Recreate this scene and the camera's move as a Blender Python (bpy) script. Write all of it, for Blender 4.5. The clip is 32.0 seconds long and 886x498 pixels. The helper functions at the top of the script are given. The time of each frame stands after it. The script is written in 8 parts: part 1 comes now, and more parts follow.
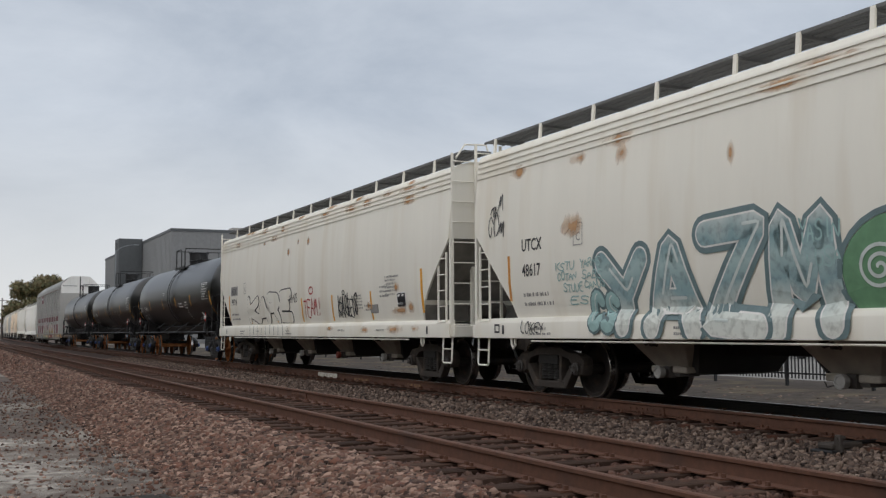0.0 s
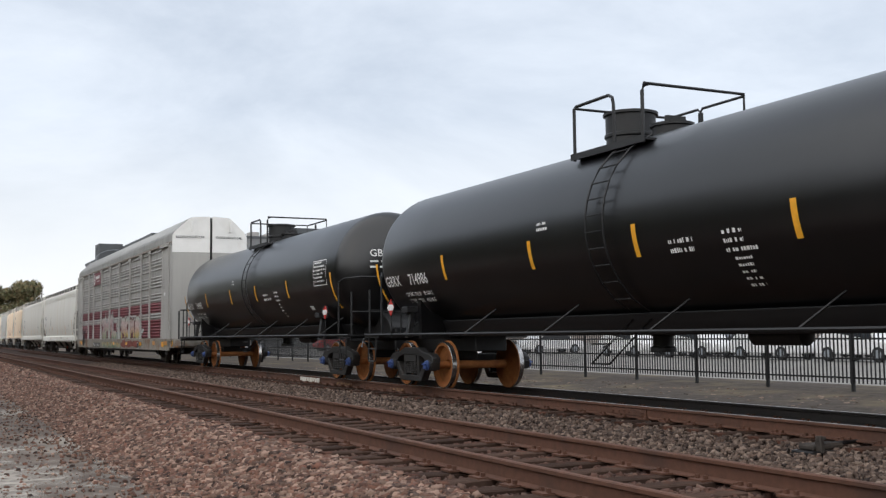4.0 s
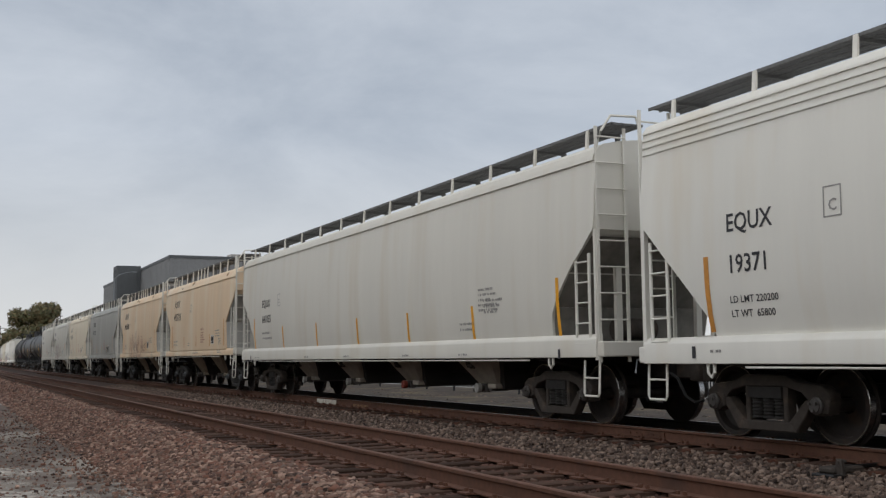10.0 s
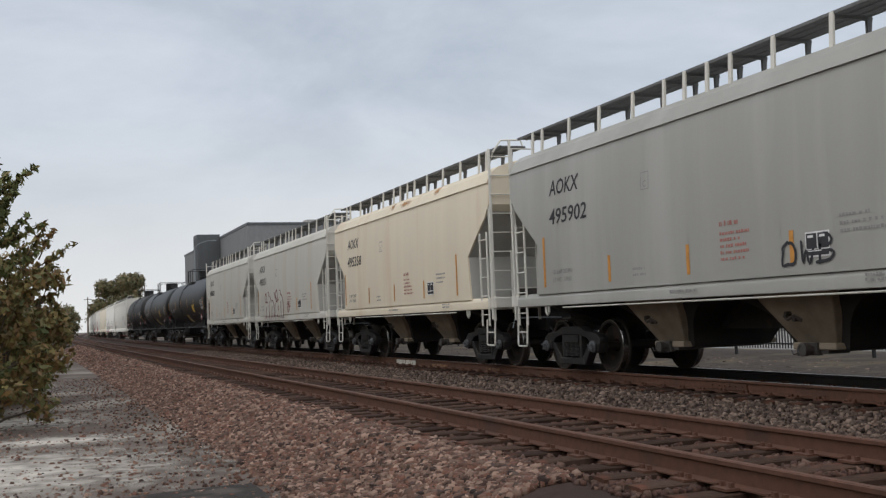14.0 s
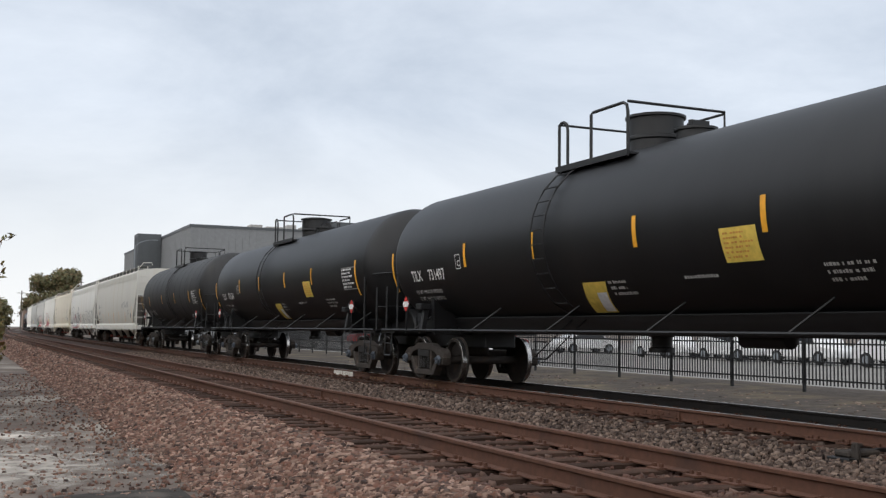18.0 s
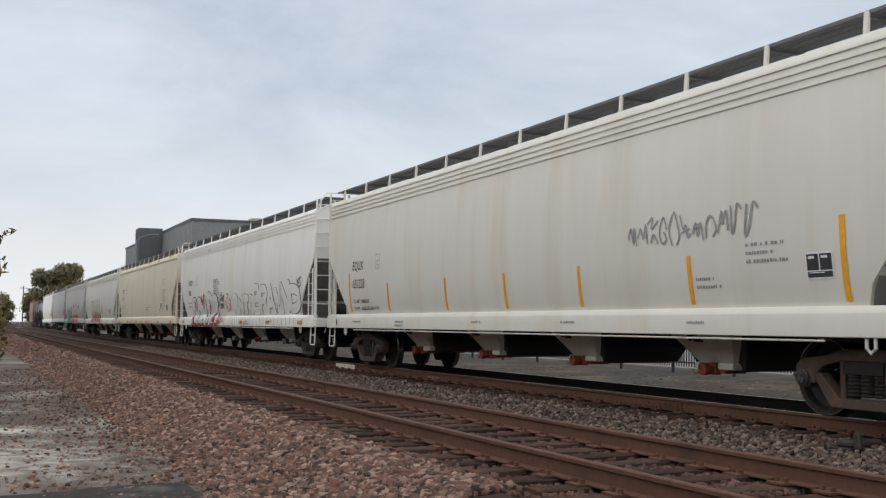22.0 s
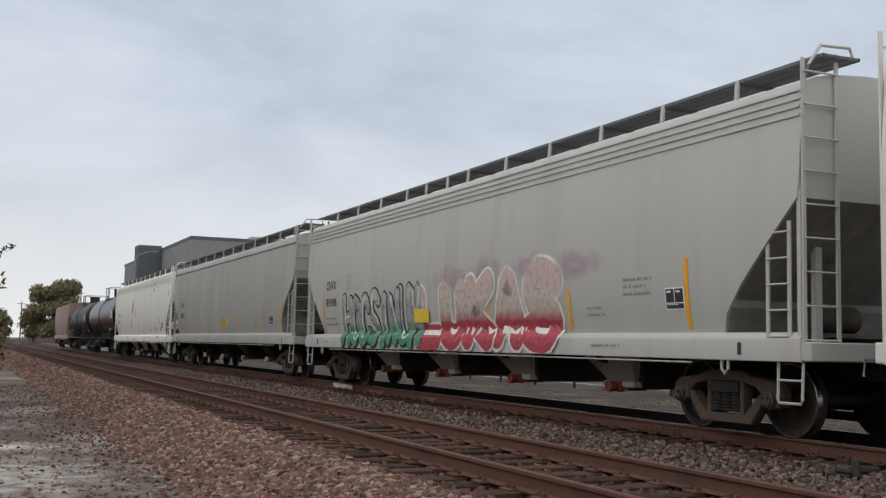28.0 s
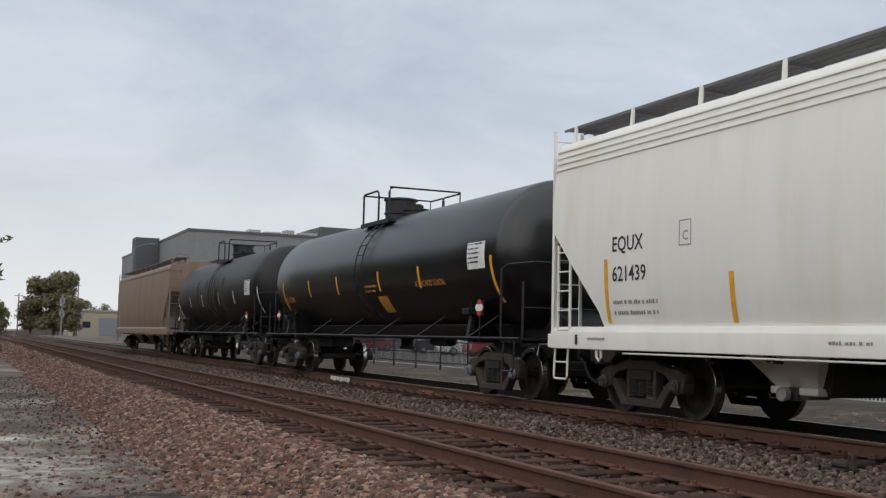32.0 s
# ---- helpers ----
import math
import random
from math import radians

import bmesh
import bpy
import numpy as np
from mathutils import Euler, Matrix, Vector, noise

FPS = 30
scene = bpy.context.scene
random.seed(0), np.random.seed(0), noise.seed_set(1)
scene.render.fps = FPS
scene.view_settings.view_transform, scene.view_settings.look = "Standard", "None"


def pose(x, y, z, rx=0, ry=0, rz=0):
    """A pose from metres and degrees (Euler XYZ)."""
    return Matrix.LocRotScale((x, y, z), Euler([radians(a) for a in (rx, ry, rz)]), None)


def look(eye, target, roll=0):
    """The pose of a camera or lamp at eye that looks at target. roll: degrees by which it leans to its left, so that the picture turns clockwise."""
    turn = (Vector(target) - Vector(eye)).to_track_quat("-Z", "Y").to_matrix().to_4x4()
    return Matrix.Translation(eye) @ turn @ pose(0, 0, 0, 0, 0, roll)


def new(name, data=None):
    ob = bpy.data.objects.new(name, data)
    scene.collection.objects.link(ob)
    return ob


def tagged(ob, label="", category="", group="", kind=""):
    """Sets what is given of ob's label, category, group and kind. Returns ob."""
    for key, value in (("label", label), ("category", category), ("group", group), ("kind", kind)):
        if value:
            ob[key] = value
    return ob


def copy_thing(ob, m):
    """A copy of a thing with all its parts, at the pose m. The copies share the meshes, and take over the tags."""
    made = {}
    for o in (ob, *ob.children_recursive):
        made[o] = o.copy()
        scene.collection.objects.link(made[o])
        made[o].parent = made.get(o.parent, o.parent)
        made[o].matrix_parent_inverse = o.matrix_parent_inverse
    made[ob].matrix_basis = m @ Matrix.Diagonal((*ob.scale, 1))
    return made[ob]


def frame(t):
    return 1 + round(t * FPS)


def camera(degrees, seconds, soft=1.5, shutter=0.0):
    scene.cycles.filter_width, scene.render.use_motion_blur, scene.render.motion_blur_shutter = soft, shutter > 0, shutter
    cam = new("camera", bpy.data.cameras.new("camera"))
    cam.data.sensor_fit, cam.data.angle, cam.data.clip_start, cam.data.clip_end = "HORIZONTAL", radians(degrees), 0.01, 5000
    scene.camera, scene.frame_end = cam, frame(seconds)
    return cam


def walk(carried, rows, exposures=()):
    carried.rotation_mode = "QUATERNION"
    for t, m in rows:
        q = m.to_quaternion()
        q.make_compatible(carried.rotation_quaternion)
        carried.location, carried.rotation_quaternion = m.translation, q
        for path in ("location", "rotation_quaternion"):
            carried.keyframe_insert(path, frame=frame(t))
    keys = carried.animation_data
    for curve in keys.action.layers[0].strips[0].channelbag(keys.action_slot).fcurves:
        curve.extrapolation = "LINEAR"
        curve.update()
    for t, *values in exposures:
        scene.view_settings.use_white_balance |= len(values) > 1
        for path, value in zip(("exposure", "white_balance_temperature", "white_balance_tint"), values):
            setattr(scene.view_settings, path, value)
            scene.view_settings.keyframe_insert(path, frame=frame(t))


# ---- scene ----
cam = camera(44.85, 32.0, soft=1.3)
EYE = 1.044          # eye above the rail tops
BEND = 6200.0        # both tracks ease to the right past 60 m


def shift(y):
    return max(0.0, y - 60.0) ** 2 / (2 * BEND)


AIM = [
    (0, -24.90, 4.41, -0.23), (0.5, -24.99, 4.33, -0.82), (1, -25.35, 4.34, -1.26), (1.5, -25.77, 4.46, -1.48), (2, -26.09, 4.39, -1.17),
    (2.5, -26.17, 4.45, -1.06), (3, -26.17, 4.37, -1.03), (3.5, -26.00, 4.55, -0.40), (4.5, -25.62, 4.62, -0.85), (5.5, -25.28, 4.78, -1.04),
    (6, -25.35, 5.16, -0.80), (6.5, -25.29, 5.55, -0.45), (7, -25.27, 5.93, -0.42), (7.5, -25.41, 6.27, -0.45), (8, -25.33, 6.35, -0.19),
    (8.5, -25.17, 6.35, -0.22), (9, -25.15, 6.16, -0.29), (9.5, -25.07, 5.88, -0.38), (10, -24.99, 5.76, -0.56), (10.5, -24.84, 5.61, -0.42),
    (11, -24.64, 5.55, -1.26), (11.5, -24.26, 5.19, -2.61), (12, -23.45, 4.59, -2.44), (12.5, -22.34, 4.33, -2.48), (13, -21.21, 3.67, -2.11),
    (13.5, -20.76, 3.70, -2.67), (14.5, -21.45, 3.65, -1.2), (15.5, -22.47, 3.65, 0.61), (16, -22.93, 3.61, 0.91), (16.5, -23.30, 3.56, 1.83),
    (17, -23.63, 3.76, 0.74), (17.5, -23.91, 4.19, 0.72), (18, -23.96, 4.40, 0.76), (18.5, -23.99, 4.39, 0.63), (19, -23.99, 4.32, 0.56),
    (19.5, -23.94, 4.24, 0.59), (20, -23.92, 4.20, 0.48), (20.5, -24.00, 4.24, 0.45), (21, -23.95, 4.12, 0.33), (21.5, -23.87, 4.05, 0.40),
    (22, -23.90, 4.00, 0.41), (22.5, -24.03, 3.99, 0.33), (23, -24.06, 4.06, 0.39), (23.5, -24.11, 4.46, 0.73), (24, -24.13, 4.80, 0.89),
    (24.5, -24.07, 4.90, 0.90), (25, -24.01, 5.04, 0.94), (25.5, -23.88, 5.31, 1.24), (26, -23.92, 5.36, 1.24), (26.5, -23.84, 5.32, 1.21),
    (27.5, -23.9, 5.2, 1.16), (28.5, -23.92, 5.07, 1.12), (29, -23.87, 5.07, 1.12), (29.5, -23.79, 5.03, 1.16), (30, -23.75, 4.98, 1.05),
    (30.5, -23.63, 4.83, 0.87), (31, -23.63, 4.65, 1.07), (31.5, -23.83, 4.62, 1.12), (32, -24.06, 4.76, 1.31)]


def aim(yaw, pitch, roll):
    return pose(0, 0, EYE, 0, 0, yaw) @ pose(0, 0, 0, 90 + pitch, 0, 0) @ pose(0, 0, 0, 0, 0, roll)


walk(cam, [(t, aim(a, b, c)) for t, a, b, c in AIM],
     exposures=[(0, -0.17), (1, -0.14), (2, 0.08), (2.5, 0.24), (3.5, 0.34), (6, 0.2), (7, 0.18), (8, 0.06), (9, -0.22), (10.5, -0.27), (11.5, -0.15), (13, -0.13), (16, 0.03), (17, 0.1), (18, 0.22), (20.5, 0.22), (22, 0.06), (24, -0.18), (26, -0.2), (29, 0.05), (30, 0.03), (31, -0.11), (32, -0.05)])

# the train's way in metres at every second
WAY = [0, 12.92, 25.84, 38.81, 51.81, 64.85, 77.92, 91.02, 104.14, 117.26, 130.39, 143.60, 157.01, 170.44, 183.85, 197.24, 210.61,
       223.96, 237.30, 250.65, 264.0, 277.38, 290.8, 304.28, 317.8, 331.35, 344.93, 358.52, 372.12, 385.73, 399.35, 412.99, 426.65]
# couplings between the cars, metres back along the train
JOINTS = [-3.2, 17.42, 36.96, 55.3, 73.85, 92.4, 121.6, 142.8, 164.1, 177.0, 189.9, 202.85, 215.75, 228.7, 241.6, 260.4, 279.2, 296.7,
          318.0, 338.9, 360.0, 380.6, 400.7, 420.9, 442.05, 459.6, 475.6, 494.0]
NEAR, FAR = 5.18, 10.105     # centre lines of the empty track and of the train's track

# ---------- light ----------
world = bpy.data.worlds.new("world")
scene.world = world
world.use_nodes = True
wn, wl = world.node_tree.nodes, world.node_tree.links
bg = wn["Background"]
sky = wn.new("ShaderNodeTexSky")
sky.sky_type, sky.sun_disc = 'NISHITA', False
sky.sun_elevation, sky.sun_rotation = radians(38), radians(-120)
sky.air_density, sky.dust_density = 1.0, 3.0
tc = wn.new("ShaderNodeTexCoord")
mp = wn.new("ShaderNodeMapping")
mp.inputs["Scale"].default_value = (1.0, 1.0, 2.2)
n1 = wn.new("ShaderNodeTexNoise")
n1.inputs["Scale"].default_value, n1.inputs["Detail"].default_value, n1.inputs["Roughness"].default_value = 3.0, 9, 0.6
n1.inputs["Distortion"].default_value = 0.3
rp = wn.new("ShaderNodeValToRGB")
rp.color_ramp.elements[0].position, rp.color_ramp.elements[0].color = 0.32, (4.85, 5.45, 6.35, 1)
rp.color_ramp.elements[1].position, rp.color_ramp.elements[1].color = 0.70, (7.2, 7.75, 8.55, 1)
grad = wn.new("ShaderNodeSeparateXYZ")
gr = wn.new("ShaderNodeValToRGB")
gr.color_ramp.elements[0].position, gr.color_ramp.elements[0].color = 0.0, (1.0, 1.0, 1.0, 1)
gr.color_ramp.elements[1].position, gr.color_ramp.elements[1].color = 0.2, (0, 0, 0, 1)
low = wn.new("ShaderNodeMix")
low.data_type = 'RGBA'
low.inputs[7].default_value = (8.75, 8.85, 8.9, 1)
mx = wn.new("ShaderNodeMix")
mx.data_type = 'RGBA'
mx.inputs[0].default_value = 0.9
wl.new(tc.outputs["Generated"], mp.inputs["Vector"])
wl.new(mp.outputs["Vector"], n1.inputs["Vector"])
wl.new(n1.outputs["Fac"], rp.inputs["Fac"])
wl.new(tc.outputs["Generated"], grad.inputs["Vector"])
wl.new(grad.outputs["Z"], gr.inputs["Fac"])
wl.new(gr.outputs["Color"], low.inputs[0])
wl.new(rp.outputs["Color"], low.inputs[6])
wl.new(sky.outputs["Color"], mx.inputs[6])
wl.new(low.outputs[2], mx.inputs[7])
wl.new(mx.outputs[2], bg.inputs["Color"])
bg.inputs["Strength"].default_value = 0.105
sun = new("sun", bpy.data.lights.new("sun", 'SUN'))
sun.data.energy, sun.data.angle, sun.data.color = 2.0, radians(140), (1.0, 0.95, 0.88)
sun.matrix_world = look((0, 0, 60), (36, 24, 25))

# ---------- materials ----------


def material(name, base, rough=0.6, metal=0.0, grain=8.0, dark=0.75, light=1.15, bump=0.15, stain=None, stain_at=(0.55, 0.75), stain_scale=1.2,
             streak=False, spec=0.5, fine=60.0, vary=0.0, coat=0.0):
    """A painted, stained or mineral surface: two scales of colour, a stain colour, fine relief."""
    m = bpy.data.materials.new(name)
    m.use_nodes = True
    nt = m.node_tree
    N, L = nt.nodes, nt.links
    b = N["Principled BSDF"]
    b.inputs["Roughness"].default_value, b.inputs["Metallic"].default_value = rough, metal
    b.inputs["Specular IOR Level"].default_value = spec
    b.inputs["Coat Weight"].default_value = coat
    co = N.new("ShaderNodeTexCoord")
    mpg = N.new("ShaderNodeMapping")
    if streak:
        mpg.inputs["Scale"].default_value = (1.0, 1.0, 0.12)
    L.new(co.outputs["Object"], mpg.inputs["Vector"])
    a = N.new("ShaderNodeTexNoise")
    a.inputs["Scale"].default_value, a.inputs["Detail"].default_value, a.inputs["Roughness"].default_value = grain, 8, 0.6
    L.new(mpg.outputs["Vector"], a.inputs["Vector"])
    r = N.new("ShaderNodeValToRGB")
    r.color_ramp.elements[0].position, r.color_ramp.elements[0].color = 0.3, (*[c * dark for c in base], 1)
    r.color_ramp.elements[1].position, r.color_ramp.elements[1].color = 0.7, (*[min(1, c * light) for c in base], 1)
    L.new(a.outputs["Fac"], r.inputs["Fac"])
    out = r.outputs["Color"]
    if stain:
        s = N.new("ShaderNodeTexNoise")
        s.inputs["Scale"].default_value, s.inputs["Detail"].default_value = stain_scale, 6
        L.new(mpg.outputs["Vector"], s.inputs["Vector"])
        sr = N.new("ShaderNodeMapRange")
        sr.inputs["From Min"].default_value, sr.inputs["From Max"].default_value = stain_at
        L.new(s.outputs["Fac"], sr.inputs["Value"])
        mixer = N.new("ShaderNodeMix")
        mixer.data_type = 'RGBA'
        mixer.inputs[7].default_value = (*stain, 1)
        L.new(sr.outputs["Result"], mixer.inputs[0])
        L.new(out, mixer.inputs[6])
        out = mixer.outputs[2]
    if vary:
        oi = N.new("ShaderNodeObjectInfo")
        hs = N.new("ShaderNodeHueSaturation")
        vr = N.new("ShaderNodeMapRange")
        vr.inputs["To Min"].default_value, vr.inputs["To Max"].default_value = 1 - vary, 1 + vary
        L.new(oi.outputs["Random"], vr.inputs["Value"])
        L.new(vr.outputs["Result"], hs.inputs["Value"])
        L.new(out, hs.inputs["Color"])
        out = hs.outputs["Color"]
    L.new(out, b.inputs["Base Color"])
    if bump:
        f = N.new("ShaderNodeTexNoise")
        f.inputs["Scale"].default_value, f.inputs["Detail"].default_value = fine, 5
        L.new(co.outputs["Object"], f.inputs["Vector"])
        bp = N.new("ShaderNodeBump")
        bp.inputs["Strength"].default_value, bp.inputs["Distance"].default_value = bump, 0.01
        L.new(f.outputs["Fac"], bp.inputs["Height"])
        L.new(bp.outputs["Normal"], b.inputs["Normal"])
    return m


RUST = (0.20, 0.075, 0.03)
M = {}
M["gravel"] = material("gravel", (0.052, 0.034, 0.028), 1.0, grain=3, dark=0.7, light=1.25, bump=0.5, fine=25, stain=(0.042, 0.03, 0.025), stain_scale=0.35, spec=0.2)
M["dirt"] = material("dirt", (0.135, 0.108, 0.092), 0.97, grain=1.3, dark=0.7, light=1.2, bump=0.5, fine=18, stain=(0.28, 0.25, 0.215), stain_at=(0.52, 0.64), stain_scale=0.30, spec=0.2)
M["rail"] = material("rail_rust", (0.112, 0.049, 0.029), 0.8, 0.0, grain=12, stain=(0.060, 0.031, 0.022), fine=80)
M["blackrail"] = material("black_rail_web", (0.020, 0.017, 0.016), 0.55, 0.1, grain=12, stain=(0.045, 0.03, 0.024), fine=80)
M["railhead"] = material("rail_head", (0.30, 0.27, 0.25), 0.35, 0.85, grain=20, stain=(0.12, 0.08, 0.06))
M["tie"] = material("tie_wood", (0.060, 0.037, 0.028), 1.0, grain=14, stain=(0.15, 0.056, 0.034), stain_scale=3, bump=0.6, fine=40, vary=0.35, spec=0.12)
M["steel"] = material("dark_steel", (0.028, 0.026, 0.025), 0.7, 0.2, grain=9, stain=(0.07, 0.045, 0.035), stain_scale=2)
M["truck"] = material("truck_casting", (0.046, 0.037, 0.031), 0.85, 0.0, grain=10, stain=(0.085, 0.062, 0.047), stain_scale=4)
M["wheel"] = material("wheel_steel", (0.030, 0.024, 0.021), 0.7, 0.2, grain=10, stain=(0.07, 0.042, 0.03), stain_scale=4)
M["newwheel"] = material("new_rusty_wheel", (0.34, 0.125, 0.035), 0.75, 0.1, grain=10, stain=(0.22, 0.07, 0.02), stain_scale=4)
M["tread"] = material("polished_tread", (0.45, 0.44, 0.43), 0.25, 0.95, grain=30, bump=0.02)
M["cap"] = material("axle_cap", (0.24, 0.26, 0.28), 0.55, 0.3, grain=20)
M["truckcap"] = material("grey_axle_cap", (0.13, 0.14, 0.15), 0.5, 0.3, grain=20)
M["darkcap"] = material("grimy_axle_cap", (0.075, 0.068, 0.064), 0.6, 0.1, grain=20)
M["steelcap"] = material("blue_grey_axle_cap", (0.085, 0.10, 0.125), 0.55, 0.0, grain=20)
M["bluecap"] = material("blue_axle_cap", (0.045, 0.085, 0.25), 0.5, 0.0, grain=20)
M["tank"] = material("black_tank_paint", (0.0035, 0.0035, 0.0042), 0.30, grain=1.2, dark=0.7, light=1.5, bump=0.012, stain=(0.007, 0.0068, 0.0072), stain_at=(0.5, 0.8), streak=True, spec=0.62)
M["olddtank"] = material("weathered_black_tank", (0.006, 0.006, 0.0068), 0.46, grain=1.6, dark=0.7, light=1.5, bump=0.04, stain=(0.012, 0.011, 0.011), stain_at=(0.5, 0.8), streak=True, spec=0.4)
M["greytank"] = material("dusty_grey_black_tank", (0.026, 0.026, 0.027), 0.6, grain=1.6, dark=0.7, light=1.4, bump=0.05, stain=(0.05, 0.046, 0.042), stain_at=(0.5, 0.8), streak=True, spec=0.4)
# Duller than the car paint, to stand for shade in the end openings.
M["slope"] = material("shaded_slope_sheet", (0.24, 0.225, 0.20), 0.9, grain=4, stain=(0.12, 0.105, 0.09), stain_scale=2)
M["black"] = material("black_paint", (0.008, 0.008, 0.009), 0.5, grain=5)
M["white"] = material("white_lettering", (0.75, 0.75, 0.74), 0.6, grain=14, dark=0.85, bump=0)
M["ink"] = material("black_lettering", (0.035, 0.035, 0.04), 0.6, grain=14, bump=0)
M["palegrey_ink"] = material("worn_pale_lettering", (0.42, 0.41, 0.40), 0.7, grain=14, bump=0)
M["grey_ink"] = material("worn_grey_lettering", (0.30, 0.29, 0.28), 0.7, grain=14, bump=0)
M["yellow"] = material("yellow_reflector", (0.80, 0.38, 0.03), 0.4, grain=12, dark=0.9, bump=0)
M["paleyellow"] = material("pale_yellow_label", (0.72, 0.52, 0.10), 0.6, grain=12, dark=0.85, bump=0)
M["notice"] = material("yellow_notice", (0.78, 0.56, 0.06), 0.5, grain=12, dark=0.9, bump=0)
M["rednote"] = material("faded_red_print", (0.45, 0.20, 0.17), 0.7, grain=12, bump=0)
M["orange"] = material("faded_orange_reflector", (0.62, 0.28, 0.06), 0.5, grain=12, dark=0.8, bump=0)
M["red"] = material("red_paint", (0.55, 0.035, 0.03), 0.5, grain=10, bump=0)
M["maroon"] = material("maroon_paint", (0.18, 0.027, 0.038), 0.6, grain=4, stain=(0.10, 0.05, 0.05), streak=True)
M["galv"] = material("galvanized_panel", (0.37, 0.365, 0.345), 0.45, 0.1, grain=5, dark=0.75, light=1.15, stain=(0.20, 0.185, 0.165), stain_at=(0.45, 0.75), stain_scale=2.5)
M["rackgrey"] = material("autorack_grey_paint", (0.42, 0.41, 0.385), 0.6, grain=1.5, dark=0.88, light=1.08, stain=(0.26, 0.22, 0.185), stain_at=(0.56, 0.85), streak=True)
M["rackwhite"] = material("autorack_white_paint", (0.86, 0.85, 0.82), 0.6, grain=2, dark=0.93, light=1.03, stain=(0.6, 0.52, 0.44), stain_at=(0.62, 0.9))
M["rackdeck"] = material("dusty_grey_deck", (0.30, 0.275, 0.24), 0.85, grain=5, stain=(0.20, 0.11, 0.06), stain_at=(0.52, 0.70), stain_scale=1.5)
M["grating"] = material("walkway_grating", (0.14, 0.14, 0.137), 0.6, 0.2, grain=20)
M["hose"] = material("rubber_hose", (0.015, 0.015, 0.015), 0.8)
M["tan"] = material("sand_tan_wall", (0.42, 0.36, 0.27), 0.85, grain=3)
M["wall"] = material("grey_metal_cladding", (0.195, 0.20, 0.205), 0.6, 0.0, grain=2, dark=0.9, light=1.08, bump=0.05)
M["walldark"] = material("dark_metal_cladding", (0.075, 0.082, 0.088), 0.6, grain=2, dark=0.9, light=1.08, bump=0.05)
M["newtruck"] = material("new_black_casting", (0.016, 0.015, 0.015), 0.6, grain=10, stain=(0.035, 0.028, 0.022), stain_scale=4)
M["rustytruck"] = material("rusty_brown_casting", (0.085, 0.058, 0.045), 0.85, grain=10, stain=(0.13, 0.075, 0.05), stain_scale=4)
M["rackroof"] = material("pale_galvanized_roof", (0.41, 0.405, 0.385), 0.55, 0.1, grain=5, dark=0.85, light=1.08, stain=(0.27, 0.26, 0.24), stain_at=(0.5, 0.8))
M["yardpave"] = material("worn_yard_pavement", (0.21, 0.20, 0.185), 0.95, grain=1.5, stain=(0.15, 0.14, 0.13), stain_scale=0.4)
M["concrete"] = material("pale_concrete", (0.36, 0.35, 0.335), 0.9, grain=3)
M["fence"] = material("black_fence_paint", (0.012, 0.012, 0.013), 0.5, grain=10)
M["bark"] = material("bark", (0.08, 0.06, 0.045), 0.95, grain=12, bump=0.6)
M["pole"] = material("weathered_pole_wood", (0.14, 0.12, 0.10), 0.9, grain=10)
M["glass"] = material("dark_window_glass", (0.03, 0.035, 0.04), 0.1, grain=3, bump=0)
M["whitewash"] = material("white_paint_mark", (0.75, 0.73, 0.66), 0.9, grain=30, dark=0.6, stain=(0.25, 0.15, 0.1), stain_at=(0.56, 0.64), stain_scale=14, bump=0.3)


def leafy(name, tones):
    m = bpy.data.materials.new(name)
    m.use_nodes = True
    N, L = m.node_tree.nodes, m.node_tree.links
    b = N["Principled BSDF"]
    b.inputs["Roughness"].default_value = 0.7
    g = N.new("ShaderNodeNewGeometry")
    r = N.new("ShaderNodeValToRGB")
    r.color_ramp.interpolation = 'LINEAR'
    e = r.color_ramp.elements
    e[0].position, e[0].color = 0.0, (*tones[0], 1)
    e[1].position, e[1].color = 1.0, (*tones[-1], 1)
    for i in range(1, len(tones) - 1):
        k = e.new(i / (len(tones) - 1))
        k.color = (*tones[i], 1)
    L.new(g.outputs["Random Per Island"], r.inputs["Fac"])
    L.new(r.outputs["Color"], b.inputs["Base Color"])
    return m


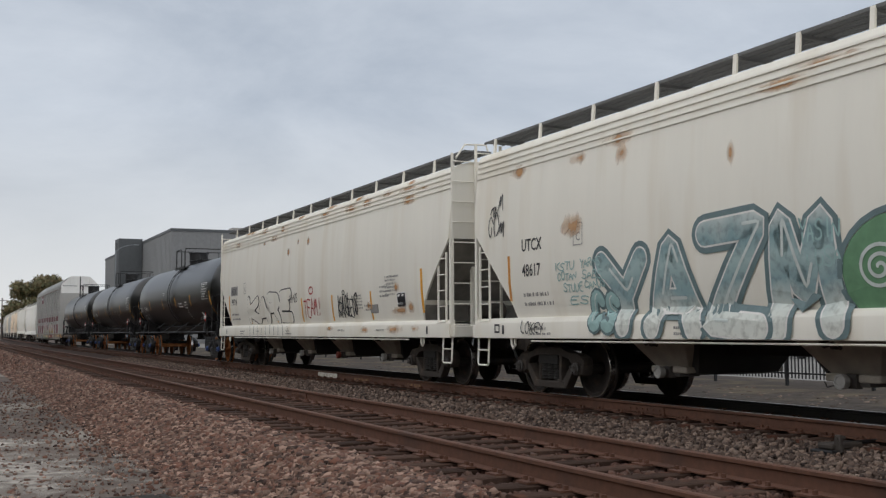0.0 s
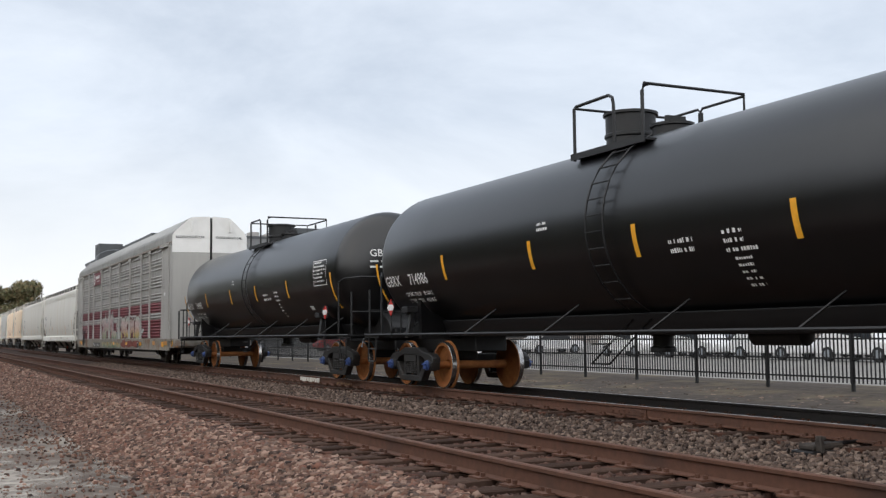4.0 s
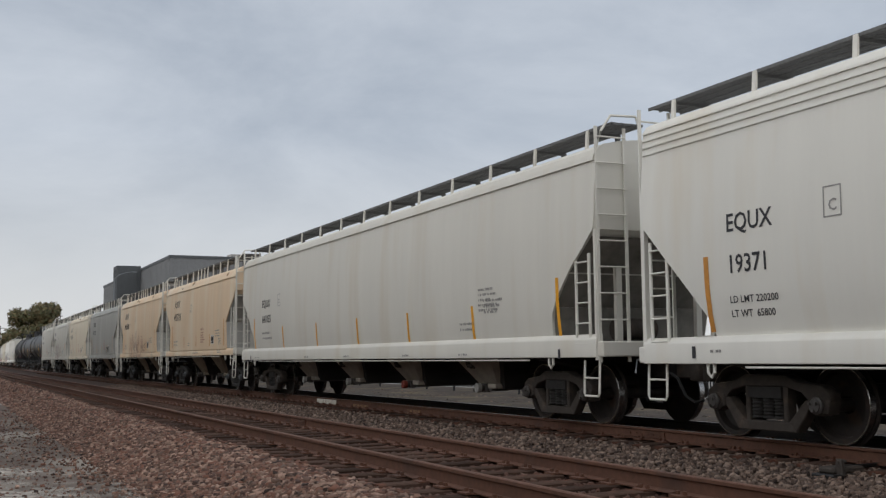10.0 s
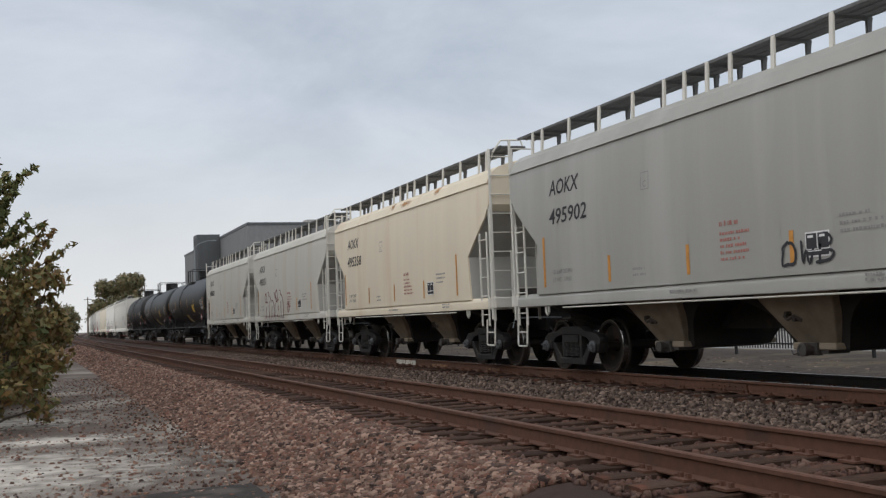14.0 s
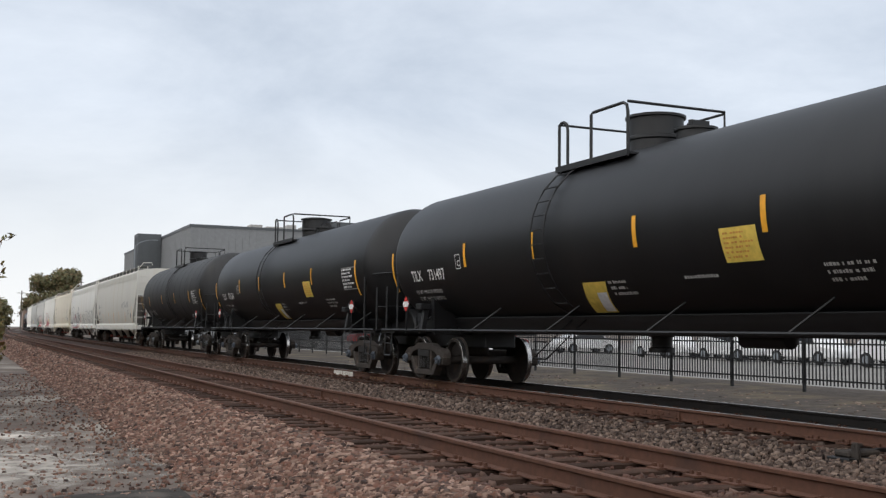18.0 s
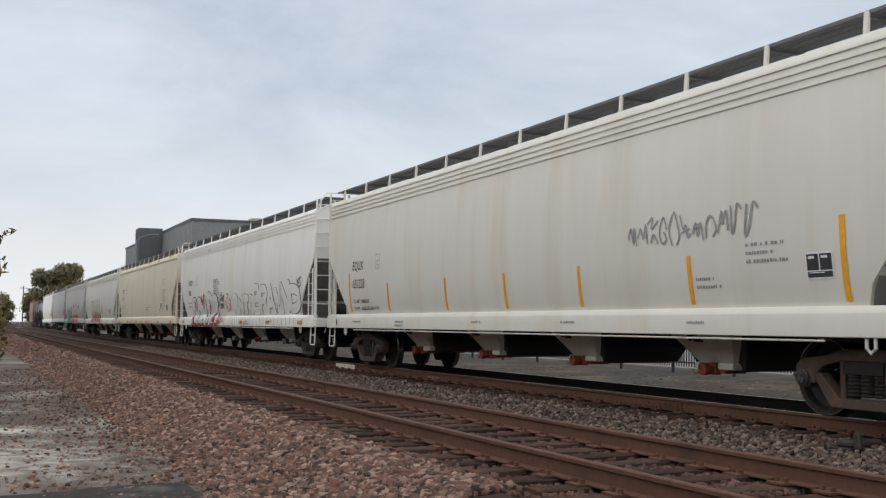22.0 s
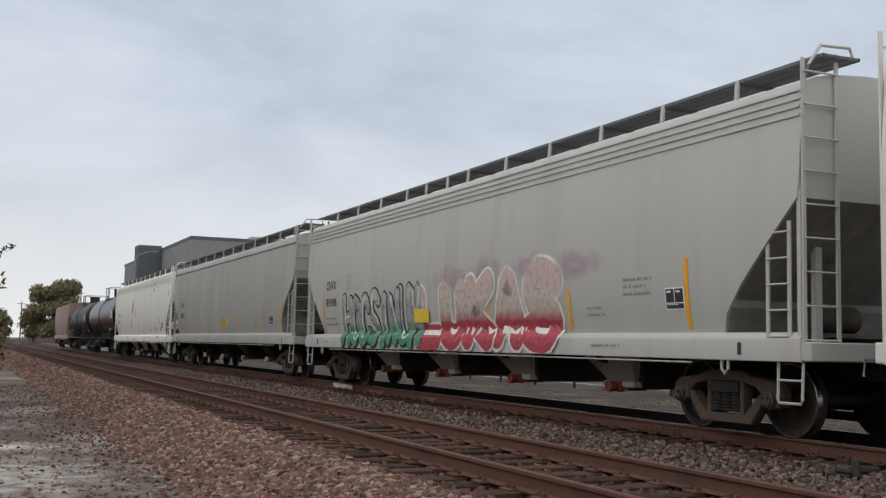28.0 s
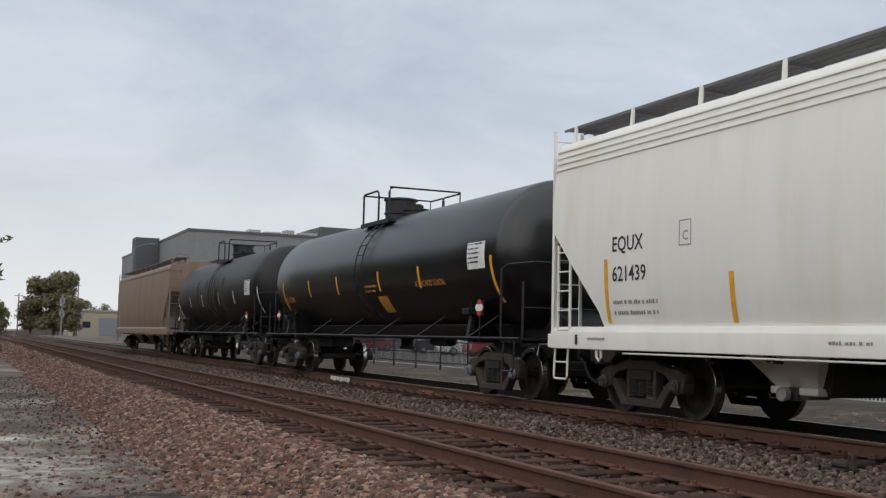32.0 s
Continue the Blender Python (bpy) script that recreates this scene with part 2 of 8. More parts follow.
def perforated(m, pitch, hole):
    """Punches rows of small dark holes into a sheet's colour."""
    N, L = m.node_tree.nodes, m.node_tree.links
    b = N["Principled BSDF"]
    link = b.inputs["Base Color"].links[0]
    co = N.new("ShaderNodeTexCoord")
    k = N.new("ShaderNodeVectorMath")
    k.operation = 'MULTIPLY'
    k.inputs[1].default_value = (0.0, 1 / pitch, 1 / pitch)
    fr = N.new("ShaderNodeVectorMath")
    fr.operation = 'FRACTION'
    dist = N.new("ShaderNodeVectorMath")
    dist.operation = 'DISTANCE'
    dist.inputs[1].default_value = (0.0, 0.5, 0.5)
    rg = N.new("ShaderNodeMapRange")
    rg.inputs["From Min"].default_value, rg.inputs["From Max"].default_value = hole, hole + 0.06
    rg.inputs["To Min"].default_value, rg.inputs["To Max"].default_value = 0.55, 0.0
    mixer = N.new("ShaderNodeMix")
    mixer.data_type = 'RGBA'
    mixer.inputs[7].default_value = (0.02, 0.02, 0.02, 1)
    L.new(co.outputs["Object"], k.inputs[0])
    L.new(k.outputs[0], fr.inputs[0])
    L.new(fr.outputs[0], dist.inputs[0])
    L.new(dist.outputs["Value"], rg.inputs["Value"])
    L.new(rg.outputs["Result"], mixer.inputs[0])
    L.new(link.from_socket, mixer.inputs[6])
    L.new(mixer.outputs[2], b.inputs["Base Color"])
    return m


perforated(M["galv"], 0.105, 0.07)
perforated(M["maroon"], 0.105, 0.06)


def faded(name, stops, low, high, thin=0.85, wobble=0.9):
    """Sprayed colours that run into each other from low to high on the car's side, thinned by noise."""
    m = leafy(name, stops)
    N, L = m.node_tree.nodes, m.node_tree.links
    b = N["Principled BSDF"]
    r = b.inputs["Base Color"].links[0].from_node
    co = N.new("ShaderNodeTexCoord")
    sep = N.new("ShaderNodeSeparateXYZ")
    ns = N.new("ShaderNodeTexNoise")
    ns.inputs["Scale"].default_value, ns.inputs["Detail"].default_value = 2.2, 5
    add = N.new("ShaderNodeMath")
    add.operation = 'MULTIPLY_ADD'
    add.inputs[1].default_value = wobble
    rg = N.new("ShaderNodeMapRange")
    rg.inputs["From Min"].default_value, rg.inputs["From Max"].default_value = low + wobble / 2, high + wobble / 2
    L.new(co.outputs["Object"], sep.inputs[0])
    L.new(co.outputs["Object"], ns.inputs["Vector"])
    L.new(ns.outputs["Fac"], add.inputs[0])
    L.new(sep.outputs["Z"], add.inputs[2])
    L.new(add.outputs[0], rg.inputs["Value"])
    L.new(rg.outputs["Result"], r.inputs["Fac"])
    n2 = N.new("ShaderNodeTexNoise")
    n2.inputs["Scale"].default_value, n2.inputs["Detail"].default_value = 9.0, 6
    r2 = N.new("ShaderNodeMapRange")
    r2.inputs["From Min"].default_value, r2.inputs["From Max"].default_value = 0.32, 0.52
    r2.inputs["To Min"].default_value, r2.inputs["To Max"].default_value = thin - 0.35, thin
    L.new(co.outputs["Object"], n2.inputs["Vector"])
    L.new(n2.outputs["Fac"], r2.inputs["Value"])
    L.new(r2.outputs["Result"], b.inputs["Alpha"])
    return m


M["leaf_green"] = leafy("green_leaves", [(0.065, 0.085, 0.025), (0.11, 0.13, 0.04), (0.15, 0.15, 0.05), (0.18, 0.13, 0.045)])
M["leaf_olive"] = leafy("olive_leaves", [(0.075, 0.080, 0.038), (0.125, 0.125, 0.056), (0.165, 0.145, 0.066), (0.170, 0.120, 0.058), (0.105, 0.095, 0.048)])
M["leaf_autumn"] = leafy("autumn_leaves", [(0.085, 0.090, 0.030), (0.140, 0.130, 0.042), (0.200, 0.150, 0.046), (0.215, 0.115, 0.042), (0.120, 0.090, 0.036)])


def stain_mat(name, colour, strength=0.8, scale=3.0, flat=False):
    """Thin stain: the colour thins out through noise and towards the patch's rim."""
    m = bpy.data.materials.new(name)
    m.use_nodes = True
    N, L = m.node_tree.nodes, m.node_tree.links
    b = N["Principled BSDF"]
    b.inputs["Roughness"].default_value = 0.8
    b.inputs["Base Color"].default_value = (*colour, 1)
    co = N.new("ShaderNodeTexCoord")
    sub = N.new("ShaderNodeVectorMath")
    sub.operation = 'SUBTRACT'
    sub.inputs[1].default_value = (0.5, 0.5, 0.5)
    sc = N.new("ShaderNodeVectorMath")
    sc.operation = 'MULTIPLY'
    sc.inputs[1].default_value = (2.0, 2.0, 0.0) if flat else (0.0, 2.0, 2.0)
    ln = N.new("ShaderNodeVectorMath")
    ln.operation = 'LENGTH'
    ns = N.new("ShaderNodeTexNoise")
    ns.inputs["Scale"].default_value, ns.inputs["Detail"].default_value = scale, 7
    mp2 = N.new("ShaderNodeMapping")
    mp2.inputs["Scale"].default_value = (1, 1, 1 if flat else 0.35)
    add = N.new("ShaderNodeMath")
    add.operation = 'MULTIPLY_ADD'
    add.inputs[1].default_value = -0.75
    rg = N.new("ShaderNodeMapRange")
    rg.inputs["From Min"].default_value, rg.inputs["From Max"].default_value = -0.15, 0.45
    rg.inputs["To Max"].default_value = strength
    L.new(co.outputs["Generated"], sub.inputs[0])
    L.new(sub.outputs[0], sc.inputs[0])
    L.new(sc.outputs[0], ln.inputs[0])
    L.new(co.outputs["Object"], mp2.inputs["Vector"])
    L.new(mp2.outputs["Vector"], ns.inputs["Vector"])
    L.new(ln.outputs["Value"], add.inputs[0])
    L.new(ns.outputs["Fac"], add.inputs[2])
    L.new(add.outputs[0], rg.inputs["Value"])
    L.new(rg.outputs["Result"], b.inputs["Alpha"])
    return m


def stones(name, tones):
    m = leafy(name, tones)
    m.node_tree.nodes["Principled BSDF"].inputs["Roughness"].default_value = 0.95
    return m


M["stones"] = stones("crushed_pink_granite", [(0.023, 0.013, 0.010), (0.089, 0.047, 0.035), (0.179, 0.083, 0.056), (0.123, 0.077, 0.059), (0.378, 0.250, 0.191), (0.057, 0.036, 0.027), (0.235, 0.131, 0.093)])
M["cribstones"] = stones("dark_crib_stone", [(0.038, 0.019, 0.015), (0.075, 0.037, 0.027), (0.104, 0.050, 0.035), (0.063, 0.037, 0.028), (0.149, 0.088, 0.065)])
M["greystones"] = stones("crushed_grey_stone", [(0.022, 0.014, 0.012), (0.080, 0.052, 0.040), (0.134, 0.092, 0.071), (0.057, 0.040, 0.032), (0.253, 0.186, 0.148), (0.110, 0.067, 0.048)])


def car_paint(name, base, rust=0.0, streaky=0.84, rough=0.55):
    return material(name, base, rough, grain=1.3, dark=0.95, light=1.03, bump=0.03,
                    stain=tuple(c * k for c, k in zip(base, (streaky, streaky * 0.93, streaky * 0.83))), stain_at=(0.5, 0.85), stain_scale=1.6, streak=True)


PAINT = {
    "cleanwhite": car_paint("clean_white_hopper_paint", (0.82, 0.805, 0.75), streaky=0.90),
    "stonegrey": car_paint("stone_grey_hopper_paint", (0.60, 0.58, 0.52), streaky=0.88),
    "offwhite": car_paint("off_white_hopper_paint", (0.76, 0.745, 0.69), streaky=0.90),
    "white": car_paint("white_hopper_paint", (0.80, 0.77, 0.69)),
    "cream": car_paint("cream_hopper_paint", (0.76, 0.69, 0.55)),
    "palegrey": car_paint("pale_grey_hopper_paint", (0.68, 0.66, 0.60), streaky=0.88),
    "grey": material("grey_hopper_paint", (0.37, 0.365, 0.335), 0.5, grain=1.3, dark=0.93, light=1.04, bump=0.03, stain=(0.45, 0.445, 0.42), stain_at=(0.48, 0.72), stain_scale=1.1, streak=True),
    "midgrey": car_paint("mid_grey_hopper_paint", (0.46, 0.45, 0.42)),
    "sand": material("sand_orange_hopper_paint", (0.77, 0.585, 0.395), 0.55, grain=1.3, dark=0.92, light=1.04, bump=0.03, stain=(0.80, 0.71, 0.57), stain_at=(0.46, 0.74), stain_scale=1.1, streak=True),
    "peach": material("pale_peach_hopper_paint", (0.79, 0.70, 0.55), 0.55, grain=1.3, dark=0.94, light=1.03, bump=0.03, stain=(0.66, 0.49, 0.33), stain_at=(0.54, 0.80), stain_scale=1.1, streak=True),
    "brown": car_paint("rust_brown_hopper_paint", (0.26, 0.175, 0.13), streaky=0.6),
}


# ---------- shapes ----------
class Geo:
    """Collects points and faces for one mesh."""

    def __init__(self):
        self.v, self.f = [], []

    def add(self, pts, faces):
        k = len(self.v)
        self.v += [tuple(p) for p in pts]
        self.f += [tuple(k + i for i in q) for q in faces]
        return self

    def box(self, x0, x1, y0, y1, z0, z1):
        p = [(x0, y0, z0), (x1, y0, z0), (x1, y1, z0), (x0, y1, z0), (x0, y0, z1), (x1, y0, z1), (x1, y1, z1), (x0, y1, z1)]
        return self.add(p, [(0, 3, 2, 1), (4, 5, 6, 7), (0, 1, 5, 4), (1, 2, 6, 5), (2, 3, 7, 6), (3, 0, 4, 7)])

    def prism(self, prof, axis, a, b):
        """A closed outline (u, v) drawn along one axis from a to b. axis y: u=x, v=z; axis x: u=y, v=z; axis z: u=x, v=y."""
        n = len(prof)
        put = {"y": lambda u, v, w: (u, w, v), "x": lambda u, v, w: (w, u, v), "z": lambda u, v, w: (u, v, w)}[axis]
        p = [put(u, v, a) for u, v in prof] + [put(u, v, b) for u, v in prof]
        q = [(i, (i + 1) % n, n + (i + 1) % n, n + i) for i in range(n)]
        return self.add(p, q + [tuple(range(n - 1, -1, -1)), tuple(range(n, 2 * n))])

    def tube(self, pts, r, n=6):
        pts = [Vector(p) for p in pts]
        rings = []
        for i, p in enumerate(pts):
            d = (pts[min(i + 1, len(pts) - 1)] - pts[max(i - 1, 0)]).normalized()
            s = d.cross(Vector((0, 0, 1)) if abs(d.z) < 0.9 else Vector((1, 0, 0))).normalized()
            u = s.cross(d)
            rr = r[i] if isinstance(r, (list, tuple)) else r
            rings.append([p + (s * math.cos(k * 2 * math.pi / n) + u * math.sin(k * 2 * math.pi / n)) * rr for k in range(n)])
        k = len(rings)
        f = [(i * n + j, i * n + (j + 1) % n, (i + 1) * n + (j + 1) % n, (i + 1) * n + j) for i in range(k - 1) for j in range(n)]
        return self.add([q for g in rings for q in g], f + [tuple(range(n - 1, -1, -1)), tuple((k - 1) * n + j for j in range(n))])

    def cyl(self, a, b, r, n=16):
        return self.tube([a, b], r, n)

    def lathe(self, prof, centre, axis, n=24, caps=True):
        """Rings (radius, along) turned round an axis x, y or z through centre."""
        pts = []
        for r, w in prof:
            for k in range(n):
                c, s = r * math.cos(2 * math.pi * k / n), r * math.sin(2 * math.pi * k / n)
                pts.append({"x": (w, c, s), "y": (c, w, s), "z": (c, s, w)}[axis])
        pts = [(p[0] + centre[0], p[1] + centre[1], p[2] + centre[2]) for p in pts]
        k = len(prof)
        f = [(i * n + j, i * n + (j + 1) % n, (i + 1) * n + (j + 1) % n, (i + 1) * n + j) for i in range(k - 1) for j in range(n)]
        return self.add(pts, f + ([tuple(range(n - 1, -1, -1)), tuple((k - 1) * n + j for j in range(n))] if caps else []))

    def mesh(self, name, smooth=35, bevel=0.0):
        me = bpy.data.meshes.new(name)
        me.from_pydata(self.v, [], self.f)
        b = bmesh.new()
        b.from_mesh(me)
        bmesh.ops.recalc_face_normals(b, faces=b.faces)
        if bevel:
            e = [e for e in b.edges if len(e.link_faces) == 2 and e.calc_face_angle(0) > 0.6]
            bmesh.ops.bevel(b, geom=e, offset=bevel, segments=1, affect='EDGES', clamp_overlap=True)
        b.to_mesh(me)
        b.free()
        if smooth:
            me.shade_smooth()
            me.set_sharp_from_angle(angle=radians(smooth))
        me.materials.append(None)
        return me


def part(name, me, mat, parent=None, label="", at=None):
    """Links a mesh as one object, under a thing or a part where one is given."""
    ob = new(name, me)
    ob.material_slots[0].link = 'OBJECT'
    ob.material_slots[0].material = mat
    if parent:
        ob.parent = parent
    if at is not None:
        ob.matrix_basis = at if isinstance(at, Matrix) else Matrix.Translation(at)
    if label:
        ob["label"] = label
    return ob


CACHE = {}


def shared(key, make):
    if key not in CACHE:
        CACHE[key] = make()
    return CACHE[key]


def setting(name, me, mat, label, category):
    return tagged(part(name, me, mat), label=label, category=category, kind="structure")


def thing(name, label, category, group="", at=(0, 0, 0)):
    ob = new(name)
    ob.matrix_basis = Matrix.Translation(at)
    ob.empty_display_size = 0.3
    return tagged(ob, label=label, category=category, group=group)

# ---------- the ground and the two tracks ----------
STEPS = [-60, -20, 0, 20, 40, 60, 75, 90, 110, 130, 150, 180, 210, 240, 280, 320, 370, 420, 480, 560, 650, 800]


def sheet(prof, rows, name, bent=True):
    g = Geo()
    n = len(prof)
    pts = [(x + (shift(y) if bent else 0), y, z) for y in rows for x, z in prof]
    g.add(pts, [(j * n + i, j * n + i + 1, (j + 1) * n + i + 1, (j + 1) * n + i) for j in range(len(rows) - 1) for i in range(n - 1)])
    return g.mesh(name)


def heap(x):
    """Height of the ballast across the line."""
    k = [(2.0, -0.66), (2.6, -0.60), (3.55, -0.24), (3.9, -0.21), (6.45, -0.21), (6.9, -0.25), (7.7, -0.36), (8.5, -0.25), (8.8, -0.21), (11.4, -0.21), (11.9, -0.25), (13.2, -0.40), (18, -0.31)]
    return float(np.interp(x, [a for a, _ in k], [b for _, b in k]))


gx = [-900, -200, -40, -4, 1, 2.3, 3.2, 8, 12.0, 13.2, 18, 30, 60, 200, 900]
gz = [-0.65, -0.65, -0.62, -0.62, -0.61, -0.62, -0.72, -0.8, -0.7, -0.40, -0.31, -0.31, -0.31, -0.35, -0.4]
ground = setting("ground", sheet(list(zip(gx, gz)), [-400, -60, -10, 5, 20, 40, 70, 110, 160, 240, 400, 900, 2500], "ground", bent=False), M["dirt"],
                 "pale dusty dirt beside the railway with dark damp patches", "ground")
bx = [2.0, 2.6, 3.1, 3.55, 3.9, 5.2, 6.45, 6.9, 7.3, 7.7, 8.1, 8.5, 8.8, 10.1, 11.4, 11.9, 12.5, 13.2]
ballast = setting("ballast_bed", sheet([(x, heap(x) - 0.03) for x in bx], STEPS, "ballast"), M["gravel"], "crushed pink-grey stone ballast under both tracks", "ballast")

RAIL = [(-0.07, -0.172), (0.07, -0.172), (0.07, -0.160), (0.012, -0.145), (0.009, -0.045), (0.036, -0.034), (0.036, -0.006), (0.028, -0.001),
        (-0.028, -0.001), (-0.036, -0.006), (-0.036, -0.034), (-0.009, -0.045), (-0.012, -0.145), (-0.07, -0.160)]


def along(prof, x, name):
    g = Geo()
    rows = [y for y in STEPS if y >= -20]
    n = len(prof)
    pts = [(x + u + shift(y), y, v) for y in rows for u, v in prof]
    g.add(pts, [(j * n + i, j * n + (i + 1) % n, (j + 1) * n + (i + 1) % n, (j + 1) * n + i) for j in range(len(rows) - 1) for i in range(n)])
    return g.mesh(name, smooth=25)


def tie_mesh(seed):
    rnd = random.Random(seed)
    g = Geo()
    cols, half = 6, 1.31
    pts, faces = [], []
    for i in range(cols + 1):
        y0, y1 = -0.115 + rnd.uniform(-0.012, 0.012), 0.115 + rnd.uniform(-0.012, 0.012)
        x = -half + 2 * half * i / cols
        zt = -0.172 + rnd.uniform(-0.012, 0.004)
        pts += [(x, y0, -0.36), (x, y0, zt - 0.01), (x, y0 + 0.03, zt), (x, y1 - 0.03, zt), (x, y1, zt - 0.012), (x, y1, -0.36)]
    for i in range(cols):
        for j in range(6):
            faces.append((i * 6 + j, i * 6 + (j + 1) % 6, (i + 1) * 6 + (j + 1) % 6, (i + 1) * 6 + j))
    faces += [(0, 1, 2, 3, 4, 5), tuple(cols * 6 + j for j in (5, 4, 3, 2, 1, 0))]
    return g.add(pts, faces).mesh("tie", smooth=0)


TIES = [tie_mesh(i) for i in range(6)]


def track(name, cx, label, y0, y1, shine):
    t = tagged(thing(name, label, "railway track"), kind="structure")
    for s in (-0.7525, 0.7525):
        r = part("rail", along(RAIL, cx + s, "rail"), M["blackrail"] if s > 0 and cx == FAR else M["rail"], t, "rail with a black web" if s > 0 and cx == FAR else "")
        part("running_surface", along([(-0.026, -0.004), (0.026, -0.004), (0.024, 0.001), (-0.024, 0.001)], cx + s, "running_surface"), shine, r, "worn steel top of the rail")
    rnd = random.Random(int(cx * 10))
    y, k = y0, 0
    plates = Geo()
    while y < y1:
        yy = y + rnd.uniform(-0.03, 0.03)
        part("tie", TIES[k % 6], M["tie"], t, at=pose(cx + shift(yy) + rnd.uniform(-0.04, 0.04), yy, rnd.uniform(-0.01, 0.0), 0, 0, rnd.uniform(-1.2, 1.2)))
        if y < 75:
            for s in (-0.7525, 0.7525):
                x = cx + s + shift(yy)
                plates.box(x - 0.17, x + 0.17, yy - 0.09, yy + 0.09, -0.176, -0.158)
                for q in (-0.10, 0.10):
                    for w in (-0.05, 0.05):
                        plates.box(x + q - 0.016, x + q + 0.016, yy + w - 0.014, yy + w + 0.014, -0.16, -0.125)
                # rail anchors beside the tie
                plates.box(x - 0.085, x + 0.085, yy + 0.135, yy + 0.16, -0.20, -0.150)
        y += 0.53
        k += 1
    tagged(part("tie_plates_and_spikes", plates.mesh("plates", smooth=0), M["rail"], t, "rusty tie plates, spikes and anchors"), kind="stuff")
    return t


empty_track = track("railway_track", NEAR, "empty track with brown rusty rails on worn wooden ties", 4.0, 145, M["rail"])
train_track = track("railway_track", FAR, "track under the train with polished rail tops", 2.0, 120, M["railhead"])

# rail joints: bars bolted to the near rails
for cx, y in ((FAR - 0.7525, 13.1), (NEAR + 0.7525, 19.0), (FAR - 0.7525, 40.0)):
    g = Geo()
    g.box(-0.034, -0.012, -0.45, 0.45, -0.14, -0.05)
    for q in (-0.36, -0.2, -0.06, 0.06, 0.2, 0.36):
        g.cyl((-0.05, q, -0.095), (-0.03, q, -0.095), 0.018, 6)
    tagged(part("joint_bar", g.mesh("joint_bar", smooth=0), M["rail"], at=(cx, y, 0)), label="rusty bolted joint bar on the side of a rail", category="rail joint")
g = Geo()
g.box(-0.020, -0.010, -0.78, 0.78, -0.150, -0.035)
tagged(part("paint_mark", g.mesh("paint_mark", smooth=0), M["whitewash"], at=(FAR - 0.7525 - 0.012, 27.45, 0)), label="flaking white paint mark on the web of a rail", category="paint mark")
M["fadedmark"] = material("faded_orange_mark", (0.30, 0.17, 0.09), 0.9, grain=30, dark=0.6, stain=(0.12, 0.06, 0.04), stain_at=(0.5, 0.6), stain_scale=12)
for y, w in ((24.85, 0.5), (21.6, 0.35)):
    g = Geo()
    g.box(-0.02, 0.0, -w, w, -0.17, -0.09)
    tagged(part("paint_mark", g.mesh("paint_mark", smooth=0), M["fadedmark"], at=(FAR - 0.7525 - 0.02, y, 0)), label="faded orange paint mark low on a rail", category="paint mark")

# switch point gear beside the rail
g = thing("switch_gear", "dark greasy switch rod stand beside the train's track", "railway switch", at=(8.62, 8.75, -0.27))
part("base_plate", Geo().box(-0.16, 0.5, -0.16, 0.16, 0.0, 0.05).mesh("b", bevel=0.01), M["black"], g)
part("box", Geo().box(-0.10, 0.36, -0.10, 0.12, 0.05, 0.12).mesh("c", bevel=0.02), M["truck"], g)
part("rod", Geo().tube([(0.12, 0, 0.10), (1.2, 0.1, 0.10)], 0.025, 8).mesh("r"), M["black"], g)
part("arm", Geo().prism([(-0.06, 0.03), (0.06, 0.03), (0.035, 0.21), (-0.035, 0.21)], "x", -0.03, 0.03).mesh("a", bevel=0.01), M["truck"], g, at=(-0.02, -0.12, 0))
part("pin", Geo().cyl((-0.06, -0.12, 0.18), (0.06, -0.12, 0.18), 0.02, 8).mesh("p"), M["truck"], g)


# ---------- loose stones ----------
def strew(name, count, place, size, mat, label, seed):
    """Many low stones of eight corners, each turned and squeezed by chance."""
    rng = np.random.default_rng(seed)
    xyz = place(rng, count)
    n = len(xyz)
    base = np.array([(-1, -1, -1), (1, -1, -1), (1, 1, -1), (-1, 1, -1), (-1, -1, 1), (1, -1, 1), (1, 1, 1), (-1, 1, 1)], float) * 0.5
    v = base[None] * rng.uniform(0.5, 1.25, (n, 8, 3))
    v[:, 4:, :2] *= rng.uniform(0.45, 0.9, (n, 1, 1))
    a = rng.uniform(0, 6.283, n)
    b = rng.uniform(-0.6, 0.6, n)
    c, s = np.cos(a)[:, None], np.sin(a)[:, None]
    cb, sb = np.cos(b)[:, None], np.sin(b)[:, None]
    x, y, z = v[..., 0] * 1.25, v[..., 1], v[..., 2] * 0.85
    y, z = y * cb - z * sb, y * sb + z * cb
    x, y = x * c - y * s, x * s + y * c
    k = (size[0] + (size[1] - size[0]) * rng.random(n) ** 2)[:, None]
    v = np.stack([x, y, z], -1) * k[..., None] + xyz[:, None, :]
    q = np.array([(0, 3, 2, 1), (4, 5, 6, 7), (0, 1, 5, 4), (1, 2, 6, 5), (2, 3, 7, 6), (3, 0, 4, 7)])
    f = (q[None] + (np.arange(n) * 8)[:, None, None]).reshape(-1, 4)
    me = bpy.data.meshes.new(name)
    me.vertices.add(n * 8)
    me.vertices.foreach_set("co", v.reshape(-1).astype(np.float32))
    me.loops.add(len(f) * 4)
    me.loops.foreach_set("vertex_index", f.reshape(-1).astype(np.int32))
    me.polygons.add(len(f))
    me.polygons.foreach_set("loop_start", (np.arange(len(f)) * 4).astype(np.int32))
    me.update(calc_edges=True)
    me.materials.append(None)
    return tagged(part(name, me, mat), label=label, category="stones", kind="stuff")


KX = np.array([a for a in np.arange(1.2, 18.4, 0.05)])
KZ = np.array([heap(a) for a in KX])


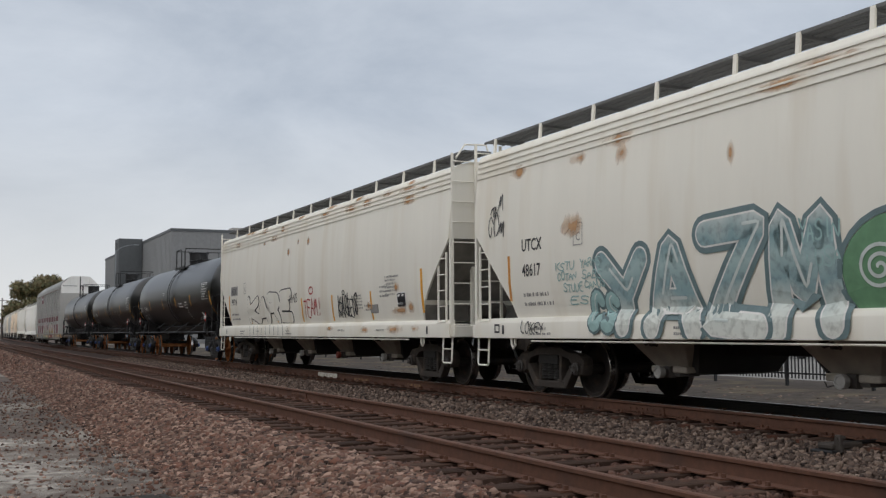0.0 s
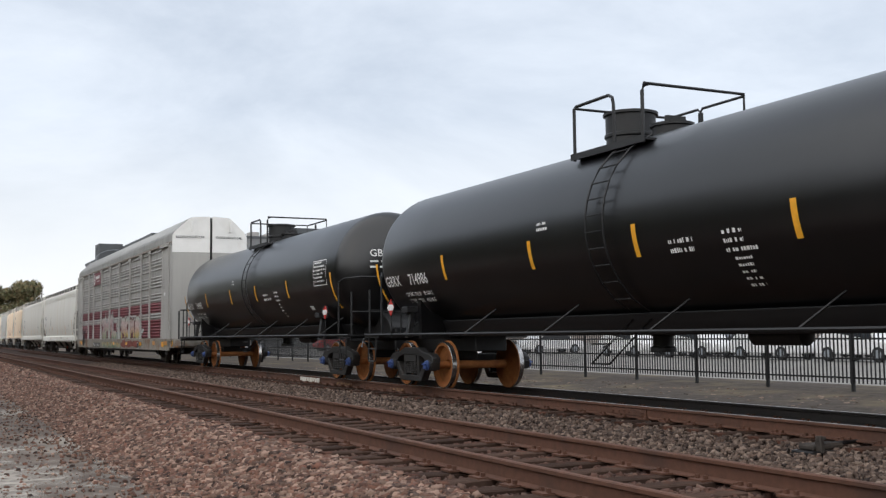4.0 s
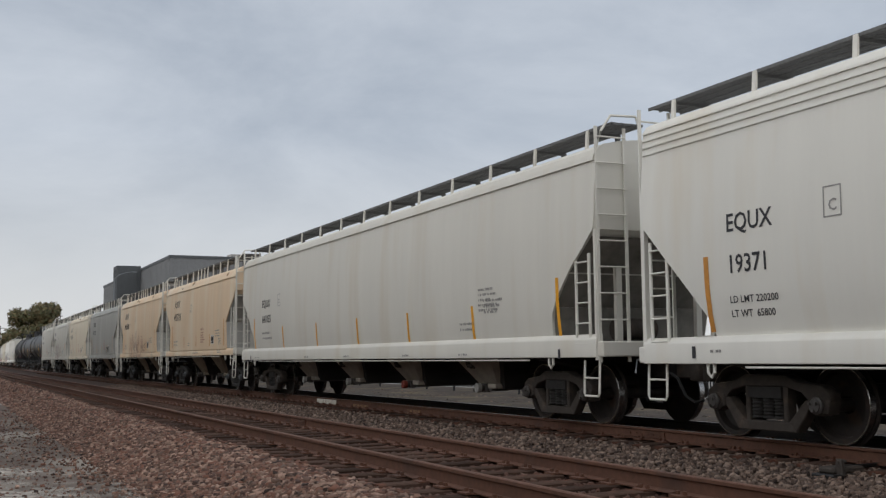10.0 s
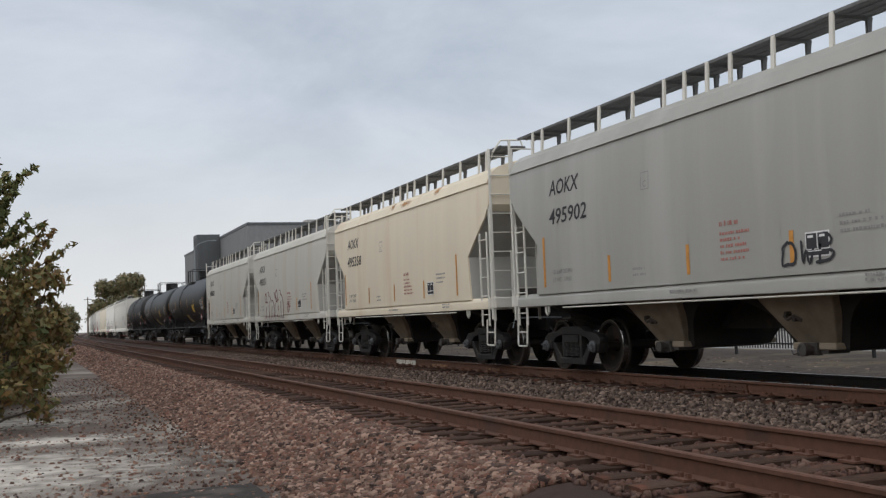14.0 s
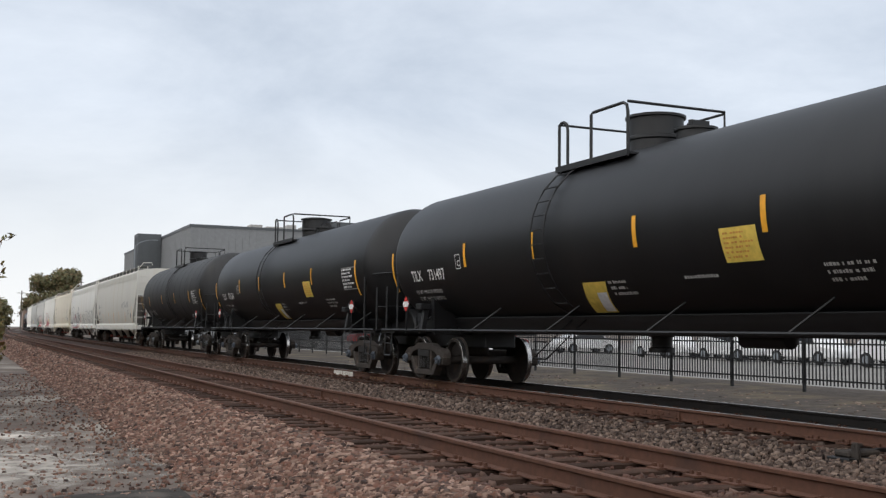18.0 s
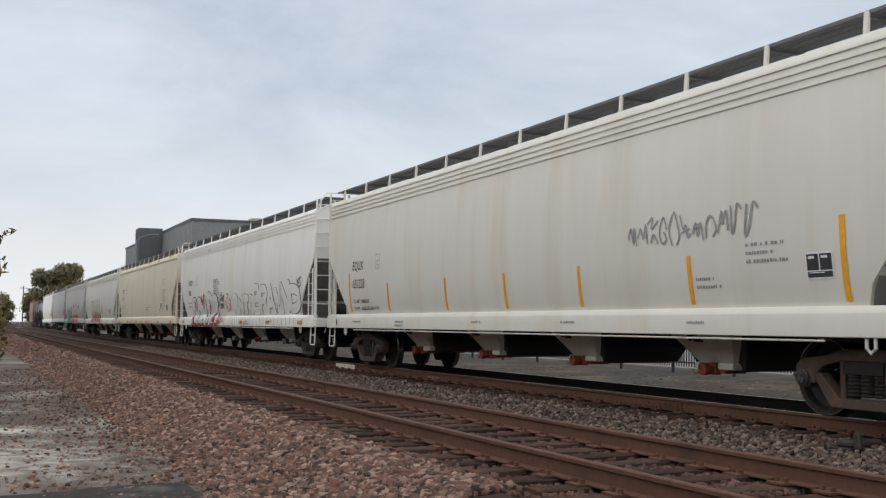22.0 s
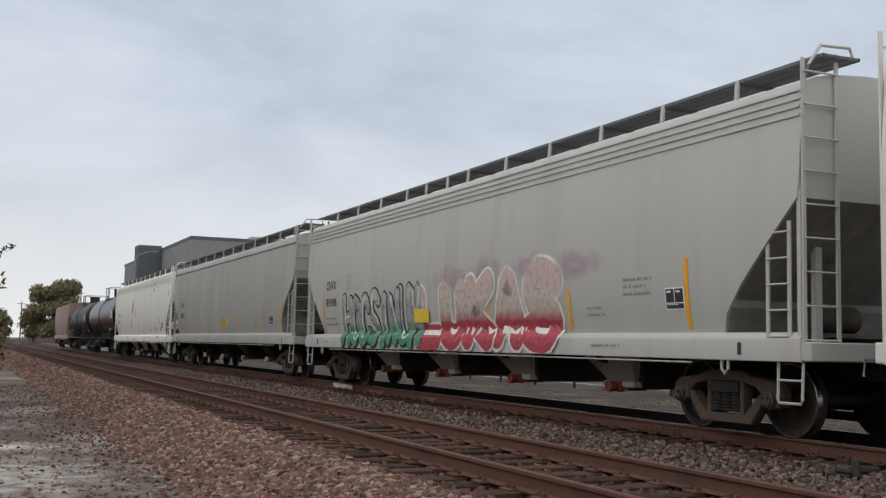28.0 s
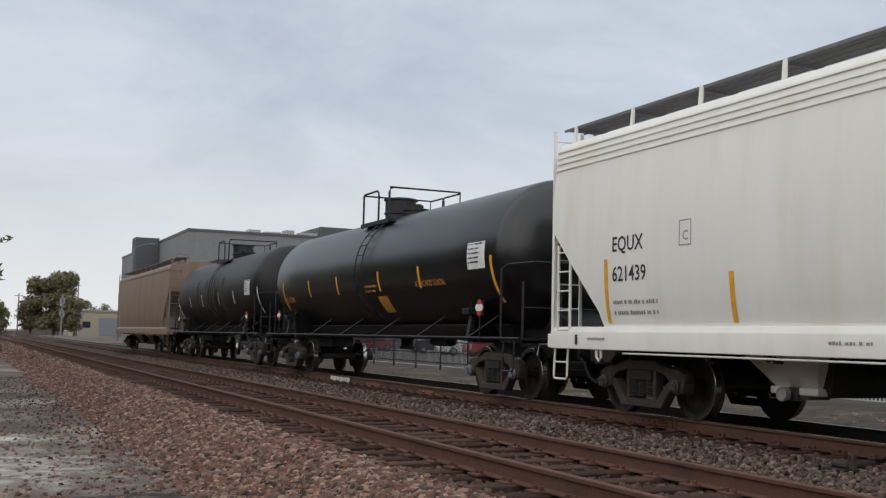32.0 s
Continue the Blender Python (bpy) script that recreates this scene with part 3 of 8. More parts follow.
def band(x0, x1, y0, y1, power=1.6, sink=0.012):
    def place(rng, n):
        y = y0 + (y1 - y0) * rng.random(n) ** power
        x = x0 + (x1 - x0) * rng.random(n)
        z = np.interp(x, KX, KZ) - sink + rng.uniform(-0.012, 0.012, n)
        return np.stack([x + np.maximum(0, y - 60) ** 2 / (2 * BEND), y, z], 1)
    return place


strew("ballast_stones", 58000, band(2.25, 3.95, 7.5, 50), (0.03, 0.085), M["stones"], "loose pink and grey crushed stones on the bank", 1)
strew("ballast_stones", 17000, band(3.8, 6.5, 6.5, 45, sink=0.018), (0.03, 0.075), M["cribstones"], "loose crushed stones between the ties", 2)
strew("ballast_stones", 38000, band(6.4, 9.2, 6.5, 60), (0.03, 0.072), M["greystones"], "loose pale grey stones between the two tracks", 3)
strew("ballast_stones", 9000, band(10.9, 17.5, 8, 48), (0.04, 0.10), M["greystones"], "loose grey stones behind the train's track", 4)
strew("ballast_stones", 9000, band(2.2, 4.0, 40, 110, 1.3), (0.06, 0.13), M["stones"], "crushed stones farther along the bank", 5)


def scatter(x0, x1, y0, y1, z):
    def place(rng, n):
        y = y0 + (y1 - y0) * rng.random(n) ** 1.5
        x = x1 - (x1 - x0) * rng.random(n) ** 1.7
        return np.stack([x, y, np.full(n, z)], 1)
    return place


strew("dirt_stones", 8000, scatter(-3.5, 2.5, 9, 40, -0.606), (0.014, 0.055), M["stones"], "scattered small stones on the dirt path", 6)

# the dark asphalt apron where the path begins
rnd = random.Random(5)
edge = [(-6 + 0.45 * i, 10.9 + 0.25 * rnd.random() + (0.35 if i > 15 else 0)) for i in range(19)]
g = Geo()
g.prism([(-6, 2)] + [(2.2, 2)] + list(reversed(edge)), "z", -0.64, -0.595)
setting("asphalt_apron", g.mesh("apron", smooth=0), material("old_asphalt", (0.052, 0.047, 0.043), 1.0, grain=5, bump=0.6, fine=40, spec=0.15, stain=(0.10, 0.088, 0.078), stain_at=(0.55, 0.7), stain_scale=2.0), "edge of a dark worn asphalt apron", "pavement")

DUST = stain_mat("pale_dust", (0.58, 0.53, 0.465), 0.97, 2.6, True)
for x, y, a, b in ((-1.1, 13.9, 3.9, 3.7), (-0.8, 21.5, 2.6, 2.2), (-1.0, 34.0, 2.4, 6.0), (0.2, 17.6, 1.8, 1.2)):
    g = Geo()
    for i in range(24):
        w = 2 * math.pi * i / 24
        g.v.append((a * math.cos(w), b * math.sin(w), 0))
    g.f.append(tuple(range(24)))
    setting("dust_patch", g.mesh("dust", smooth=0), DUST, "patch of pale trodden dust on the dirt path", "dirt").location = (x, y, -0.604)

# ---------- fence and yard behind the train ----------
verge = setting("gravel_verge", sheet([(12.9, -0.37), (13.2, -0.385), (15.0, -0.345), (18.0, -0.295), (19.1, -0.265), (20.6, -0.262)], [-60, -10, 0, 10, 20, 40, 60, 90, 130], "verge", bent=False),
                material("dark_gravel", (0.072, 0.060, 0.051), 1.0, grain=4, dark=0.6, light=1.35, bump=0.6, fine=22, stain=(0.13, 0.105, 0.07), stain_at=(0.5, 0.68), stain_scale=0.7, spec=0.15), "dark gravel verge with dry grass before the fence", "gravel")
yard = setting("yard_pavement", Geo().box(19.2, 120, -30, 130, -0.42, -0.27).mesh("yard", smooth=0), M["yardpave"], "pale concrete parking yard behind the fence", "pavement")
PICKET = Geo().box(-0.012, 0.012, -0.013, 0.013, 0.20, 1.34).mesh("picket", smooth=0)
RAILS = [Geo().box(-0.02, 0.02, 0, 2.66, z, z + 0.04).mesh("fence_rail", smooth=0) for z in (0.30, 0.72, 1.16)]
POST = Geo().box(-0.032, 0.032, -0.032, 0.032, -0.1, 1.4).box(-0.04, 0.04, -0.04, 0.04, 1.4, 1.43).mesh("post", smooth=0)
for i in range(-3, 31):
    f = thing("fence_panel", "black steel picket fence panel along the yard", "fence", "picket fence panels", at=(18.5, 20.16 + 2.66 * (i - 7), -0.30))
    part("post", POST, M["fence"], f)
    for q in range(23):
        part("picket", PICKET, M["fence"], f, at=(0, 0.06 + q * 0.116, 0))
    for me in RAILS:
        part("fence_rail", me, M["fence"], f)

# ---------- the large grey building ----------
b = thing("warehouse", "large windowless grey metal-clad warehouse behind the yard", "building")


def clad(x0, x1, y0, y1, z0, z1, name, mat, pitch=0.9):
    """A box with upright ribs on the sides that face the line."""
    w = part(name, Geo().box(x0, x1, y0, y1, z0, z1).mesh(name, smooth=0), mat, b)
    g = Geo()
    k = int((x1 - x0) / pitch)
    for i in range(k):
        x = x0 + (i + 0.5) * (x1 - x0) / k
        g.box(x - 0.05, x + 0.05, y0 - 0.05, y0, z0, z1 - 0.4)
    k = int((y1 - y0) / pitch)
    for i in range(k):
        y = y0 + (i + 0.5) * (y1 - y0) / k
        g.box(x0 - 0.05, x0, y - 0.05, y + 0.05, z0, z1 - 0.4)
    tagged(part("cladding_ribs", g.mesh("ribs", smooth=0), mat, w, "upright ribs of the metal cladding"), kind="stuff")


clad(26, 64, 138, 200, -0.4, 14.2, "main_hall", M["wall"])
part("roof_edge", Geo().box(25.9, 64.1, 137.9, 138.2, 14.0, 14.35).box(25.9, 26.2, 138, 200, 14.0, 14.35).mesh("edge", smooth=0), M["walldark"], b)
clad(22.6, 25.94, 160, 163.7, -0.4, 14.7, "tower", M["walldark"])
clad(44, 52, 139.5, 150, 14.2, 15.8, "roof_block", M["walldark"])
for x, w, h in ((34, 1.6, 0.5), (36.2, 2.2, 0.35), (39, 1.2, 0.7), (41, 2.4, 0.5)):
    part("rooftop_unit", Geo().box(x, x + w, 139, 141, 14.3, 14.3 + h).mesh("unit", smooth=0, bevel=0.04), M["concrete"], b)
lp = thing("street_lamp", "tall pale steel street lamp with a curved arm", "street lamp", at=(22.0, 158.5, -0.4))
part("pole", Geo().tube([(0, 0, 0), (0, 0, 13.2)], [0.14, 0.08], 8).mesh("p"), M["cap"], lp)
part("arm", Geo().tube([(0, 0, 13.0), (0.6, 0, 13.6), (1.6, 0, 14.0), (2.6, 0, 14.1)], 0.05, 6).mesh("a"), M["cap"], lp)
part("lamp_head", Geo().box(2.5, 3.2, -0.15, 0.15, 14.02, 14.16).mesh("h", bevel=0.03), M["cap"], lp)


# ---------- trees, poles and the far crossing ----------
def leaf_cloud(blobs, count, size, seed):
    rng = np.random.default_rng(seed)
    w = np.array([b[3] ** 2 for b in blobs])
    pick = rng.choice(len(blobs), count, p=w / w.sum())
    c = np.array([b[:3] for b in blobs])[pick]
    r = np.array([b[3] for b in blobs])[pick]
    d = rng.normal(size=(count, 3))
    d /= np.linalg.norm(d, axis=1)[:, None]
    p = c + d * (r * rng.random(count) ** 0.4)[:, None] * np.array([1, 1, 0.85])
    u = rng.normal(size=(count, 3))
    u /= np.linalg.norm(u, axis=1)[:, None]
    t = np.cross(u, d + 0.01)
    t /= np.linalg.norm(t, axis=1)[:, None]
    k = (size * rng.uniform(0.5, 1.3, count))[:, None]
    v = np.stack([p - u * k, p + t * k * 0.45, p + u * k, p - t * k * 0.45], 1)
    g = Geo()
    g.v = [tuple(q) for q in v.reshape(-1, 3)]
    g.f = [(4 * i, 4 * i + 1, 4 * i + 2, 4 * i + 3) for i in range(count)]
    me = bpy.data.meshes.new("crown")
    me.from_pydata(g.v, [], g.f)
    me.materials.append(None)
    return me


def tree(x, y, h, spread, leaves, size, mat, label, seed, z=-0.6, low=0.25, lean=0.0):
    rnd = random.Random(seed)
    t = thing("tree", label, "tree", at=(x, y, z))
    g = Geo()
    g.tube([(0, 0, -0.3), (0.03 * h, 0, h * 0.3), (0.02 * h, 0.02 * h, h * 0.8)], [h * 0.03, h * 0.022, h * 0.006], 8)
    blobs = []
    for i in range(34):
        zz = h * (low + (0.97 - low) * rnd.random())
        k = math.sin(math.pi * min(1, max(0.12, (zz / h - low * 0.6) / (1.08 - low * 0.6)))) ** 0.6
        a = rnd.uniform(0, 6.28)
        rr = spread * k * rnd.uniform(0.25, 0.95)
        p = (rr * math.cos(a) + lean * zz, rr * math.sin(a), zz)
        g.tube([(0.025 * h, 0, zz * 0.6), (p[0] * 0.5, p[1] * 0.5, zz * 0.85), p], [h * 0.010, h * 0.006, h * 0.002], 5)
        blobs.append((*p, spread * rnd.uniform(0.24, 0.42)))
    part("trunk", g.mesh("trunk"), M["bark"], t)
    part("crown", leaf_cloud(blobs, leaves, size, seed), mat, t)
    return t


tree(18.6, 250, 13.0, 6.4, 16000, 0.42, M["leaf_olive"], "round autumn tree with olive and brown leaves", 11, low=0.2)
tree(14.5, 262, 8.5, 3.2, 3600, 0.3, M["leaf_olive"], "small dark green tree beyond the crossing", 12)
tree(22.5, 246, 8.5, 3.0, 3600, 0.3, M["leaf_olive"], "dark green tree beside the crossing", 13)
tree(6.0, 215, 6.0, 3.4, 3600, 0.3, M["leaf_olive"], "low autumn tree beside the line", 14)
tree(3.0, 170, 4.6, 2.6, 3000, 0.25, M["leaf_olive"], "low brown-green tree beside the line", 15)
tree(-3.5, 120, 6.5, 3.2, 4400, 0.24, M["leaf_green"], "green tree at the edge of the path", 16)
tree(31, 330, 10, 5, 3600, 0.4, M["leaf_olive"], "autumn tree far behind the crossing", 17)
tree(40, 340, 9, 5, 3200, 0.4, M["leaf_green"], "green tree far behind the crossing", 18)
tree(8, 330, 9, 5, 3200, 0.4, M["leaf_green"], "green tree far down the line", 19)


def bush(x, y, h, spread, leaves, size, mat, label, seed, z=-0.62):
    rnd = random.Random(seed)
    t = thing("bush", label, "bush", at=(x, y, z))
    g = Geo()
    blobs = []
    for i in range(34):
        a, q = rnd.uniform(0, 6.28), rnd.random()
        zz = h * (0.06 + 0.9 * q)
        rr = spread * (1 - 0.45 * q) * rnd.uniform(0.3, 1.0)
        p = (rr * math.cos(a), rr * math.sin(a), zz)
        g.tube([(0.1 * math.cos(a), 0.1 * math.sin(a), -0.1), (p[0] * 0.5, p[1] * 0.5, zz * 0.55), p], [0.035, 0.022, 0.006], 5)
        blobs.append((*p, spread * rnd.uniform(0.16, 0.30)))
    for i in range(16):
        a = rnd.uniform(-0.9, 0.9)
        zz = h * rnd.uniform(0.45, 1.02)
        p0 = (spread * 0.45 * math.cos(a), spread * 0.5 * math.sin(a), zz * 0.88)
        p1 = (spread * rnd.uniform(0.55, 0.95) * math.cos(a), spread * 0.8 * math.sin(a), zz + h * rnd.uniform(0.02, 0.10))
        g.tube([p0, p1], [0.02, 0.006], 5)
        for k in range(5):
            w = 0.4 + 0.15 * k
            blobs.append((*[p0[j] + (p1[j] - p0[j]) * w for j in range(3)], 0.14 - 0.012 * k))
    part("stems", g.mesh("stems"), M["bark"], t)
    part("foliage", leaf_cloud(blobs, leaves, size, seed), mat, t)


bush(-1.83, 23.5, 4.9, 2.1, 11000, 0.10, M["leaf_green"], "tall leafy bush with long upright twigs beside the path", 21)
bush(-0.72, 27.5, 3.9, 1.9, 7000, 0.10, M["leaf_autumn"], "tall bush with brown autumn leaves", 22)
bush(-1.1, 20.5, 2.5, 1.6, 5500, 0.09, M["leaf_autumn"], "low brown autumn bush at the path's edge", 23)
bush(-0.55, 33.0, 2.2, 1.7, 4500, 0.10, M["leaf_autumn"], "low bush with rust-brown leaves", 24)

# thick unseen row of trees beyond the path, added to darken the tanks' reflections
ROW = [tree(-11.0, -24 - 7 * i, 11.5 + i, 4.2, 3200, 0.65, M["leaf_green"], "dense dark green tree in the added row out of view", 30 + i, low=0.02) for i in range(3)]
for i in range(3):
    tagged(ROW[i], label="dense dark green tree in the added row out of view", category="tree", group="row of trees")
LOW = [tree(-12.0, -18 - 3 * i, 6.0 + 0.6 * i, 2.6, 2200, 0.5, M["leaf_green"], "low dense green tree in the added row out of view", 36 + i, low=0.02) for i in range(2)]
for i in range(11):
    copy_thing(LOW[i % 2], pose(-12.0 - 0.8 * (i % 2), -13 + 4.2 * i, -0.6, 0, 0, 71 * i))
for i in range(15):
    copy_thing(ROW[i % 3], pose(-11.0 - 1.2 * (i % 2), 34 + 6.0 * i, -0.6, 0, 0, 67 * i))



def utility_pole(x, y, h, arms, label):
    p = thing("utility_pole", label, "utility pole", at=(x, y, -0.6))
    part("pole", Geo().tube([(0, 0, 0), (0, 0, h)], [0.16, 0.11], 8).mesh("p"), M["pole"], p)
    for z, w in arms:
        part("crossarm", Geo().box(-w, w, -0.06, 0.06, z, z + 0.13).mesh("c", smooth=0), M["pole"], p)


utility_pole(11.7, 260, 9.6, ((9.0, 0.9),), "weathered wooden utility pole with a crossarm")
utility_pole(8.2, 300, 9.4, ((8.8, 0.8),), "wooden utility pole far down the line")
utility_pole(23.9, 255, 11.9, ((11.6, 0.5),), "tall thin pole with a short arm at the crossing")

sg = thing("railway_signal", "pale grey signal mast with two signal heads", "railway signal", at=(19.0, 235, -0.6))
part("mast", Geo().tube([(0, 0, 0), (0, 0, 8.8)], 0.14, 8).mesh("m"), M["cap"], sg)
for z in (5.0, 7.6):
    h = part("signal_head", Geo().prism([(0.55 * math.cos(a * math.pi / 8), z + 0.85 * math.sin(a * math.pi / 8)) for a in range(16)], "y", -0.25, 0.0).mesh("h"), M["cap"], sg, "pale oval signal head")
    for dz in (-0.4, 0, 0.4):
        part("lens", Geo().cyl((0, -0.33, z + dz), (0, -0.25, z + dz), 0.12, 10).mesh("l"), M["black"], h)
sg2 = thing("crossing_signal", "grey crossing signal mast beside the road", "crossing signal", at=(25.2, 262, -0.6))
part("mast", Geo().tube([(0, 0, 0), (0, 0, 8.2)], 0.12, 8).mesh("m"), M["cap"], sg2)
part("signal_head", Geo().box(-0.9, 0.9, -0.1, 0.1, 5.2, 5.7).mesh("h", bevel=0.05), M["cap"], sg2)

sh = thing("service_building", "low beige building with a grey-blue shutter door", "building", at=(0, 0, -0.5))
part("wall", Geo().box(24.6, 48, 268, 282, 0, 6.0).mesh("w", smooth=0), M["tan"], sh)
part("roof", Geo().box(24.3, 48.3, 267.7, 282.3, 6.0, 6.4).mesh("r", smooth=0), M["concrete"], sh)
part("shutter_door", Geo().box(30.3, 35.0, 267.8, 268.0, 0, 4.6).mesh("d", smooth=0), M["cap"], sh, "grey-blue shutter door")
part("window", Geo().box(26.4, 28.2, 267.85, 268.0, 2.2, 3.6).mesh("n", smooth=0), M["glass"], sh)
wl2 = thing("low_wall", "long low brown wall beside the far crossing", "wall", at=(0, 0, -0.5))
part("wall_face", Geo().box(13.8, 22.5, 272, 272.5, 0, 3.4).mesh("w", smooth=0), material("brown_block_wall", (0.16, 0.12, 0.10), 0.9, grain=2), wl2)
road = setting("crossing_road", Geo().box(-60, 120, 242, 250, -0.7, -0.28).mesh("road", smooth=0), material("far_road", (0.22, 0.21, 0.20), 0.9, grain=1), "grey road over the far level crossing", "road")


def parked_car(x, y, turn, paint, label, tall=0.0):
    c = thing("car", label, "car", "cars parked in the yard", at=(0, 0, 0))
    c.matrix_basis = pose(x, y, -0.27, 0, 0, turn)
    side = [(-2.2, 0.32), (-2.25, 0.62), (-2.1, 0.82), (-1.3, 0.92), (-0.75, 1.38 + tall), (0.75, 1.42 + tall), (1.45, 0.98 + tall * 0.8), (2.1, 0.92), (2.25, 0.6), (2.2, 0.32)]
    part("body", Geo().prism(side, "x", -0.86, 0.86).mesh("body", bevel=0.05), paint, c)
    glass = [(-1.12, 0.95), (-0.70, 1.32 + tall), (0.70, 1.36 + tall), (1.25, 0.98 + tall * 0.5)]
    part("side_windows", Geo().prism(glass, "x", -0.872, 0.872).mesh("glass", smooth=0), M["glass"], c)
    for wx in (-0.80, 0.80):
        for wy in (-1.38, 1.38):
            w = part("tyre", shared("tyre", lambda: Geo().lathe([(0.2, -0.1), (0.32, -0.1), (0.33, 0), (0.32, 0.1), (0.2, 0.1)], (0, 0, 0), "x", 20, False).mesh("tyre")), M["hose"], c, at=(wx, wy, 0.33))
            part("rim", shared("rim", lambda: Geo().lathe([(0.03, -0.11), (0.2, -0.105), (0.2, 0.105), (0.03, 0.11)], (0, 0, 0), "x", 16).mesh("rim")), M["cap"], w)
    part("headlight", Geo().box(-0.8, -0.5, -2.26, -2.2, 0.6, 0.75).mesh("hl", bevel=0.01), M["white"], c)
    part("headlight", Geo().box(0.5, 0.8, -2.26, -2.2, 0.6, 0.75).mesh("hl", bevel=0.01), M["white"], c)
    return c


WHITE_CAR = material("white_car_paint", (0.75, 0.75, 0.75), 0.25, grain=2, dark=0.97, light=1.02, bump=0, coat=0.5)
RED_CAR = material("red_car_paint", (0.35, 0.02, 0.02), 0.25, grain=2, dark=0.97, light=1.02, bump=0, coat=0.5)
DARK_CAR = material("dark_car_paint", (0.03, 0.035, 0.045), 0.25, grain=2, dark=0.97, light=1.02, bump=0, coat=0.5)
SILVER_CAR = material("silver_car_paint", (0.42, 0.43, 0.45), 0.3, 0.4, grain=2, dark=0.97, light=1.02, bump=0, coat=0.5)
for x, y, a, m, what, tall in ((39, 30, 90, WHITE_CAR, "white car parked in the yard", 0.0), (41, 47, 95, DARK_CAR, "dark car parked in the yard", 0.2), (41, 51, 92, SILVER_CAR, "silver car parked in the yard", 0.0),
                               (36, 71, 88, RED_CAR, "red pickup-sized car parked in the yard", 0.35), (36, 76, 90, WHITE_CAR, "white van parked in the yard", 0.6), (44, 40, 90, SILVER_CAR, "silver car in the yard's far row", 0.1),
                               (46, 33, 88, DARK_CAR, "dark car in the yard's far row", 0.1), (36, 82, 91, DARK_CAR, "dark car beyond the red one", 0.2), (38, 62, 90, WHITE_CAR, "white car in the yard", 0.1),
                               (47, 27, 93, WHITE_CAR, "white car in the yard's far row", 0.2), (34, 92, 90, RED_CAR, "red car far along the yard", 0.2)):
    parked_car(x, y, a, m, what, tall)
for y in (33.8, 39.4, 45.0, 50.8):
    parked_car(36.6, y, 0, WHITE_CAR, "white van parked along the yard fence", 0.62)


# ---------- running gear ----------
def side_frame_mesh():
    """A cast arch: top chord, two slanted legs to the bottom, columns round the springs, two boxes over the axles."""
    g = Geo()
    top = [(-1.05, 0.50), (-1.05, 0.60), (-0.92, 0.68), (-0.55, 0.72), (-0.34, 0.80), (0.34, 0.80), (0.55, 0.72), (0.92, 0.68), (1.05, 0.60), (1.05, 0.50),
           (0.72, 0.50), (0.60, 0.60), (0.34, 0.66), (-0.34, 0.66), (-0.60, 0.60), (-0.72, 0.50)]
    g.prism(top, "x", -0.10, 0.08)
    g.prism([(-0.50, 0.13), (0.50, 0.13), (0.44, 0.245), (-0.44, 0.245)], "x", -0.105, 0.07)
    for s in (-1, 1):
        g.prism([(s * 0.50, 0.131), (s * 0.37, 0.235), (s * 0.66, 0.515), (s * 0.80, 0.515)], "x", -0.095, 0.065)
        g.prism([(s * 0.285, 0.22), (s * 0.365, 0.22), (s * 0.365, 0.68), (s * 0.285, 0.68)], "x", -0.085, 0.06)
        g.prism([(s * 0.72, 0.40), (s * 1.02, 0.36), (s * 1.06, 0.52), (s * 0.72, 0.56)], "x", -0.11, 0.075)
        g.cyl((-0.12, s * 0.889, 0.457), (0.06, s * 0.889, 0.457), 0.118, 14)
    return g.mesh("side_frame", bevel=0.012)


def spring_mesh():
    g = Geo()
    for y in (-0.19, 0.0, 0.19):
        prof = []
        for k in range(6):
            z = 0.27 + k * 0.042
            prof += [(0.072, z), (0.088, z + 0.012), (0.088, z + 0.024), (0.072, z + 0.036)]
        g.lathe(prof, (-0.02, y, 0), "z", 10)
    g.box(-0.11, 0.0, -0.29, 0.29, 0.52, 0.655)
    return g.mesh("spring")


def wheel_prof(s):
    return [(0.09, s * 0.60), (0.11, s * 0.67), (0.36, s * 0.715), (0.385, s * 0.80), (0.455, s * 0.80), (0.457, s * 0.70), (0.485, s * 0.69), (0.485, s * 0.665),
            (0.395, s * 0.665), (0.36, s * 0.66), (0.11, s * 0.62), (0.09, s * 0.60)]


def wheelset_mesh():
    g = Geo()
    for s in (-1, 1):
        g.lathe(wheel_prof(s), (0, 0, 0), "x", 32, False)
    g.lathe([(0.085, -0.6), (0.078, 0), (0.085, 0.6)], (0, 0, 0), "x", 14)
    g.lathe([(0.075, -1.02), (0.075, -0.6)], (0, 0, 0), "x", 12)
    g.lathe([(0.075, 0.6), (0.075, 1.02)], (0, 0, 0), "x", 12)
    return g.mesh("wheelset")


def tread_mesh(s):
    return Geo().lathe([(0.452, s * 0.803), (0.4585, s * 0.798), (0.4585, s * 0.705), (0.452, s * 0.705), (0.440, s * 0.8025), (0.452, s * 0.803)], (0, 0, 0), "x", 32, False).mesh("tread")


def cap_mesh():
    g = Geo().lathe([(0.095, 0.0), (0.100, -0.025), (0.078, -0.04), (0.078, -0.06), (0.03, -0.065)], (0, 0, 0), "x", 16)
    for k in range(3):
        a = k * 2.094 + 0.5
        g.cyl((-0.095, 0.055 * math.cos(a), 0.055 * math.sin(a)), (-0.07, 0.055 * math.cos(a), 0.055 * math.sin(a)), 0.018, 6)
    return g.mesh("axle_cap")


WHEELSETS = []


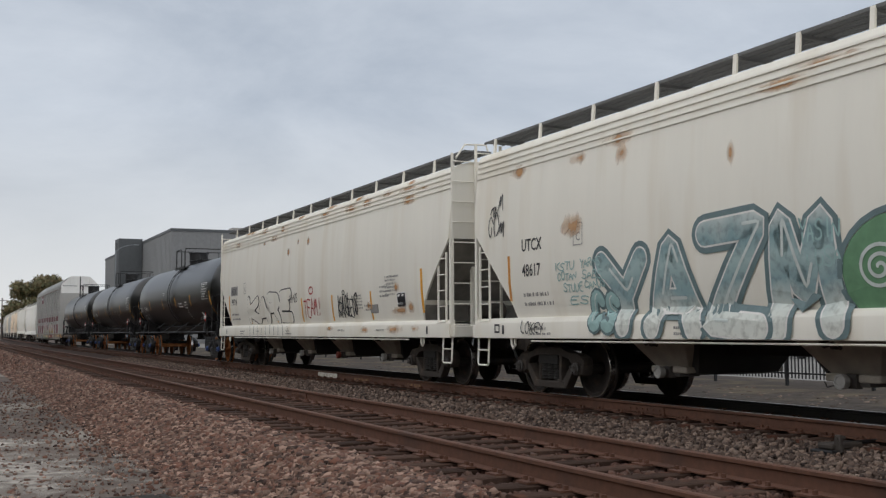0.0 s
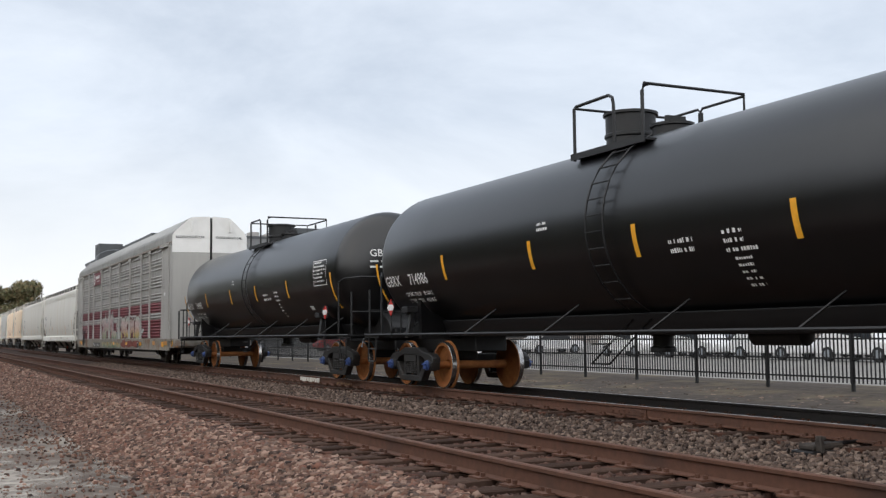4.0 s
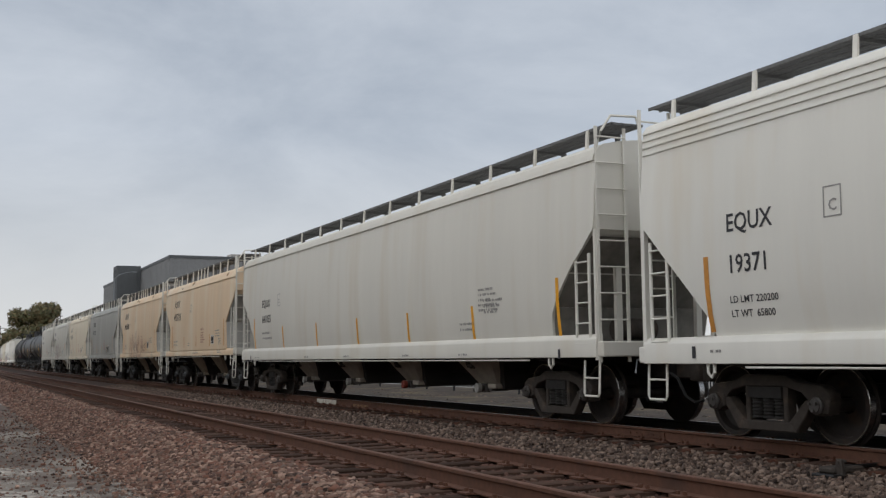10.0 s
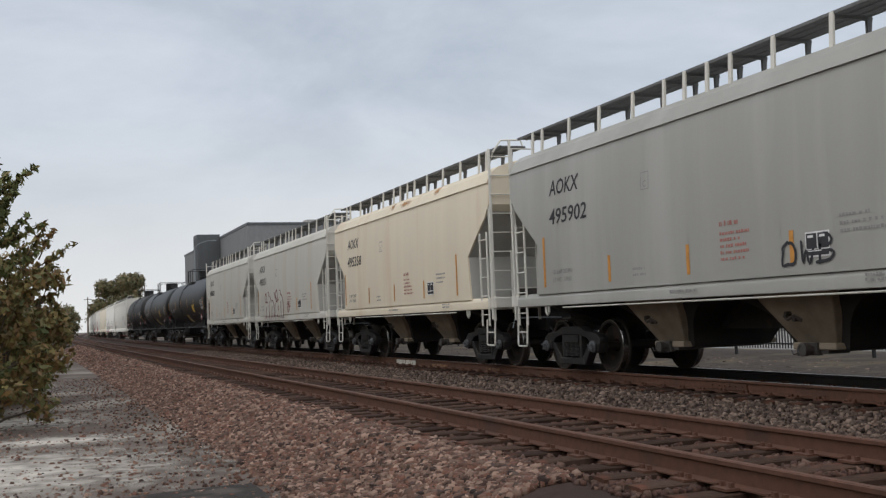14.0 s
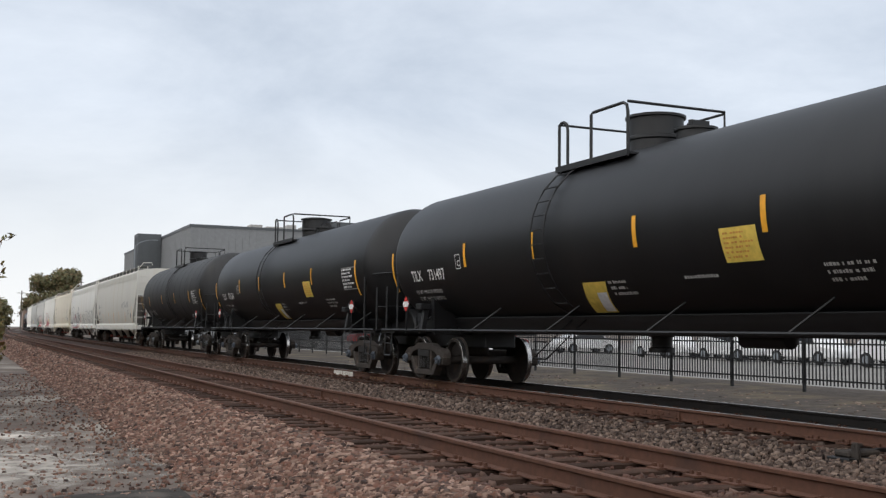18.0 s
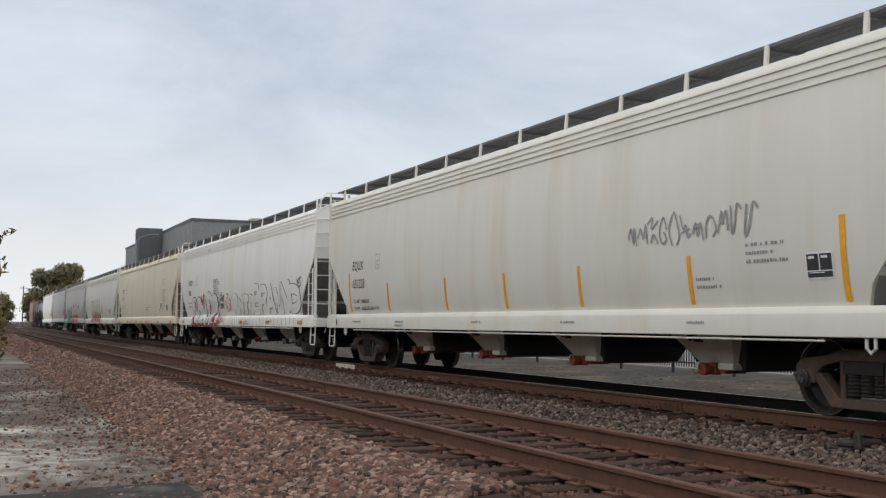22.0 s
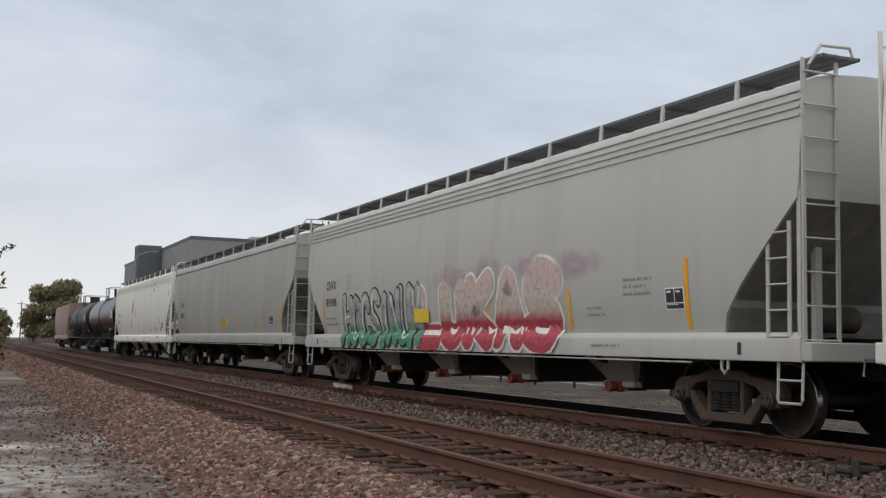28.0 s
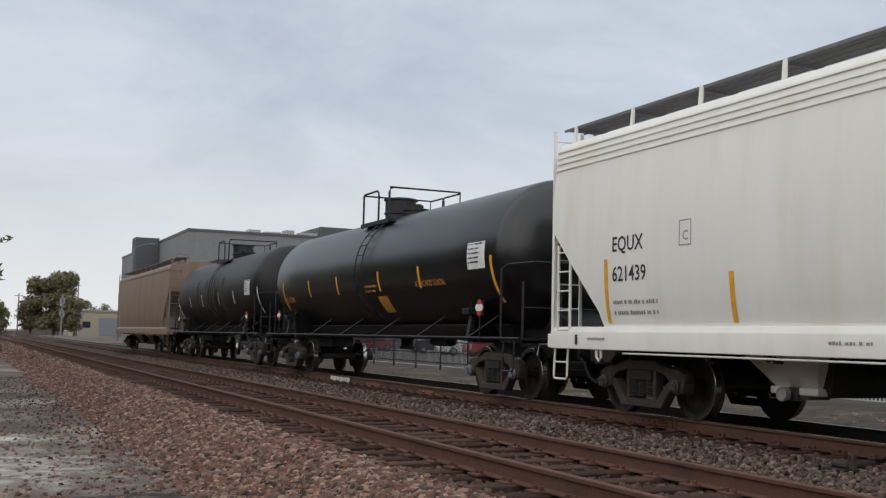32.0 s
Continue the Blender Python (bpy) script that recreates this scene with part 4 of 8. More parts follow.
def truck(car, yc, wheel, cap, mirror, casting=None):
    casting = casting or M["truck"]
    for s in (-1, 1):
        turn = pose(s * 1.0, yc, 0, 0, 0, 0 if s < 0 else 180)
        f = part("side_frame", shared("side_frame", side_frame_mesh), casting, car, "cast steel truck side frame", at=turn)
        part("spring_pack", shared("spring", spring_mesh), M["steel"], f, "coil springs under the bolster")
        for a in (-0.889, 0.889):
            part("axle_cap", shared("cap", cap_mesh), cap, f, at=(-0.13, a, 0.457))
    part("bolster", shared("bolster", lambda: Geo().box(-1.0, 1.0, -0.19, 0.19, 0.45, 0.66).box(-0.3, 0.3, -0.3, 0.3, 0.55, 0.78).mesh("bolster", bevel=0.02)), casting, car, at=(0, yc, 0))
    for a in (-0.889, 0.889):
        w = part("wheelset", shared("wheelset", wheelset_mesh), wheel, car, "pair of steel wheels on one axle")
        w.delta_location = (0, yc + a, 0.457)
        part("tread", shared("tread-", lambda: tread_mesh(-1)), M["tread"], w, "polished wheel tread")
        part("tread", shared("tread+", lambda: tread_mesh(1)), M["tread"], w, "polished wheel tread")
        WHEELSETS.append(w)


def coupler_mesh():
    g = Geo()
    g.box(-0.11, 0.11, -0.62, 0.05, 0.70, 0.92)
    g.prism([(-0.12, 0.0), (0.14, 0.0), (0.15, 0.22), (0.05, 0.30), (-0.06, 0.26), (-0.14, 0.14)], "z", 0.66, 0.96)
    return g.mesh("coupler", bevel=0.015)


def hose_mesh():
    return Geo().tube([(0.30, -0.25, 0.78), (0.32, -0.05, 0.70), (0.30, 0.10, 0.45), (0.26, 0.25, 0.36), (0.22, 0.40, 0.40)], 0.024, 6).mesh("hose")


def lever_mesh():
    return Geo().tube([(-1.35, 0.10, 0.80), (-1.30, 0.12, 0.98), (-0.9, 0.16, 0.99), (-0.25, 0.18, 0.97)], 0.016, 6).mesh("lever")


def coupling(car, half):
    for s in (-1, 1):
        m = pose(0, s * (half - 0.18), 0, 0, 0, 0 if s > 0 else 180)
        part("coupler", shared("coupler", coupler_mesh), M["truck"], car, "rusty knuckle coupler", at=m)
        part("air_hose", shared("hose", hose_mesh), M["hose"], car, at=m)
        part("cut_lever", shared("lever", lever_mesh), M["cap"], car, at=m)


# ---------- lettering and marks on curved sides ----------
GLYPHS = {}


def glyph_mesh(text, size):
    """Outline letters of the built-in font as points and faces, cut across so that they can follow a curve."""
    cu = bpy.data.curves.new("text", 'FONT')
    cu.body, cu.size, cu.resolution_u, cu.offset = text, size, 2, size * 0.012
    ob = bpy.data.objects.new("text", cu)
    scene.collection.objects.link(ob)
    me = bpy.data.meshes.new_from_object(ob.evaluated_get(bpy.context.evaluated_depsgraph_get()))
    bpy.data.objects.remove(ob)
    bpy.data.curves.remove(cu)
    v = [tuple(q.co) for q in me.vertices]
    f = [tuple(p.vertices) for p in me.polygons]
    bpy.data.meshes.remove(me)
    return v, f


def wrap(v, f, face, y0, z0, name, slant=0.0, lift=0.006, wide=1.0, tall=1.0):
    """Lays flat points (u right, v up) on a car's near side; face(z) gives the side's x at a height."""
    g = Geo()
    g.v = [(face(z0 + q[1] * tall) - lift - (q[2] if len(q) > 2 else 0), y0 - q[0] * wide - slant * q[1], z0 + q[1] * tall) for q in v]
    g.f = f
    me = bpy.data.meshes.new(name)
    me.from_pydata(g.v, [], g.f)
    me.materials.append(None)
    return me


def letters(car, text, face, y0, z0, size, mat, wide=1.0, slant=0.0, label="", lift=0.006):
    v, f = glyph_mesh(text, size * 1.4)
    part("lettering", wrap(v, f, face, y0, z0, "lettering", slant, lift, wide), mat, car, label or "painted reporting mark")


def quad(u0, u1, v0, v1, n=6):
    v, f = [], []
    for i in range(n + 1):
        z = v0 + (v1 - v0) * i / n
        v += [(u0, z), (u1, z)]
    return v, [(2 * i, 2 * i + 1, 2 * i + 3, 2 * i + 2) for i in range(n)]


def bars(car, face, y0, z0, rows, mat, seed, width=0.9, height=0.05, step=0.11, name="fine_print", label="small unreadable stencilled lines"):
    rnd = random.Random(seed)
    V, F = [], []
    small = height < 0.15
    for r in range(rows):
        u = 0.0
        w = width * rnd.uniform(0.6, 1.0)
        while u < w:
            d = rnd.uniform(0.02, 0.055) if small else rnd.uniform(0.10, 0.22)
            v, f = quad(u, min(u + d, w), -r * step, -r * step + height * rnd.uniform(0.65, 0.9), 1)
            F += [tuple(i + len(V) for i in q) for q in f]
            V += v
            u += d + ((0.012 if rnd.random() < 0.75 else 0.05) if small else 0.03)
    tagged(part(name, wrap(V, F, face, y0, z0, name), mat, car, label), kind="stuff")


def stripe(car, face, y, z0, z1, w, mat, name="reflector", label="upright yellow reflective stripe"):
    v, f = quad(0, w, 0, z1 - z0, 8)
    part(name, wrap(v, f, face, y, z0, name), mat, car, label)


def plate(car, face, y0, z0, w, h, mat, name="data_panel", label="", lift=0.006):
    v, f = quad(0, w, 0, h, 6)
    return part(name, wrap(v, f, face, y0, z0, name, lift=lift), mat, car, label)


def frame_mark(car, face, y0, z0, w, h, mat, t=0.015, name="stencil_box", label="small stencilled box"):
    V, F = [], []
    for a, b, c, d in ((0, w, 0, t), (0, w, h - t, h), (0, t, t, h - t), (w - t, w, t, h - t)):
        v, f = quad(a, b, c, d, 2)
        F += [tuple(i + len(V) for i in q) for q in f]
        V += v
    part(name, wrap(V, F, face, y0, z0, name), mat, car, label)


def smooth_loop(pts, n=4, closed=True):
    out = []
    k = len(pts)
    for i in range(k if closed else k - 1):
        p0, p1, p2, p3 = (pts[(i - 1) % k] if closed or i else pts[0]), pts[i], pts[(i + 1) % k], (pts[(i + 2) % k] if closed or i + 2 < k else pts[-1])
        for j in range(n):
            t = j / n
            out.append(tuple(0.5 * (2 * b + (c - a) * t + (2 * a - 5 * b + 4 * c - d) * t * t + (3 * b - a - 3 * c + d) * t ** 3) for a, b, c, d in zip(p0, p1, p2, p3)))
    return out if closed else out + [pts[-1]]


def ribbon(pts, w, closed=True):
    V, F = [], []
    k = len(pts)
    for i in range(k):
        a, b = (pts[i - 1] if closed or i else pts[i]), (pts[(i + 1) % k] if closed or i + 1 < k else pts[i])
        dx, dy = b[0] - a[0], b[1] - a[1]
        d = math.hypot(dx, dy) or 1
        V += [(pts[i][0] - dy / d * w / 2, pts[i][1] + dx / d * w / 2), (pts[i][0] + dy / d * w / 2, pts[i][1] - dx / d * w / 2)]
    F = [(2 * i, 2 * i + 1, (2 * i + 3) % (2 * k), (2 * i + 2) % (2 * k)) for i in range(k if closed else k - 1)]
    return V, F


SKELETONS = [
    [[(0.05, 0.1), (0.35, 0.95), (0.5, 0.45), (0.68, 1.0), (0.95, 0.25)]], [[(0.1, 0.9), (0.2, 0.1), (0.55, 0.3), (0.6, 0.9), (0.95, 0.75)]],
    [[(0.9, 0.6), (0.45, 0.98), (0.08, 0.6), (0.3, 0.1), (0.7, 0.2), (0.62, 0.55)]], [[(0.08, 0.3), (0.3, 0.75), (0.5, 0.2), (0.72, 0.8), (0.95, 0.05)]],
    [[(0.15, 0.02), (0.05, 0.6), (0.4, 1.0), (0.6, 0.65), (0.45, 0.3)], [(0.7, 0.05), (0.9, 0.8)]], [[(0.1, 0.98), (0.25, 0.35), (0.6, 0.55), (0.55, 0.05), (0.95, 0.15)]],
    [[(0.05, 0.7), (0.5, 1.0), (0.4, 0.5), (0.9, 0.85)], [(0.2, 0.05), (0.45, 0.4), (0.85, 0.05)]], [[(0.3, 0.0), (0.1, 0.5), (0.35, 1.0), (0.7, 0.85), (0.95, 0.3), (0.7, 0.0)]]]


# letter strokes on a grid of ten by ten: across, up
STROKES = {"A": "00 49 90|23 73", "B": "00 09 69 87 65 05|65 93 80 00", "C": "97 69 29 06 03 20 60 92", "D": "00 09 59 97 92 50 00", "E": "90 00 09 99|05 75", "F": "00 09 99|05 75",
           "G": "98 59 19 05 11 50 90 94 54", "H": "00 09|90 99|05 95", "I": "50 59", "J": "09 99|69 61 40 11", "K": "00 09|99 04 90", "L": "09 00 90", "M": "00 19 43 79 90", "N": "00 09 90 99",
           "O": "49 17 06 03 11 40 60 82 94 97 69 49", "P": "00 09 79 97 75 04", "R": "00 09 79 97 75 04|45 90", "S": "98 69 29 07 25 74 92 70 20 01", "T": "50 59|09 99", "U": "09 02 30 60 92 99",
           "V": "09 50 99", "W": "09 20 46 70 99", "X": "00 99|09 90", "Y": "09 54 99|54 50", "Z": "09 99 00 90", "n": "00 06 28 68 96 90", "h": "00 09|05 27 67 95 90", "q": "95 77 27 05 03 21 61 93|98 90",
           "v": "08 40 98", "!": "59 53|51 50"}


def stroke_lines(ch, x0, w, z0, h, rnd, loose=0.05, lean=0.0, soft=2):
    """The strokes of one letter in a cell, a little loose, evenly dense and rounded."""
    lines = []
    for line in STROKES[ch].split("|"):
        pts = []
        for q in line.split():
            a, b = int(q[0]) / 9, int(q[1]) / 9
            pts.append((x0 + (a + lean * b + rnd.uniform(-loose, loose)) * w, z0 + (b + rnd.uniform(-loose, loose)) * h))
        dense = []
        for p, q in zip(pts, pts[1:]):
            n = max(2, int(math.hypot(q[0] - p[0], q[1] - p[1]) / 0.07))
            dense += [(p[0] + (q[0] - p[0]) * i / n, p[1] + (q[1] - p[1]) * i / n) for i in range(n)]
        dense.append(pts[-1])
        for _ in range(soft):
            dense = [dense[0]] + [((p[0] + 2 * q[0] + r[0]) / 4, (p[1] + 2 * q[1] + r[1]) / 4) for p, q, r in zip(dense, dense[1:], dense[2:])] + [dense[-1]]
        lines.append(dense)
    return lines


def fat_line(line, wide, across=4):
    """A stroke with round ends, cut lengthwise so that it can follow a bent side."""
    ends = []
    for p, q in ((line[0], line[1]), (line[-1], line[-2])):
        d = math.hypot(p[0] - q[0], p[1] - q[1]) or 1
        ends.append([(p[0] + (p[0] - q[0]) / d * wide / 2 * k, p[1] + (p[1] - q[1]) / d * wide / 2 * k) for k in (0.45, 0.75, 0.93, 1.0)])
    caps = [math.sqrt(1 - k * k) for k in (0.45, 0.75, 0.93, 0.995)]
    pts = ends[0][::-1] + list(line) + ends[1]
    wid = caps[::-1] + [1.0] * len(line) + caps
    V, F = [], []
    for i, p in enumerate(pts):
        a, b = pts[max(i - 1, 0)], pts[min(i + 1, len(pts) - 1)]
        dx, dz = b[0] - a[0], b[1] - a[1]
        d = math.hypot(dx, dz) or 1
        for k in range(across + 1):
            o = (k / across - 0.5) * wide * wid[i]
            V.append((p[0] - dz / d * o, p[1] + dx / d * o))
    m = across + 1
    F = [(i * m + k, i * m + k + 1, (i + 1) * m + k + 1, (i + 1) * m + k) for i in range(len(pts) - 1) for k in range(across)]
    return V, F


def paint_lines(car, face, y0, z0, lines, wide, name, mat, lift, label="", zmin=0.94, parent=None):
    V, F = [], []
    for line in lines:
        v, f = fat_line(line, wide)
        F += [tuple(i + len(V) for i in q) for q in f]
        V += [(a, max(zmin - z0, b), 0.00004 * (len(V) // 40)) for a, b in v]
    return part(name, wrap(V, F, face, y0, z0, name, lift=lift), mat, parent or car, label)


def throw_up(car, face, word, y0, z0, width, height, line, fill, weight, fat, seed, inner=None, edge=None, zmin=0.94, tops=None, label="sprayed graffiti letters", lean=0.0, loose=0.05, soft=2, stretch=1.0):
    """Fat sprayed letters side by side: contour, an inner edge, the fill and thin strokes inside; the fill is the car's own paint where none is given."""
    rnd = random.Random(seed)
    ground = next(o for o in car.children if o.name.startswith(("body", "tank", "deck"))).material_slots[0].material
    w = width / len(word)
    for i, ch in enumerate(word):
        up = height * (tops[i % len(tops)] if tops else rnd.uniform(0.92, 1.06))
        lines = stroke_lines(ch, i * w + fat / 2 + (1 - stretch) * w / 2, max(0.1, w * stretch - fat), fat / 2, up - fat, rnd, loose, lean, soft)
        deep = 0.004 + 0.0045 * (i % 3)
        out = paint_lines(car, face, y0, z0, lines, fat + 2 * weight, "graffiti_outline", line, deep, label, zmin)
        if edge:
            paint_lines(car, face, y0, z0, lines, fat + 0.05, "graffiti_edge", edge, deep + 0.004, label, zmin, out)
        paint_lines(car, face, y0, z0, lines, fat, "graffiti_fill", fill or ground, deep + 0.008, label, zmin, out)
        if inner:
            cuts = [[(a + fat * 0.18, b + fat * 0.12) for a, b in q[len(q) // 5:int(len(q) * rnd.uniform(0.5, 0.9))]] for q in lines]
            paint_lines(car, face, y0, z0, [q for q in cuts if len(q) > 3], max(0.02, fat * 0.14), "graffiti_stroke", inner, deep + 0.012, label, zmin, out)


def hand_written(car, face, word, y0, z0, width, height, mat, weight, seed, label="thin sprayed graffiti writing", loose=0.07, lean=0.1, zmin=0.95):
    rnd = random.Random(seed)
    w = width / len(word)
    lines = []
    for i, ch in enumerate(word):
        lines += stroke_lines(ch, i * w, w * 0.8, height * rnd.uniform(-0.08, 0.08), height * rnd.uniform(0.85, 1.1), rnd, loose, lean, 1)
    paint_lines(car, face, y0, z0, lines, weight, "graffiti_stroke", mat, 0.012, label, zmin)


def ring(car, face, y, z, a, b, weight, mat, name="graffiti_ring", label="sprayed ring", lift=0.013, turns=1.0, shrink=0.0):
    """An oval or a spiral round (y, z)."""
    n = max(20, int(26 * turns))
    line = [(a * (1 - shrink * k / n) * math.cos(2 * math.pi * turns * k / n), b * (1 - shrink * k / n) * math.sin(2 * math.pi * turns * k / n)) for k in range(n + 1)]
    paint_lines(car, face, y, z, [line], weight, name, mat, lift, label)


def blob(car, face, y, z, a, b, mat, name="graffiti_fill", label="", lift=0.014, tilt=0.0):
    n = 20
    V = [(q * (a * math.cos(2 * math.pi * k / n) * math.cos(tilt) - b * math.sin(2 * math.pi * k / n) * math.sin(tilt)), q * (a * math.cos(2 * math.pi * k / n) * math.sin(tilt) + b * math.sin(2 * math.pi * k / n) * math.cos(tilt))) for q in (1.0, 0.66, 0.33) for k in range(n)] + [(0, 0)]
    F = [(s * n + k, s * n + (k + 1) % n, (s + 1) * n + (k + 1) % n, (s + 1) * n + k) for s in range(2) for k in range(n)] + [(2 * n + k, 2 * n + (k + 1) % n, 3 * n) for k in range(n)]
    part(name, wrap(V, F, face, y, z, name, lift=lift), mat, car, label)


def scrawl(car, face, y0, z0, width, height, count, mat, seed, weight=0.03, label="thin sprayed graffiti scrawl"):
    """Loose handwriting-like strokes that spell nothing."""
    rnd = random.Random(seed)
    V, F = [], []
    w = width / count
    for i in range(count):
        for path in rnd.choice(SKELETONS) + ([[(0.1, 0.5), (0.8, 0.62)]] if rnd.random() < 0.4 else []):
            tall, drop, lean = rnd.uniform(0.75, 1.15), rnd.uniform(-0.12, 0.1), rnd.uniform(-0.1, 0.25)
            pts = [(i * w + (x + lean * z + rnd.uniform(-0.1, 0.1)) * w, (drop + z * tall + rnd.uniform(-0.06, 0.06)) * height) for x, z in path]
            v, f = ribbon(smooth_loop(pts, 5, False), weight * rnd.uniform(0.75, 1.15), False)
            F += [tuple(t + len(V) for t in h) for h in f]
            V += [(a, b, 0.0003 * (len(F) % 9)) for a, b in v]
    tagged(part("graffiti_stroke", wrap(V, F, face, y0, z0, "graffiti_stroke", lift=0.012), mat, car, label), kind="stuff")


# ---------- covered hopper cars ----------
# half outlines, from the roof's middle down the side: (x, z)
ROUND = [(0.0, 4.33), (0.5, 4.32), (1.0, 4.28), (1.28, 4.22), (1.38, 4.17), (1.435, 4.08), (1.455, 3.9), (1.465, 3.70), (1.50, 3.3), (1.53, 2.8), (1.535, 2.3), (1.52, 1.85), (1.48, 1.5), (1.42, 1.24)]
LIPPED = [(0.0, 4.30), (0.5, 4.29), (1.0, 4.24), (1.32, 4.17), (1.42, 4.10), (1.455, 3.98), (1.47, 3.86), (1.50, 3.4), (1.525, 2.9), (1.53, 2.4), (1.52, 1.9), (1.49, 1.5), (1.45, 1.24)]
SLOPED = [(0.0, 4.26), (0.5, 4.24), (1.0, 4.16), (1.26, 4.07), (1.40, 3.96), (1.46, 3.80), (1.48, 3.74), (1.51, 3.3), (1.53, 2.8), (1.535, 2.3), (1.535, 1.8), (1.535, 1.4)]


def side_of(prof):
    zs = [z for x, z in reversed(prof)]
    xs = [-x for x, z in reversed(prof)]
    return lambda z: float(np.interp(z, zs, xs))


def hopper_body(prof, half, cut):
    """The shell: full at the top, its ends drawn in towards the sill by the cut (height, inset)."""
    g = Geo()
    fine = []
    for (x0, z0), (x1, z1) in zip(prof, prof[1:]):
        k = max(1, int(math.hypot(x1 - x0, z1 - z0) / 0.18))
        fine += [(x0 + (x1 - x0) * i / k, z0 + (z1 - z0) * i / k) for i in range(k)]
    fine.append(prof[-1])
    zs, ins = [c[0] for c in cut], [c[1] for c in cut]
    line = [(-x, z) for x, z in reversed(fine)] + fine[1:]
    n = len(line)
    cols = 9
    pts = []
    for c in range(cols):
        for x, z in line:
            e = half - float(np.interp(z, zs, ins))
            pts.append((x, -e + 2 * e * c / (cols - 1), z))
    f = [(c * n + i, c * n + i + 1, (c + 1) * n + i + 1, (c + 1) * n + i) for c in range(cols - 1) for i in range(n - 1)]
    for c in (0, cols - 1):
        for i in range(n // 2):
            a, b = c * n + i, c * n + n - 1 - i
            if a + 1 < b - 1:
                f.append((a, a + 1, b - 1, b))
            else:
                f.append((a, a + 1, b))
    f.append(tuple(c * n for c in range(cols)) + tuple(c * n + n - 1 for c in reversed(range(cols))))
    return g.add(pts, f).mesh("body", smooth=30)


CUT = {"round": [(1.24, 1.42), (1.56, 1.30), (2.05, 0.80), (2.80, 0.02), (2.9, 0.0)],
       "lipped": [(1.24, 1.30), (1.75, 1.25), (2.3, 0.75), (2.85, 0.05), (2.95, 0.0)],
       "sloped": [(1.40, 1.05), (2.3, 1.15), (3.15, 0.06), (3.25, 0.0)]}


def slope_sheet_mesh(prof, half, cut):
    """The sloping end sheet under one end of the shell."""
    g = Geo()
    face = side_of(prof)
    zs, ins = [c[0] for c in cut], [c[1] for c in cut]
    rows = [z for z in (1.26, 1.42, 1.6, 1.8, 2.05, 2.3, 2.55, 2.8, 3.0, 3.15) if zs[0] <= z <= zs[-1] - 0.06]
    pts = []
    for z in rows:
        y = half - float(np.interp(z, zs, ins)) + 0.02
        x = -face(z) - 0.03
        pts += [(-x, y, z), (x, y, z)]
    g.add(pts, [(2 * i, 2 * i + 1, 2 * i + 3, 2 * i + 2) for i in range(len(rows) - 1)])
    return g.mesh("slope_sheet", smooth=0)


def band_mesh(prof, half, z, proud, h, x_in=0.0):
    g = Geo()
    f = side_of(prof)
    for s in (-1, 1):
        x = f(z) * -s
        x2 = f(z + h) * -s
        g.add([(x, -half, z), (x + s * proud, -half, z), (x2 + s * proud, -half, z + h), (x2, -half, z + h), (x, half, z), (x + s * proud, half, z), (x2 + s * proud, half, z + h), (x2, half, z + h)],
              [(0, 1, 2, 3), (4, 7, 6, 5), (0, 4, 5, 1), (1, 5, 6, 2), (2, 6, 7, 3), (3, 7, 4, 0)])
    return g.mesh("band", smooth=0)


def ladder_mesh(z0, z1, w, rungs):
    """Stiles along z, rungs across x, at the origin."""
    g = Geo()
    for x in (0, w):
        g.box(x - 0.025, x + 0.025, -0.012, 0.012, z0, z1)
    for i in range(rungs):
        z = z0 + (z1 - z0) * (i + 0.6) / rungs
        g.tube([(0, -0.02, z), (w, -0.02, z)], 0.013, 6)
    return g.mesh("ladder", smooth=0)


def step_mesh():
    return Geo().tube([(0, -0.2, 0.98), (-0.02, -0.2, 0.50), (-0.02, -0.17, 0.46), (-0.02, 0.17, 0.46), (-0.02, 0.2, 0.50), (0, 0.2, 0.98)], 0.018, 6).tube([(-0.01, -0.2, 0.72), (-0.01, 0.2, 0.72)], 0.015, 6).mesh("step")


def outlet_mesh(wy, top, kind):
    g = Geo()
    b = 0.36
    zb = 0.42
    pts = [(-1.36, -wy, top), (1.36, -wy, top), (1.36, wy, top), (-1.36, wy, top), (-0.80, -b, zb + 0.12), (0.80, -b, zb + 0.12), (0.80, b, zb + 0.12), (-0.80, b, zb + 0.12)]
    g.add(pts, [(0, 1, 5, 4), (1, 2, 6, 5), (2, 3, 7, 6), (3, 0, 4, 7), (4, 5, 6, 7), (0, 3, 2, 1)])
    g.box(-0.86, 0.86, -b - 0.05, b + 0.05, zb + 0.04, zb + 0.13)
    return g.mesh("outlet", bevel=0.015)


def slope_mesh(wy):
    """The wide dark funnel behind the near chute: steep below, flaring into the shell above."""
    g = Geo()
    rows = [(1.25, 1.10, wy), (1.16, 1.06, wy * 0.80), (1.06, 1.0, wy * 0.62), (0.95, 0.92, wy * 0.50), (0.80, 0.84, wy * 0.40), (0.46, 0.70, wy * 0.28)]
    pts = [p for z, x, y in rows for p in ((-x, -y, z), (x, -y, z), (x, y, z), (-x, y, z))]
    f = [(4 * i + j, 4 * i + (j + 1) % 4, 4 * i + 4 + (j + 1) % 4, 4 * i + 4 + j) for i in range(len(rows) - 1) for j in range(4)]
    n = 4 * len(rows)
    return g.add(pts, f + [(0, 1, 2, 3), (n - 1, n - 2, n - 3, n - 4)]).mesh("slope", smooth=50)


